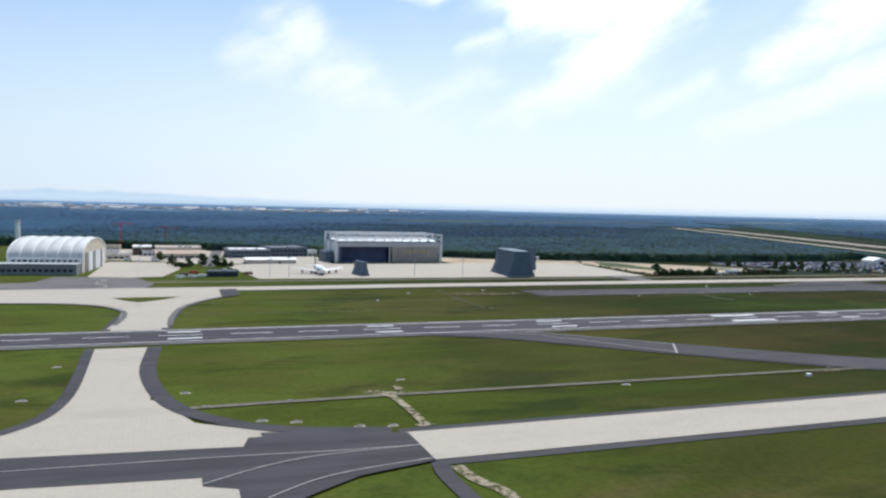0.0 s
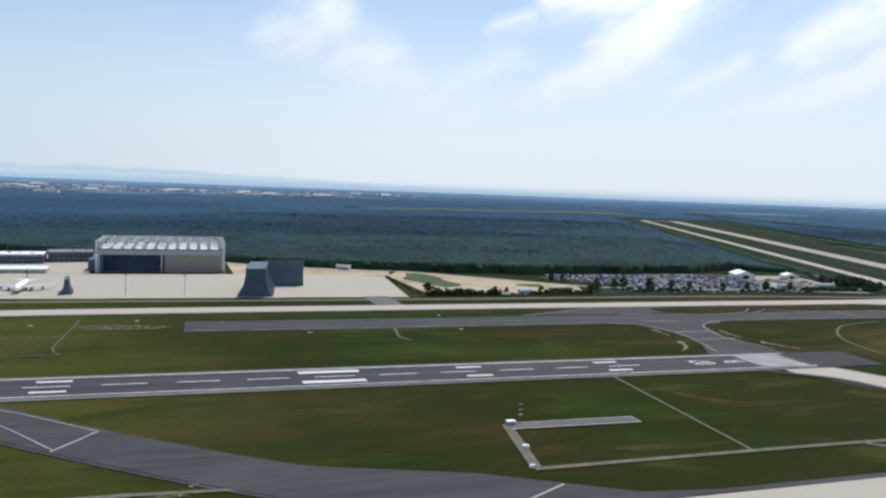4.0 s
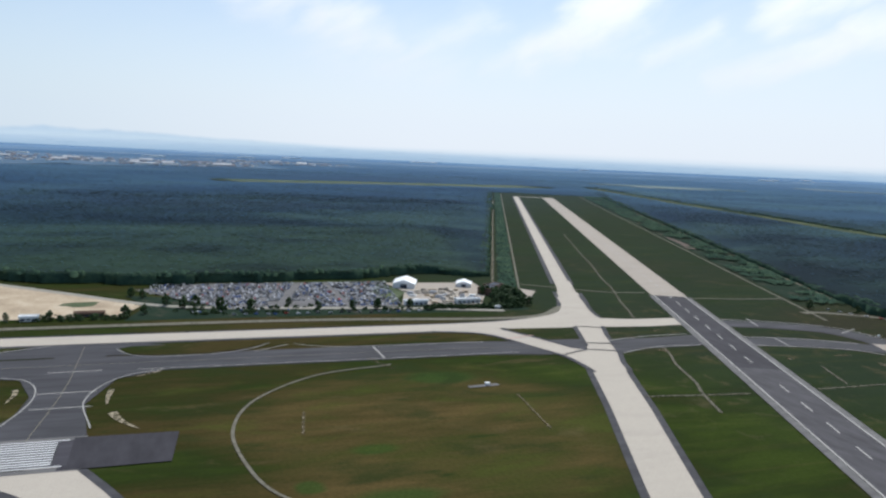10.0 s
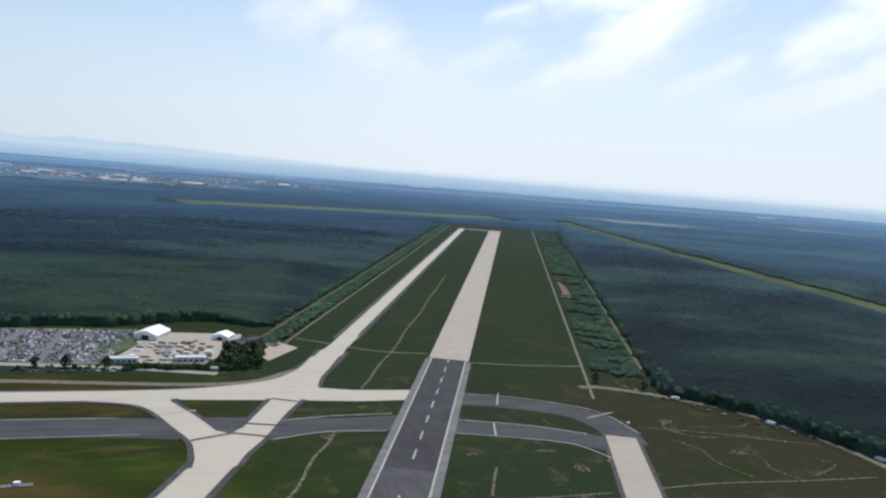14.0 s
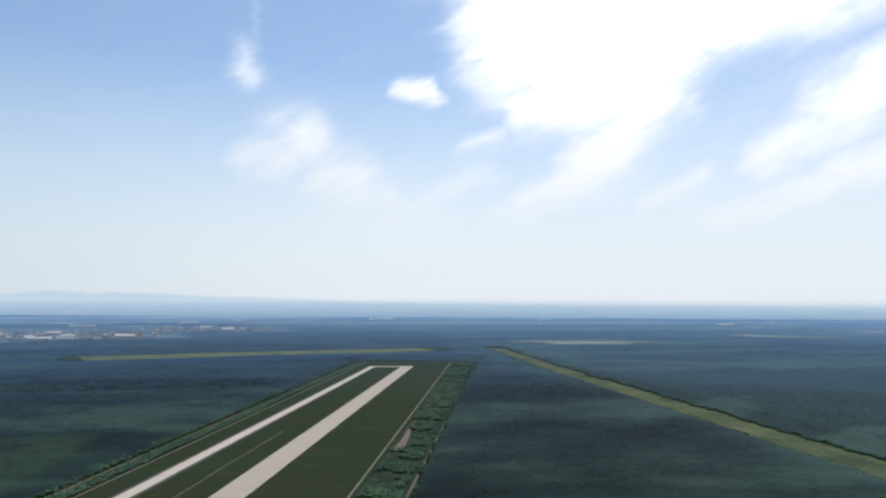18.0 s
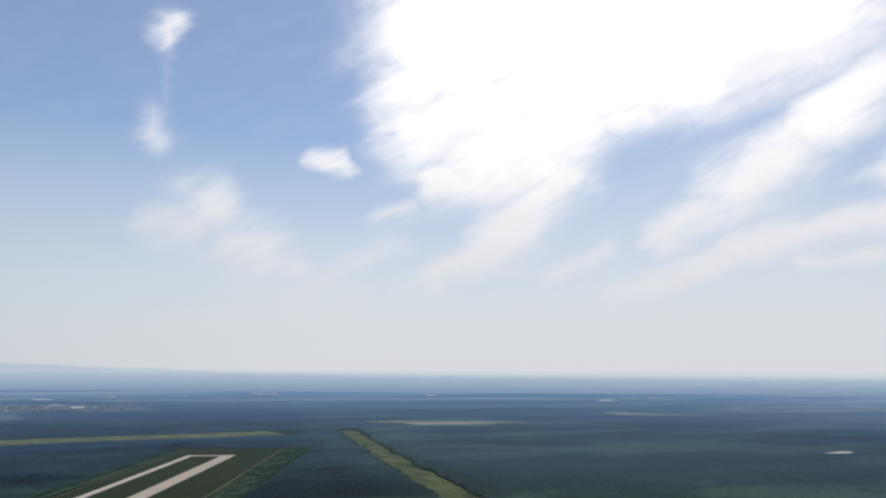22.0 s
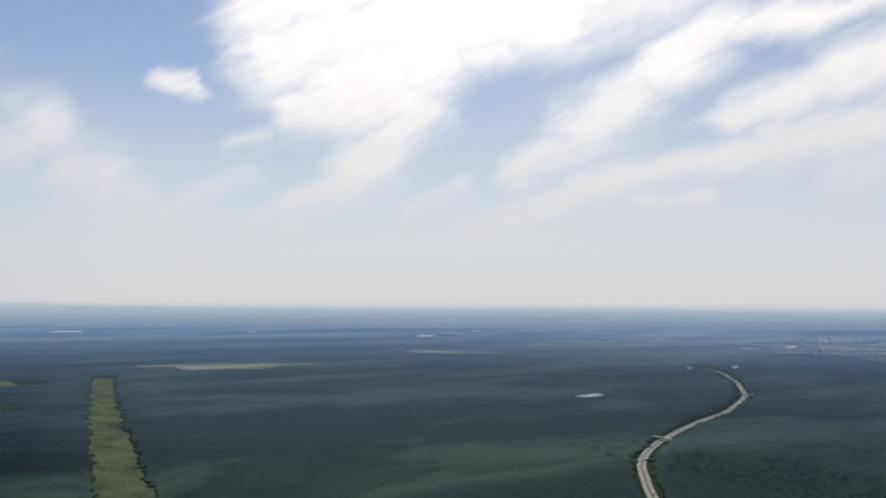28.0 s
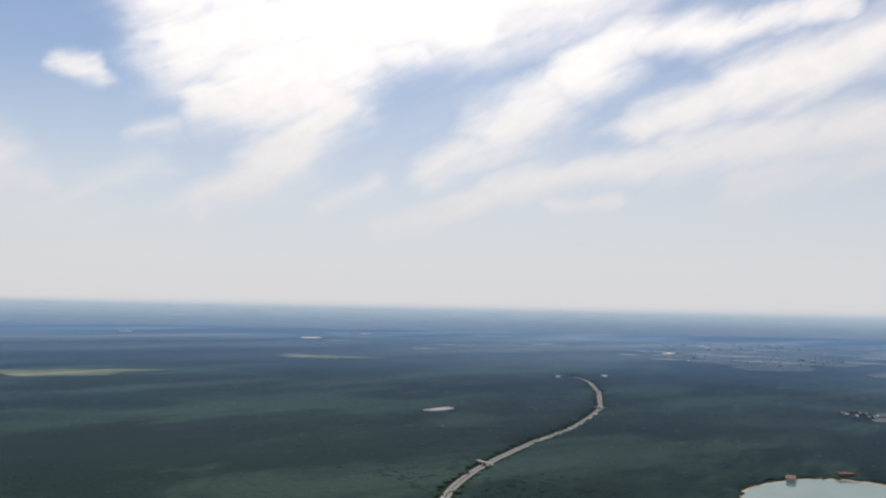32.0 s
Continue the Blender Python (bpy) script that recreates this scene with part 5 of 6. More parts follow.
DOOR = plain("door_cladding", (0.33, 0.305, 0.27), 0.6, grain=1.5, amount=0.1)
INSIDE_SHADE = plain("hangar_inner_shade", (0.06, 0.08, 0.14), 0.7, grain=0.6, amount=0.4)
ROOF_BEIGE = plain("beige_gravel_roof", (0.44, 0.39, 0.32), 0.9, grain=1.2, amount=0.15)
ROOF_PINK = plain("pale_tile_roof", (0.46, 0.36, 0.29), 0.9, grain=1.2, amount=0.15)
# white shell greyed in base colour for the haze before it
SHELL = plain("hazed_shell", (0.56, 0.56, 0.54), 0.6, grain=1.2, amount=0.15)
PALE = plain("pale_cladding", (0.42, 0.43, 0.44), 0.55, grain=1.5, amount=0.12)


def great_hangar():
    """Steel hangar hung from roof trusses, one half of its door open."""
    h = tagged(empty("hangar", 91.6, 436), "huge grey steel hangar with white roof trusses and half-open door", "hangar")
    Wd, D, Hh = 62.6, 31.0, 12.0
    part("side_wall", bm_box(0, 0.6, 0.3, D, 0, Hh), WHITE, h)
    part("side_wall", bm_box(Wd - 0.6, Wd, 0.3, D, 0, Hh), WHITE, h)
    part("back_wall", bm_box(0.6, Wd - 0.6, D - 0.6, D, 0, Hh), GREY, h)
    part("roof", bm_box(-0.3, Wd + 0.3, -0.4, D + 0.3, Hh, Hh + 0.5), BLUEGREY, h, "dark flat roof below the trusses")
    part("fascia", bm_box(0, Wd, -0.5, 0.3, 9.4, Hh), PALE, h, "pale grey door header")
    part("floor", bm_box(0.6, Wd - 0.6, 0.3, D - 0.6, 0.1, 0.25), GREY, h)
    for i in range(14):
        x = 4.0 + i * 4.24
        if x > 31:
            part("door_panel", bm_box(x - 0.9, x + 3.26, -0.35 + 0.22 * (i % 2), -0.1 + 0.22 * (i % 2), 0, 9.4), DOOR, h)
    part("door_panel", bm_box(0.6, 2.4, -0.3, 0.0, 0, 9.4), BLUEGREY, h)
    # added dark panel that imitates the shade behind the open half
    part("shade_panel", bm_box(0.8, 31, 5, 5.4, 0.2, 9.3), INSIDE_SHADE, h, "dark blue panel standing in for the shaded hangar interior")
    for x in (0.0, 31.0, Wd - 0.6):
        part("door_post", bm_box(x, x + 0.7, -0.6, 0.0, 0, 9.4), STEEL, h)
    bm = bmesh.new()
    box(bm, 40, 56, -0.62, -0.5, 6.3, 7.0)
    part("stripe", bm, plain("ochre_lettering", (0.45, 0.33, 0.16), 0.7), h, "ochre band of unreadable lettering")
    for x in (-1.2, Wd + 0.4):
        for y in (-1.0, D * 0.5, D):
            part("column", bm_box(x, x + 0.8, y, y + 0.8, 0, 17.0), WHITE, h)
    for y in (-0.6, D * 0.5 + 0.4, D + 0.4):
        bm = bmesh.new()
        beam(bm, (-0.8, y, 16.8), (Wd + 0.8, y, 16.8), 0.55)
        beam(bm, (-0.8, y, 14.0), (Wd + 0.8, y, 14.0), 0.4)
        n = 14
        for i in range(n):
            x0, x1 = i * Wd / n, (i + 1) * Wd / n
            beam(bm, (x0, y, 14.0), (x0, y, 16.8), 0.28)
            beam(bm, (x0, y, 14.0 if i % 2 else 16.8), (x1, y, 16.8 if i % 2 else 14.0), 0.25)
        part("roof_truss", bm, WHITE, h)
    for x in np.linspace(0, Wd, 12):
        bm = bmesh.new()
        beam(bm, (x, -0.6, 16.6), (x, D + 0.4, 16.6), 0.3)
        part("cross_beam", bm, WHITE, h)
    for i in range(11):
        x = 1.6 + i * 5.5
        for y in (1.5, 9, 16.5, 24):
            bm = bmesh.new()
            v = [bm.verts.new(p) for p in ((x, y, Hh + 0.5), (x + 3.4, y, Hh + 0.5), (x + 3.4, y + 4.4, Hh + 0.5), (x, y + 4.4, Hh + 0.5), (x, y + 2.2, Hh + 1.9), (x + 3.4, y + 2.2, Hh + 1.9))]
            for f in ((0, 1, 5, 4), (2, 3, 4, 5), (1, 2, 5), (3, 0, 4)):
                bm.faces.new([v[k] for k in f])
            part("skylight", bm, WHITE_ROOF, h)
    part("annex", bm_box(-5.5, -1.4, 6, 27, 0, 6.0), BLUEGREY, h)
    return h


def arched_hangar():
    """Vaulted concrete-shell hangar; the shell bulges between ribs."""
    h = tagged(empty("hangar", -67, 384, 0, -7), "white vaulted hangar with scalloped shell roof and cream gable", "hangar")
    L, span, wall_h, rise = 31.0, 50.0, 6.6, 8.0
    bays, across, per = 6, 22, 6
    verts, faces = [], []
    nx = bays * per + 1
    for i in range(nx):
        u = (i % per) / per
        bulge = 0.9 * math.sin(math.pi * u) if i < nx - 1 else 0.0
        for j in range(across + 1):
            a = math.pi * j / across
            y = span / 2 - math.cos(a) * span / 2
            z = wall_h + math.sin(a) ** 0.9 * (rise + bulge) if 0 < j < across else wall_h
            verts.append((i * L / (nx - 1), y, z))
    for i in range(nx - 1):
        for j in range(across):
            a = i * (across + 1) + j
            faces.append((a, a + across + 1, a + across + 2, a + 1))
    roof = mesh("roof", verts, faces, SHELL, h, "white scalloped shell roof", True)
    for k in range(bays + 1):
        bm = bmesh.new()
        pts = [Vector((k * L / bays, span / 2 - math.cos(math.pi * j / 16) * span / 2, wall_h + 0.15 + math.sin(math.pi * j / 16) ** 0.9 * rise)) for j in range(17)]
        for a, b in zip(pts[:-1], pts[1:]):
            beam(bm, a, b, 0.5)
        part("rib", bm, WHITE, roof)
    part("side_wall", bm_box(0, L, -0.3, 0.3, 0, wall_h + 0.5), WHITE, h)
    part("side_wall", bm_box(0, L, span - 0.3, span + 0.3, 0, wall_h + 0.5), WHITE, h)
    windows_row(h, 1.5, L - 1.5, -0.3, 5.2, 6.1, 12)
    for gx in (0, L - 0.5):
        bm = bmesh.new()
        rim_pts = [(gx, span / 2 - math.cos(math.pi * j / 20) * span / 2, wall_h + math.sin(math.pi * j / 20) ** 0.9 * rise) for j in range(21)]
        face = [bm.verts.new((gx, 0, 0))] + [bm.verts.new(p) for p in rim_pts] + [bm.verts.new((gx, span, 0))]
        f = bm.faces.new(face)
        ext = bmesh.ops.extrude_face_region(bm, geom=[f])
        bmesh.ops.translate(bm, verts=[v for v in ext["geom"] if isinstance(v, bmesh.types.BMVert)], vec=(0.5, 0, 0))
        part("gable", bm, CREAM, h, "cream gable wall")
    for k in range(8):
        y0 = 5.5 + k * 4.9
        part("door_leaf", bm_box(L + 0.05 + 0.2 * (k % 2), L + 0.3 + 0.2 * (k % 2), y0, y0 + 4.75, 0, 9.0), WHITE if k % 3 else GREY, h)
    part("annex", bm_box(-26, L - 0.5, -9, -0.3, 0, 4.6), GREY, h, "low grey annex")
    part("annex_roof", bm_box(-26.3, L - 0.2, -9.3, -0.3, 4.6, 4.95), PALE, h)
    windows_row(h, -25, L - 1.5, -9, 1.4, 2.6, 22)
    return h


def chimney():
    c = tagged(empty("chimney", -78, 478), "tall round concrete chimney with a dark rim", "chimney")
    for name, r0, r1, z0, z1, mat in (("shaft", 1.6, 1.2, 0, 20.0, WHITE), ("rim", 1.5, 1.5, 20.0, 21.0, PALE)):
        bm = bmesh.new()
        bmesh.ops.create_cone(bm, cap_ends=True, segments=20, radius1=r0, radius2=r1, depth=z1 - z0, matrix=Matrix.Translation((0, 0, (z0 + z1) / 2)))
        part(name, bm, mat, c)


def flared_wall(parent, a, b, height, mat, foot=2.8, thick=0.6, name="wall"):
    """A blast wall from a to b that curves outwards at its foot, with ribs."""
    a, b = Vector((*a, 0)), Vector((*b, 0))
    d = (b - a).normalized()
    s = Vector((d.y, -d.x, 0))
    prof = [(foot * (1 - t) ** 2.6, height * t) for t in np.linspace(0, 1, 9)]
    bm = bmesh.new()
    rows = []
    for p in (a, b):
        rows.append([bm.verts.new(p + s * o + Vector((0, 0, z))) for o, z in prof] + [bm.verts.new(p + s * (-thick) + Vector((0, 0, z))) for o, z in reversed(prof)])
    n = len(rows[0])
    for i in range(n):
        j = (i + 1) % n
        bm.faces.new((rows[0][i], rows[0][j], rows[1][j], rows[1][i]))
    bm.faces.new(rows[0])
    bm.faces.new(rows[1][::-1])
    w = part(name, bm, mat, parent)
    length = (b - a).length
    for k in range(int(length / 2.5) + 1):
        p = a + d * min(length, k * 2.5)
        bm = bmesh.new()
        beam(bm, p - s * (thick + 0.35), p - s * (thick + 0.35) + Vector((0, 0, height)), 0.35)
        part("rib", bm, STEEL, w)
    return w


def flared_block(parent, a, b, height, foot, top, name="wall"):
    """A thick wall from a to b that spreads at its foot on both sides."""
    a, b = Vector((*a, 0)), Vector((*b, 0))
    d = (b - a).normalized()
    s = Vector((d.y, -d.x, 0))
    prof = [(top + (foot - top) * (1 - t) ** 2.4, height * t) for t in np.linspace(0, 1, 9)]
    ring = prof + [(-o, z) for o, z in reversed(prof)]
    bm = bmesh.new()
    rows = [[bm.verts.new(p + s * o + Vector((0, 0, z))) for o, z in ring] for p in (a, b)]
    n = len(ring)
    for i in range(n):
        j = (i + 1) % n
        bm.faces.new((rows[0][i], rows[0][j], rows[1][j], rows[1][i]))
    bm.faces.new(rows[0])
    bm.faces.new(rows[1][::-1])
    w = part(name, bm, BLUEGREY, parent)
    for k in range(1, int((b - a).length / 3)):
        p = a + d * 3 * k
        for side in (-1, 1):
            bm = bmesh.new()
            for (o0, z0), (o1, z1) in zip(prof[:-1], prof[1:]):
                beam(bm, p + s * side * (o0 + 0.1) + Vector((0, 0, z0)), p + s * side * (o1 + 0.1) + Vector((0, 0, z1)), 0.25)
            part("rib", bm, GREY, w)
    return w


def run_up_enclosure():
    e = tagged(empty("blast_fence"), "tall blue-grey steel noise wall for engine tests on the apron", "blast fence")
    flared_block(e, (165.6, 345.5), (169.2, 375), 12.5, 7.6, 4.2)
    flared_wall(e, (171, 381), (191, 381), 12.3, BLUEGREY, 1.0, name="back_wall")
    e = tagged(empty("blast_fence"), "small dark blast deflector standing on the concrete apron", "blast fence")
    flared_block(e, (88.5, 355), (87.0, 369), 6.6, 2.4, 0.7)


def tube(bm, stations, seg=14):
    """A round body through (x, z, radius) stations along x."""
    rings = []
    for x, z, r in stations:
        rings.append([bm.verts.new((x, r * math.cos(a), z + r * math.sin(a))) for a in np.linspace(0, 2 * math.pi, seg + 1)[:-1]])
    for p, q in zip(rings[:-1], rings[1:]):
        for i in range(seg):
            bm.faces.new((p[i], p[(i + 1) % seg], q[(i + 1) % seg], q[i]))
    bm.faces.new(rings[0][::-1])
    bm.faces.new(rings[-1])


def wing(bm, root_x, chord, tip_x, tip_chord, y0, y1, z0, z1, t):
    vs = []
    for x, c, y, z, k in ((root_x, chord, y0, z0, t), (tip_x, tip_chord, y1, z1, t * 0.4)):
        vs.append([bm.verts.new((x - u * c, y, z + w * k)) for u, w in ((0, 0), (0.3, 0.5), (1, 0.05), (0.4, -0.35))])
    for i in range(4):
        bm.faces.new((vs[0][i], vs[0][(i + 1) % 4], vs[1][(i + 1) % 4], vs[1][i]))
    bm.faces.new(vs[0])
    bm.faces.new(vs[1][::-1])


def airliner(x, y, turn, scale):
    """Four-engined airliner; nose along +x before the turn."""
    p = tagged(empty("airliner", x, y, 0, turn), "white four-engined airliner parked on the concrete apron", "airplane")
    k = scale
    bm = bmesh.new()
    tube(bm, [(11.5 * k, 2.0 * k, 0.15 * k), (11.0 * k, 2.05 * k, 0.7 * k), (9.6 * k, 2.2 * k, 1.2 * k), (7 * k, 2.3 * k, 1.4 * k), (-5 * k, 2.3 * k, 1.4 * k), (-9 * k, 2.7 * k, 0.95 * k), (-12 * k, 3.0 * k, 0.25 * k)])
    f = part("fuselage", bm, WHITE_ROOF, p, "white fuselage", True)
    for side in (-1, 1):
        bm = bmesh.new()
        wing(bm, 3.2 * k, 4.6 * k, -3.6 * k, 1.3 * k, side * 1.0 * k, side * 11.5 * k, 1.7 * k, 2.5 * k, 0.7 * k)
        wg = part("wing", bm, STEEL, p)
        bm = bmesh.new()
        wing(bm, -8.8 * k, 2.4 * k, -11.2 * k, 1.0 * k, side * 0.5 * k, side * 4.2 * k, 2.9 * k, 3.3 * k, 0.3 * k)
        part("tailplane", bm, WHITE_ROOF, p)
        for ey, ex in ((3.9, 2.0), (7.4, -0.4)):
            bm = bmesh.new()
            tube(bm, [(ex * k + 1.3 * k, 1.15 * k, 0.45 * k), (ex * k + 0.9 * k, 1.15 * k, 0.58 * k), (ex * k - 0.6 * k, 1.15 * k, 0.45 * k), (ex * k - 1.3 * k, 1.2 * k, 0.22 * k)], 12)
            bmesh.ops.translate(bm, verts=bm.verts, vec=(0, side * ey * k, 0))
            part("engine", bm, GREY, wg, "", True)
        bm = bmesh.new()
        tube(bm, [(-0.6 * k, 0.4 * k, 0.4 * k), (0.6 * k, 0.4 * k, 0.4 * k)], 10)
        bmesh.ops.translate(bm, verts=bm.verts, vec=(-0.8 * k, side * 1.4 * k, 0))
        beam(bm, (-0.8 * k, side * 1.4 * k, 0.4 * k), (-0.8 * k, side * 1.2 * k, 1.6 * k), 0.2 * k)
        part("main_gear", bm, TYRE, p)
    bm = bmesh.new()
    wing(bm, -7.8 * k, 3.4 * k, -10.8 * k, 1.6 * k, 0, 4.6 * k, 0, 0, 0.3 * k)
    bmesh.ops.rotate(bm, verts=bm.verts, cent=(0, 0, 0), matrix=Matrix.Rotation(radians(90), 3, "X"))
    bmesh.ops.translate(bm, verts=bm.verts, vec=(0, 0, 3.2 * k))
    part("tail_fin", bm, plain("tail_blue", (0.05, 0.08, 0.20), 0.4), p, "dark blue tail fin")
    bm = bmesh.new()
    tube(bm, [(-0.25 * k, 0.3 * k, 0.3 * k), (0.25 * k, 0.3 * k, 0.3 * k)], 10)
    bmesh.ops.translate(bm, verts=bm.verts, vec=(8.2 * k, 0, 0))
    beam(bm, (8.2 * k, 0, 0.3 * k), (8.2 * k, 0, 1.2 * k), 0.18 * k)
    part("nose_gear", bm, TYRE, p)
    bm = bmesh.new()
    for i in range(26):
        box(bm, (7.5 - i * 0.55) * k, (7.75 - i * 0.55) * k, -1.43 * k, 1.43 * k, 2.45 * k, 2.65 * k)
    part("cabin_windows", bm, GLASS, f)
    return p


great_hangar()
arched_hangar()
chimney()
run_up_enclosure()
airliner(69, 369, -90, 1.1)
low_building(46, 487, 24, 22, 4.6, 6, BLUEGREY, WHITE_ROOF, "long blue-grey workshop building with a pale roof", 9, 3, 1)
low_building(70, 497, 24, 22, 5.2, 10, BLUEGREY, GREY, "blue-grey flat-roofed store hall beside a workshop", 9, 4, 2)
low_building(86, 492, 6, 8, 3.4, 10, WHITE, WHITE_ROOF, "small white annex beside a store hall", 2, 0, 19)
low_building(54, 437, 27.5, 10, 1.9, 1, CREAM, WHITE_ROOF, "low shed with a bright white pitched roof", 0, 0, 3, rim=False)
low_building(-15, 512, 11, 26, 4.6, 2, BROWN, WHITE_ROOF, "two-storey block with a bright white roof", 4, 2, 4)
low_building(6, 520, 27, 26, 3.8, 2, CREAM, ROOF_BEIGE, "long flat building with a beige gravel roof", 11, 5, 5)
low_building(7, 479, 28, 15, 2.6, 4, CREAM, ROOF_PINK, "low cream shed with a pinkish tiled roof", 9, 1, 7, rim=False)
low_building(-8, 496, 13, 8, 2.8, 3, WHITE, ROOF_BEIGE, "small white hut with a beige roof", 5, 1, 6)
low_building(-42, 540, 26, 10, 3.2, 0, CREAM, ROOF_BEIGE, "low cream airport building before the woods", 9, 2, 8)
low_building(-28, 470, 16, 7, 2.2, 8, CREAM, WHITE_ROOF, "small cream shed in a paved yard", 5, 1, 20)
low_building(-34, 500, 12, 9, 2.4, 5, WHITE, ROOF_BEIGE, "small white store shed in a paved yard", 4, 1, 21)
low_building(-110, 480, 40, 16, 6.5, 0, BLUEGREY, GREY, "large blue-grey hall beside a chimney", 10, 2, 9)
# solid walls coloured dark for the shade in the pavilion's open sides
low_building(23.5, 363, 13, 9, 2.0, 2, DARK, GREY, "pavilion with a grey roof and openings painted dark beside the apron", 5, 1, 10)
low_building(262, 348.5, 10, 3.2, 1.3, 1, BROWN, BROWN, "long low brown hut behind bushes", 5, 0, 11)
low_building(318, 353, 12, 3.2, 1.4, 2, BROWN, BROWN, "long low brown hut behind bushes", 6, 0, 12)
low_building(296, 347.5, 7, 3.4, 1.6, 1, WHITE, WHITE_ROOF, "small white container hut", 3, 0, 13)
low_building(516, 385, 12, 8, 3.0, 40, BROWN, DARK, "dark wooden shed between trees", 5, 0, 14)
low_building(524, 397, 11, 6, 2.4, 35, BROWN, DARK, "dark brown hut at the edge of the woods", 4, 0, 15)
low_building(224, 452, 8, 3, 2.0, -30, WHITE, WHITE_ROOF, "small white hut beside a gravel road", 3, 0, 16)


def tent(x, y, width, length, height, turn):
    """A white frame tent with a low curved gable roof."""
    t = tagged(empty("marquee", x, y, 0, turn), "large white frame tent in a storage yard", "tent", "white tents")
    w, l = width / 2, length / 2
    side = height * 0.55
    part("side_wall", bm_box(-w, w, -l, l, 0, side), WHITE, t)
    verts, faces = [], []
    n = 10
    for yy in (-l - 0.2, l + 0.2):
        for i in range(n + 1):
            u = -1 + 2 * i / n
            verts.append((u * (w + 0.3), yy, side + (height - side) * (1 - abs(u) ** 1.15)))
    for i in range(n):
        faces.append((i, i + 1, n + 2 + i, n + 1 + i))
    faces += [tuple(range(n, -1, -1)), tuple(range(n + 1, 2 * n + 2))]
    part("canopy", bm_from(verts, faces), WHITE_ROOF, t)
    part("door", bm_box(-w * 0.3, w * 0.3, -l - 0.12, -l + 0.05, 0, side * 0.9), DARK, t)


tent(475.5, 411, 12, 16, 4.8, -22)
tent(510, 408, 8.5, 9.5, 3.6, -22)

# yard with stacked goods
yard_rng = random.Random(31)
stack_meshes = []
for mat in (CREAM, WHITE, ROOF_BEIGE, OLD_CONCRETE, PALE, SAND):
    bm = bmesh.new()
    box(bm, -2.2, 2.2, -0.7, 0.7, 0, 0.9)
    box(bm, -1.6, 1.9, -0.6, 0.6, 0.9, 1.3)
    me = bpy.data.meshes.new("pallet_load")
    bm.to_mesh(me)
    bm.free()
    me.materials.append(mat)
    stack_meshes.append(me)
for row in range(7):
    for col in range(9):
        x, y = 468 + col * 4.7 + row * 0.7, 362 + row * 6.2 + col * 0.2
        if y > 394 and (x < 490 or x > 500) or x > 500 + (y - 360) * 0.4 or yard_rng.random() < 0.22:
            continue
        ob = new("pallet_load", stack_meshes[yard_rng.randrange(6)])
        ob.matrix_world = pose(x + yard_rng.uniform(-1, 1), y, 0.15, 0, 0, -20 + yard_rng.uniform(-8, 8)) @ Matrix.Diagonal((yard_rng.uniform(0.5, 1.1), yard_rng.uniform(0.7, 1.6), yard_rng.uniform(0.6, 1.4), 1))
        tagged(ob, "pallet load of building material stored in a paved yard", "pallet load", "pallet loads in the yard")
low_building(494, 361.5, 13, 3.2, 1.9, 2, WHITE, WHITE_ROOF, "long white flat-roofed shed in the yard", 5, 0, 17)
low_building(466, 360.5, 12, 3.0, 1.7, 2, WHITE, WHITE_ROOF, "long white container row in the yard", 5, 0, 18)


# ---------------------------------------------------------------- vehicles
PAINTS = [plain(n, c, 0.35, 0.1, 3, 0.08) for n, c in (("car_white", (0.55, 0.55, 0.55)), ("car_silver", (0.30, 0.31, 0.33)), ("car_black", (0.02, 0.02, 0.025)), ("car_blue", (0.04, 0.08, 0.22)), ("car_red", (0.32, 0.03, 0.03)), ("car_grey", (0.14, 0.15, 0.16)))]


def car_bm(bm, x, y, turn, k=1.0):
    """Body and cabin of a small car, appended to bm."""
    c, s = math.cos(turn), math.sin(turn)

    def put(pts):
        return [bm.verts.new((x + (px * c - py * s) * k, y + (px * s + py * c) * k, pz * k + 0.15)) for px, py, pz in pts]
    L, Wd = 0.95, 0.40
    v = put([(-L, -Wd, 0.1), (L, -Wd, 0.1), (L, Wd, 0.1), (-L, Wd, 0.1), (-L, -Wd, 0.36), (L, -Wd, 0.33), (L, Wd, 0.33), (-L, Wd, 0.36),
             (-0.62, -0.33, 0.62), (0.25, -0.33, 0.62), (0.25, 0.33, 0.62), (-0.62, 0.33, 0.62), (-0.88, -Wd, 0.37), (0.58, -Wd, 0.35), (0.58, Wd, 0.35), (-0.88, Wd, 0.37)])
    for f in ((0, 1, 5, 4), (1, 2, 6, 5), (2, 3, 7, 6), (3, 0, 4, 7), (4, 5, 6, 7), (8, 9, 10, 11), (12, 13, 9, 8), (13, 14, 10, 9), (14, 15, 11, 10), (15, 12, 8, 11)):
        bm.faces.new([v[i] for i in f])


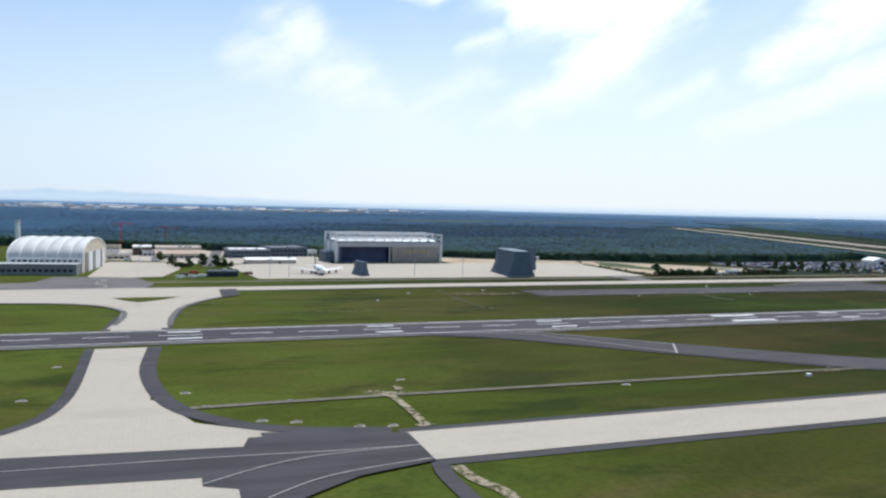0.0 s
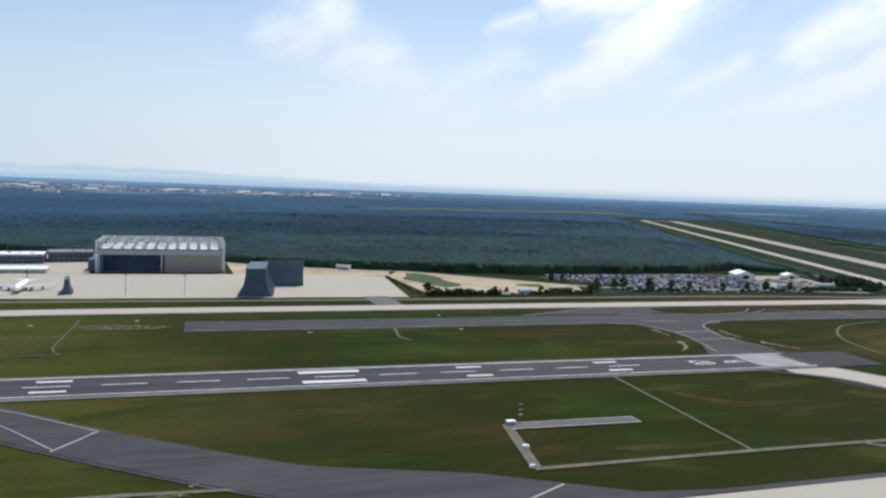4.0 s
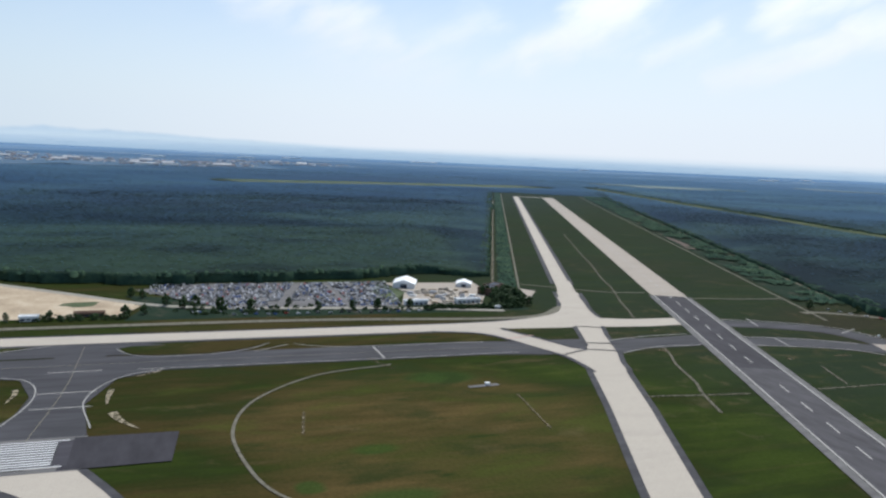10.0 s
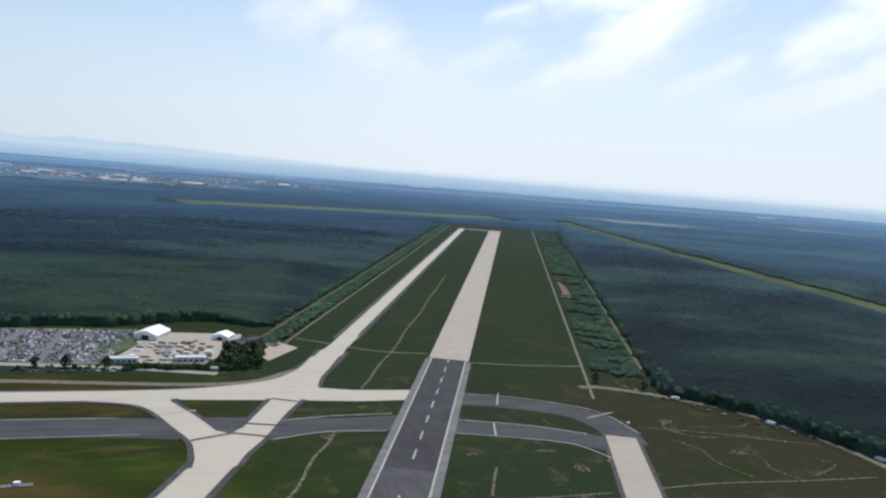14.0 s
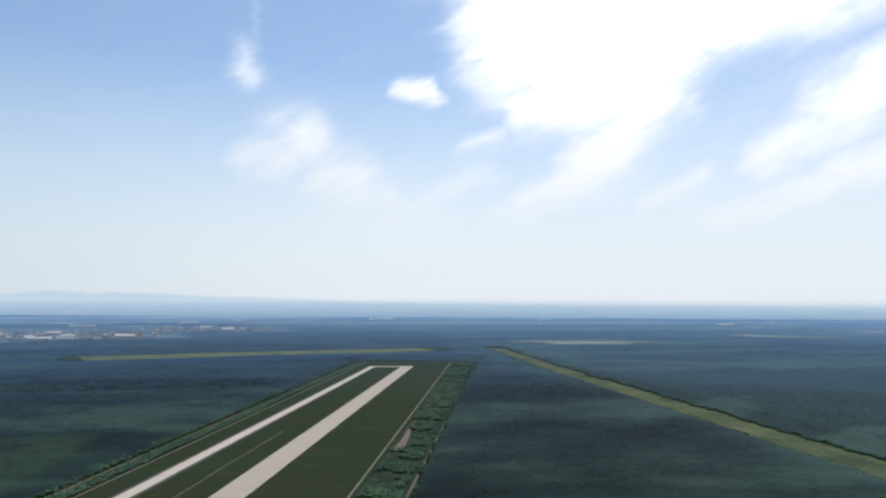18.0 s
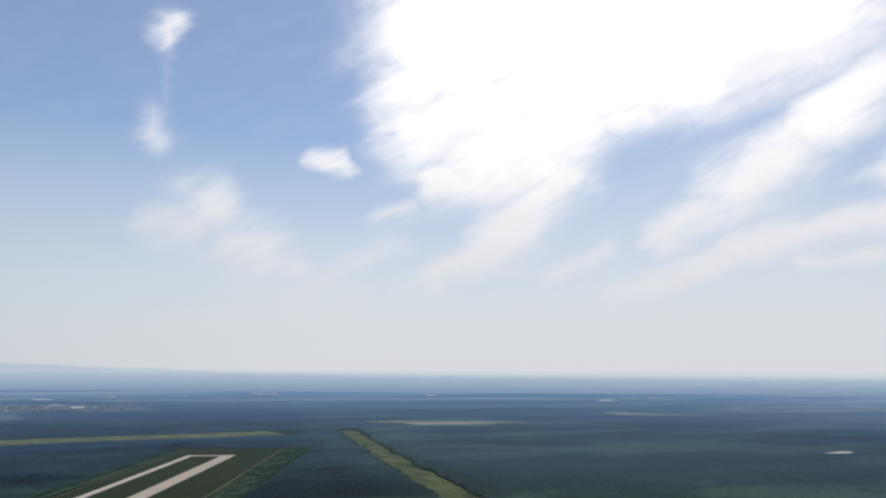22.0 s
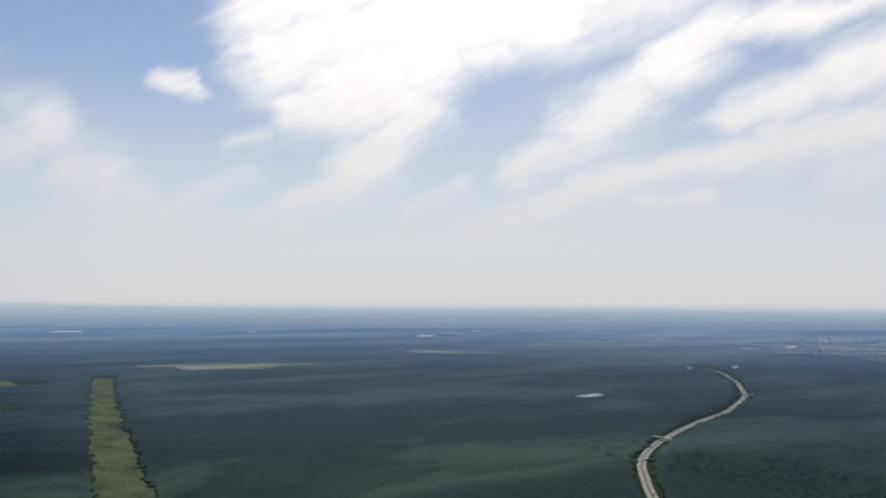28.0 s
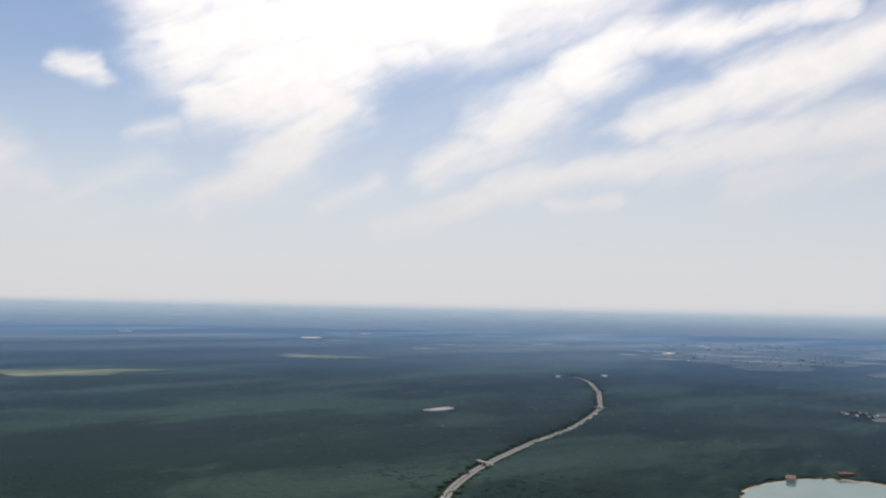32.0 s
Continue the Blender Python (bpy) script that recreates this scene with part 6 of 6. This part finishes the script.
def car_park_rows():
    """Parked cars too many to count, in rows."""
    r = random.Random(12)
    sheets = [([], []) for _ in PAINTS]
    base = bmesh.new()
    car_bm(base, 0, 0, 0)
    bv = np.array([v.co[:] for v in base.verts])
    base.verts.index_update()
    bf = [[v.index for v in f.verts] for f in base.faces]
    base.free()
    for row in range(27):
        y = 361.5 + (row // 2) * 5.0 + (row % 2) * 1.95
        x = 340.0
        lo, hi = 372 - (y - 360) * 0.75, 457 + (y - 360) * 0.14
        if row % 9 == 8:
            continue
        while x < hi:
            x += 1.35
            if x < lo or r.random() < 0.34 or abs(x - 398 - 0.3 * (y - 360)) < 2.2 or abs(x - 432) < 1.5 or (x < 418 and y < 374 and x > 395):
                continue
            i = r.choices(range(len(PAINTS)), (13, 15, 30, 10, 2, 26))[0]
            k = r.uniform(0.9, 1.15)
            a = 1.57 + (3.14 if r.random() < 0.5 else 0) + r.uniform(-0.05, 0.05)
            c, s = math.cos(a), math.sin(a)
            pts = np.stack([x + (bv[:, 0] * c - bv[:, 1] * s) * k, y + (bv[:, 0] * s + bv[:, 1] * c) * k, bv[:, 2] * k], 1)
            vs, fs = sheets[i]
            off = len(vs)
            vs.extend(pts.tolist())
            fs.extend([[q + off for q in f] for f in bf])
    for (vs, fs), mat in zip(sheets, PAINTS):
        ob = mesh("parked_cars", vs, fs, mat)
        tagged(ob, "rows of closely parked cars of one colour group", "cars", kind="stuff")


car_park_rows()


def van(x, y, turn, mat, length=2.6, label="white delivery van parked beside the perimeter road", category="van"):
    """A box van with cab, windscreen and wheels."""
    v = tagged(empty("van", x, y, 0.15, turn), label, category, "vehicles along the road")
    part("cargo_box", bm_box(-length, 0.55, -0.5, 0.5, 0.25, 1.45), mat, v)
    bm = bm_from([(0.6, -0.48, 0.25), (1.5, -0.48, 0.25), (1.5, 0.48, 0.25), (0.6, 0.48, 0.25), (0.6, -0.48, 1.2), (1.15, -0.48, 1.15), (1.15, 0.48, 1.15), (0.6, 0.48, 1.2), (1.5, -0.48, 0.7), (1.5, 0.48, 0.7)],
                 [(0, 1, 8, 5, 4), (3, 7, 6, 9, 2), (1, 2, 9, 8), (8, 9, 6, 5), (4, 5, 6, 7), (0, 4, 7, 3), (0, 3, 2, 1)])
    part("cab", bm, mat, v)
    part("windscreen", bm_from([(1.52, -0.42, 0.74), (1.52, 0.42, 0.74), (1.2, 0.42, 1.12), (1.2, -0.42, 1.12)], [(0, 1, 2, 3)]), GLASS, v)
    for wx in (-length * 0.7, 0.95):
        for wy in (-0.46, 0.46):
            bm = bmesh.new()
            bmesh.ops.create_cone(bm, cap_ends=True, segments=12, radius1=0.24, radius2=0.24, depth=0.16, matrix=Matrix.Translation((wx, wy, 0.24)) @ Matrix.Rotation(radians(90), 4, "X"))
            part("wheel", bm, TYRE, v)
    return v


def saloon(x, y, turn, mat):
    v = tagged(empty("car", x, y, 0.1, turn), "car parked on the verge of the perimeter road", "car", "cars along the road")
    bm = bmesh.new()
    car_bm(bm, 0, 0, 0)
    part("body", bm, mat, v)
    for wx in (-0.58, 0.6):
        for wy in (-0.37, 0.37):
            bm = bmesh.new()
            bmesh.ops.create_cone(bm, cap_ends=True, segments=10, radius1=0.16, radius2=0.16, depth=0.1, matrix=Matrix.Translation((wx, wy, 0.2)) @ Matrix.Rotation(radians(90), 4, "X"))
            part("wheel", bm, TYRE, v)
    return v


veh = random.Random(5)
for i in range(20):
    t = i / 19
    saloon(377 + 90 * t + veh.uniform(-1, 1), 347 - 3 * t + veh.uniform(-0.8, 0.8), veh.uniform(-12, 12), PAINTS[veh.randrange(6)])
for i in range(14):
    saloon(358 + veh.uniform(0, 45), 353 + veh.uniform(-3, 4), veh.uniform(60, 120), PAINTS[veh.randrange(6)])
for x, y, a in ((736, 214, 100), (742, 196, 95), (744, 188, 95), (722, 256, 125), (700, 292, 140)):
    van(x + 3, y, a, WHITE)
for i in range(16):
    t = i / 15
    saloon(682 + 52 * t ** 1.2 + veh.uniform(-0.6, 0.6) + 6, 316 - 92 * t + veh.uniform(-0.6, 0.6) + 2, 125 + veh.uniform(-10, 10), PAINTS[veh.randrange(6)])
for x, y, a in ((6, 351, 8), (11, 352.5, -4), (15, 356, 12), (12, 372, 20), (-6, 452, 10), (-14, 446, 80), (-20, 455, 30), (-38, 480, 0), (2, 455, 15), (284, 342.5, 0), (505, 346, 5)):
    van(x, y, a, WHITE if x != 12 else RED, label="service van parked beside the apron" if x < 200 else "white van parked behind bushes")
for i, (x, y) in enumerate(((8, 363), (20, 371.5), (36, 366))):
    van(x, y, 15 * i, BROWN, 3.2, "dark red airport service truck beside the apron", "truck")


# ---------------------------------------------------------------- trees and bushes
def crown_mesh(seed, spread, height, clumps, name):
    """A crown of many small leaf clumps with gaps."""
    r = random.Random(seed)
    bm = bmesh.new()
    for _ in range(clumps):
        a, u, q = r.uniform(0, 6.283), r.random(), r.uniform(0.25, 1.0)
        z = height * (0.17 + 0.79 * u)
        rad = spread * q * math.sqrt(max(0.08, 1 - (2 * u - 0.85) ** 2))
        m = Matrix.Translation((rad * math.cos(a), rad * math.sin(a), z)) @ Euler((r.uniform(0, 3), r.uniform(0, 3), 0)).to_matrix().to_4x4() @ Matrix.Diagonal((r.uniform(0.7, 1.3), r.uniform(0.7, 1.2), r.uniform(0.5, 0.9), 1))
        bmesh.ops.create_icosphere(bm, subdivisions=1, radius=spread * r.uniform(0.2, 0.34), matrix=m)
    for v in bm.verts:
        v.co += Vector((r.uniform(-1, 1), r.uniform(-1, 1), r.uniform(-1, 1))) * spread * 0.07
    me = bpy.data.meshes.new(name)
    bm.to_mesh(me)
    bm.free()
    me.materials.append(LEAF)
    return me


def trunk_mesh(height, seed):
    r = random.Random(seed)
    bm = bmesh.new()
    bmesh.ops.create_cone(bm, cap_ends=True, segments=7, radius1=0.2, radius2=0.09, depth=height * 0.6, matrix=Matrix.Translation((0, 0, height * 0.3)))
    for _ in range(5):
        a = r.uniform(0, 6.283)
        beam(bm, (0, 0, height * r.uniform(0.3, 0.5)), (math.cos(a) * height * 0.22, math.sin(a) * height * 0.22, height * r.uniform(0.6, 0.8)), 0.09)
    me = bpy.data.meshes.new("trunk")
    bm.to_mesh(me)
    bm.free()
    me.materials.append(BARK)
    return me


TREES = [(crown_mesh(s, 2.0, 4.4, 36, "crown"), trunk_mesh(4.6, s)) for s in range(4)]
BUSHES = [crown_mesh(s + 20, 1.6, 2.0, 16, "bush") for s in range(3)]


def tree(x, y, k, r):
    t = tagged(empty("tree", x, y, 0, r.uniform(0, 360)), "small broad-leaved tree beside the airfield fence", "tree", "trees along the perimeter")
    crown, trunk = TREES[r.randrange(4)]
    for nm, me in (("crown", crown), ("trunk", trunk)):
        ob = new(nm, me)
        ob.parent = t
        ob.scale = (k, k, k)
    return t


def bush(x, y, k, r):
    ob = new("bush", BUSHES[r.randrange(3)])
    ob.matrix_world = pose(x, y, -0.3 * k, 0, 0, r.uniform(0, 360)) @ Matrix.Diagonal((k, k, k, 1))
    return tagged(ob, "dense green bush in a hedge beside the road", "bush", "bushes along the perimeter")


tr = random.Random(77)
for x, y, k in ((245, 346, 1.3), (248, 344, 1.0), (279, 345, 1.0), (287, 350, 0.8), (304, 346, 0.9), (332, 347, 1.4), (333, 350, 1.1), (349, 372, 1.2), (356, 366, 1.4), (361, 365, 1.3), (372, 356, 1.5), (385, 356, 1.2), (444, 352, 1.2), (333, 395, 1.1), (338, 391, 1.1),
                (415, 352, 1.1), (432, 353, 1.0), (460, 351, 1.2), (17, 418, 1.4), (10, 415, 1.2), (24, 421, 1.3), (2, 418, 1.2), (28, 414, 1.0), (-4, 455, 1.3), (90, 500, 1.3), (340, 354, 1.0), (404, 366, 1.0), (680, 322, 1.1), (696, 306, 1.2), (706, 297, 1.0), (716, 284, 1.2), (722, 274, 1.0), (731, 262, 1.1), (738, 248, 1.2)):
    tree(x, y, k * tr.uniform(0.85, 1.1), tr)
for i in range(60):
    t = i / 59
    bush(468 + 50 * t + tr.uniform(-1, 1), 349.5 - 2 * t + tr.uniform(-2, 2), tr.uniform(0.9, 1.5), tr)
for i in range(50):
    a, b = tr.random(), tr.random()
    tree(503 + 20 * a + 6 * b, 347 + 36 * b + tr.uniform(-2, 2), tr.uniform(0.9, 1.4), tr)
for i in range(34):
    bush(244 + tr.uniform(0, 90), 344.5 + tr.uniform(-0.8, 1.5), tr.uniform(0.5, 1.0), tr)
for i in range(17):
    bush(247 + 2.2 * i + tr.uniform(-0.6, 0.6), 345.4 + tr.uniform(-0.5, 0.9), tr.uniform(1.2, 2.0), tr)
for i in range(11):
    bush(301 + 3.0 * i + tr.uniform(-1, 1), 346.6 + tr.uniform(-0.6, 1.2), tr.uniform(0.9, 1.5), tr)
for i in range(40):
    t = tr.random()
    bush(352 + 118 * t, 351 - 3 * t + tr.uniform(-2, 3), tr.uniform(0.5, 1.1), tr)
for i in range(22):
    bush(350 + tr.uniform(0, 70), 361 - tr.uniform(0, 3), tr.uniform(0.5, 1.0), tr)
for i in range(16):
    bush(4 + tr.uniform(0, 30), 408 + tr.uniform(0, 16), tr.uniform(0.8, 1.4), tr)
for i in range(14):
    bush(240.6 + tr.uniform(0, 2), 342 + i * 5.5, tr.uniform(0.45, 0.8), tr)


# ---------------------------------------------------------------- small airfield equipment
def glide_antenna(x, y):
    a = tagged(empty("antenna_mast", x, y), "thin lattice antenna mast beside a white equipment hut", "antenna")
    bm = bmesh.new()
    for dx, dy in ((-0.3, -0.3), (0.3, -0.3), (0, 0.35)):
        beam(bm, (dx, dy, 0), (dx * 0.4, dy * 0.4, 4.2), 0.06)
    for k in range(6):
        z = 0.4 + k * 0.62
        beam(bm, (-0.24, -0.24, z), (0.24, -0.24, z + 0.5), 0.04)
        beam(bm, (0.24, -0.24, z), (0, 0.27, z + 0.5), 0.04)
    part("mast", bm, RED, a, "red and white lattice mast")
    for z in (1.6, 2.8, 3.9):
        part("reflector", bm_box(-0.5, 0.5, -0.4, -0.32, z, z + 0.16), WHITE, a)
    b = tagged(empty("equipment_hut", x - 3.0, y - 2.0), "small white equipment hut in the grass", "hut")
    part("wall", bm_box(-0.9, 0.9, -0.6, 0.6, 0, 0.9), PALE, b)
    part("roof", bm_box(-1.0, 1.0, -0.7, 0.7, 0.9, 1.02), WHITE_ROOF, b)
    part("door", bm_box(-0.25, 0.25, -0.66, -0.58, 0, 0.75), GREY, b)


glide_antenna(210, 155)


def little_hut(x, y, k=1.0):
    b = tagged(empty("equipment_box", x, y), "small white equipment box in the airfield grass", "equipment box", "boxes in the grass")
    part("plinth", bm_box(-0.9 * k, 0.9 * k, -0.6 * k, 0.6 * k, 0, 0.2), CONCRETE, b)
    part("cabinet", bm_box(-0.7 * k, 0.7 * k, -0.4 * k, 0.4 * k, 0.2, 0.9 * k), WHITE, b)
    part("lid", bm_box(-0.78 * k, 0.78 * k, -0.48 * k, 0.48 * k, 0.9 * k, 1.0 * k), WHITE_ROOF, b)


for x, y, k in ((449, 228.5, 1.1), (204, 138, 0.8), (70, 262, 0.5), (121, 288, 0.5), (201, 128, 0.6), (312, 124, 0.6), (128, 125.5, 0.7), (233, 290, 0.5), (319, 115, 0.6), (661, 262, 0.8)):
    little_hut(x, y, k)


def marker_board(x, y, turn):
    b = tagged(empty("marker_board", x, y, 0, turn), "low pale marker board standing in airfield grass", "sign", "marker boards beside the taxiway")
    part("board", bm_box(-0.5, 0.5, -0.05, 0.05, 0.12, 0.30), PALE, b)
    for lx in (-0.4, 0.4):
        part("post", bm_box(lx - 0.06, lx + 0.06, -0.05, 0.05, 0, 0.12), STEEL, b)
    part("pad", bm_box(-0.9, 0.9, -0.35, 0.35, -0.02, 0.05), CONCRETE, b)


for i, (x, y) in enumerate(((3, 142), (6, 131.9), (20, 132.2), (28, 114.2), (33, 113.2), (14, 121), (19, 119), (-23, 143), (43, 143), (85, 128.5), (141, 132.3), (88, 284), (-21, 170), (290, 104), (352, 163), (233, 262), (178, 262), (150, 284))):
    marker_board(x, y, (i * 37) % 30 - 15)


def apron_pole(x, y, h):
    p = tagged(empty("floodlight_mast", x, y), "tall thin floodlight mast on the apron", "floodlight", "floodlight masts")
    bm = bmesh.new()
    bmesh.ops.create_cone(bm, cap_ends=True, segments=8, radius1=0.18, radius2=0.1, depth=h, matrix=Matrix.Translation((0, 0, h / 2)))
    part("pole", bm, STEEL, p)
    part("lamp_head", bm_box(-0.8, 0.8, -0.2, 0.2, h, h + 0.35), GREY, p)


for x, y, h in ((112, 352, 9), (136, 350, 9), (52, 352, 9), (44, 356, 8)):
    apron_pole(x, y, h)


def crane(x, y, h):
    c = tagged(empty("tower_crane", x, y), "red lattice tower crane behind the airport buildings", "crane")
    bm = bmesh.new()
    for dx, dy in ((-0.5, -0.5), (0.5, -0.5), (0.5, 0.5), (-0.5, 0.5)):
        beam(bm, (dx, dy, 0), (dx, dy, h), 0.16)
    for k in range(int(h / 1.2)):
        beam(bm, (-0.5, -0.5, k * 1.2), (0.5, -0.5, k * 1.2 + 1.2), 0.1)
    part("mast", bm, RED, c)
    bm = bmesh.new()
    beam(bm, (-5, 0, h), (9, 0, h), 0.35)
    beam(bm, (0, 0, h), (0, 0, h + 2), 0.25)
    beam(bm, (0, 0, h + 2), (7.5, 0, h), 0.1)
    beam(bm, (0, 0, h + 2), (-4.5, 0, h), 0.1)
    part("jib", bm, RED, c)
    part("counterweight", bm_box(-5, -3.6, -0.5, 0.5, h - 0.9, h - 0.1), GREY, c)


crane(-30, 566, 17)
crane(-2, 580, 14)

# ---------------------------------------------------------------- motorway
def road_point(i, t, side):
    (ax, ay), (bx, by) = HIGHWAY[i], HIGHWAY[i + 1]
    d = Vector((bx - ax, by - ay)).normalized()
    return ax + (bx - ax) * t + d.y * side, ay + (by - ay) * t - d.x * side, math.degrees(math.atan2(d.y, d.x))


hw = random.Random(9)
for k in range(40):
    i = hw.randrange(1, len(HIGHWAY) - 2)
    side = hw.choice((-3.2, -1.8, 1.8, 3.2))
    x, y, a = road_point(i, hw.random(), side)
    if hw.random() < 0.3:
        van(x, y, a if side > 0 else a + 180, PAINTS[hw.choice((0, 0, 1, 4))], 4.6, "lorry driving along the motorway", "lorry")
    else:
        v = saloon(x, y, a if side > 0 else a + 180, PAINTS[hw.randrange(6)])
        tagged(v, "car on the motorway through the woods", "car", "cars on the motorway")
for i, t in ((5, 0.05), (8, 0.05)):
    x, y, a = road_point(i, t, 0)
    b = tagged(empty("bridge", x, y, 0, a + 60), "pale concrete road bridge over the motorway", "bridge")
    part("deck", bm_box(-14, 14, -2.2, 2.2, 3.0, 3.5), CONCRETE, b)
    for yy in (-2.2, 2.0):
        part("railing", bm_box(-14, 14, yy, yy + 0.2, 3.5, 4.0), STEEL, b)
    for xx in (-9, 0, 9):
        part("pier", bm_box(xx - 0.4, xx + 0.4, -1.6, 1.6, 0, 3.0), OLD_CONCRETE, b)


# ---------------------------------------------------------------- far towns
# roof colour muted to bluish grey to imitate haze over the towns
DULL_ROOF = plain("hazed_roofs", (0.185, 0.175, 0.185), 0.9, grain=0.4, amount=0.3)

def town(cx, cy, rx, ry, count, seed, tall=3.0):
    """Far roofs and halls, too many to count."""
    r = random.Random(seed)
    kinds = {"white": ([], [], PALE), "red": ([], [], DULL_ROOF), "cream": ([], [], GREY)}
    for _ in range(count):
        a, q = r.uniform(0, 6.283), math.sqrt(r.random())
        x, y = cx + rx * q * math.cos(a), cy + ry * q * math.sin(a)
        w, d, h = r.uniform(3, 6), r.uniform(2.5, 4), FIELD_RISE + r.uniform(1.4, 2.6) * tall / 3
        key = r.choices(("white", "red", "cream"), (2, 5, 3))[0]
        if r.random() < 0.025:
            w, d, h, key = r.uniform(10, 26), r.uniform(6, 12), FIELD_RISE + r.uniform(3, 4), "white"
        vs, fs, _m = kinds[key]
        o = len(vs)
        vs += [(x - w, y - d, FIELD_RISE), (x + w, y - d, FIELD_RISE), (x + w, y + d, FIELD_RISE), (x - w, y + d, FIELD_RISE), (x - w, y - d, h), (x + w, y - d, h), (x + w, y + d, h), (x - w, y + d, h), (x - w, y, h + d * 0.4), (x + w, y, h + d * 0.4)]
        fs += [tuple(o + i for i in f) for f in ((0, 1, 5, 4), (2, 3, 7, 6), (1, 2, 6, 9, 5), (3, 0, 4, 8, 7), (4, 5, 9, 8), (6, 7, 8, 9))]
    for key, (vs, fs, m) in kinds.items():
        if fs:
            tagged(mesh("town_houses", vs, fs, m), "houses and halls of a far town beyond the woods", "town", kind="stuff")


town(330, 2500, 300, 280, 240, 1)
town(760, 2920, 240, 220, 130, 2)
town(-220, 2600, 380, 430, 320, 3)
town(3700, 1150, 380, 230, 45, 4)
town(4450, 1650, 440, 290, 60, 5)
town(2440, 445, 45, 30, 14, 6)


def far_hall(x, y, l, d, h, turn=0.0):
    b = tagged(empty("warehouse", x, y, 0, turn), "long white warehouse far beyond the woods", "warehouse")
    part("wall", bm_box(-l / 2, l / 2, -d / 2, d / 2, 0, h), WHITE, b)
    part("roof", bm_box(-l / 2 - 0.5, l / 2 + 0.5, -d / 2 - 0.5, d / 2 + 0.5, h, h + 0.8), WHITE_ROOF, b)


for x, y, l, d in ((1790, 4380, 150, 60), (300, 2260, 60, 24), (360, 2275, 40, 20), (-180, 1900, 50, 20), (2560, 1146, 10, 6), (2674, 1095, 15, 8), (3100, 3000, 90, 40)):
    far_hall(x, y, l, d, 10.0 if y > 1500 else 7.5)

# lakeside works
low_building(1893, 329, 16, 8, 3.5, 20, CREAM, BRICK, "small works building on the lake shore", 5, 1, 40)
low_building(1957, 300, 18, 9, 4.0, -40, BRICK, BROWN, "brown works building on the sandy shore", 5, 1, 41)

# pale fields far beyond the woods, bluish haze mixed into their colour
HAZED_FIELD = material("hazed_stubble", lambda n, at: n.ramp(n.noise(at, 0.012, 5, 0.6), ((0.35, (0.22, 0.28, 0.32)), (0.65, (0.38, 0.41, 0.39)))), 0.95, spec=0.03)
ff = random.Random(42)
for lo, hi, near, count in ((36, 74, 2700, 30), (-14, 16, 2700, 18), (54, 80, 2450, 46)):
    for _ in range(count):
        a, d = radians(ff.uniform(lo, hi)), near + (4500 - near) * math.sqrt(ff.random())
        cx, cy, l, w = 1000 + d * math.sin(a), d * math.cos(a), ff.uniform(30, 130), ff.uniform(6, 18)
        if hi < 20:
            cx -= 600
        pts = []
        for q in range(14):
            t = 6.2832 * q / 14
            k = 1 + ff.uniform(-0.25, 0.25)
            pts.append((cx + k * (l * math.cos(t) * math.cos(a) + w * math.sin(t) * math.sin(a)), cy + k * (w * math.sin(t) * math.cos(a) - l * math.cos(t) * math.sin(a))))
        structure(slab("field", pts, 2.15, HAZED_FIELD, thick=0.4), "pale stubble field with painted haze far beyond the woods", "field")
for x, y, l in ((3684, 3351, 70), (3677, 1508, 60), (2600, 3900, 60), (300, 3300, 90), (-150, 3100, 70), (-500, 3350, 110), (700, 3700, 80), (960, 4050, 100)):
    far_hall(x, y, l, 24, 9.5, 0)
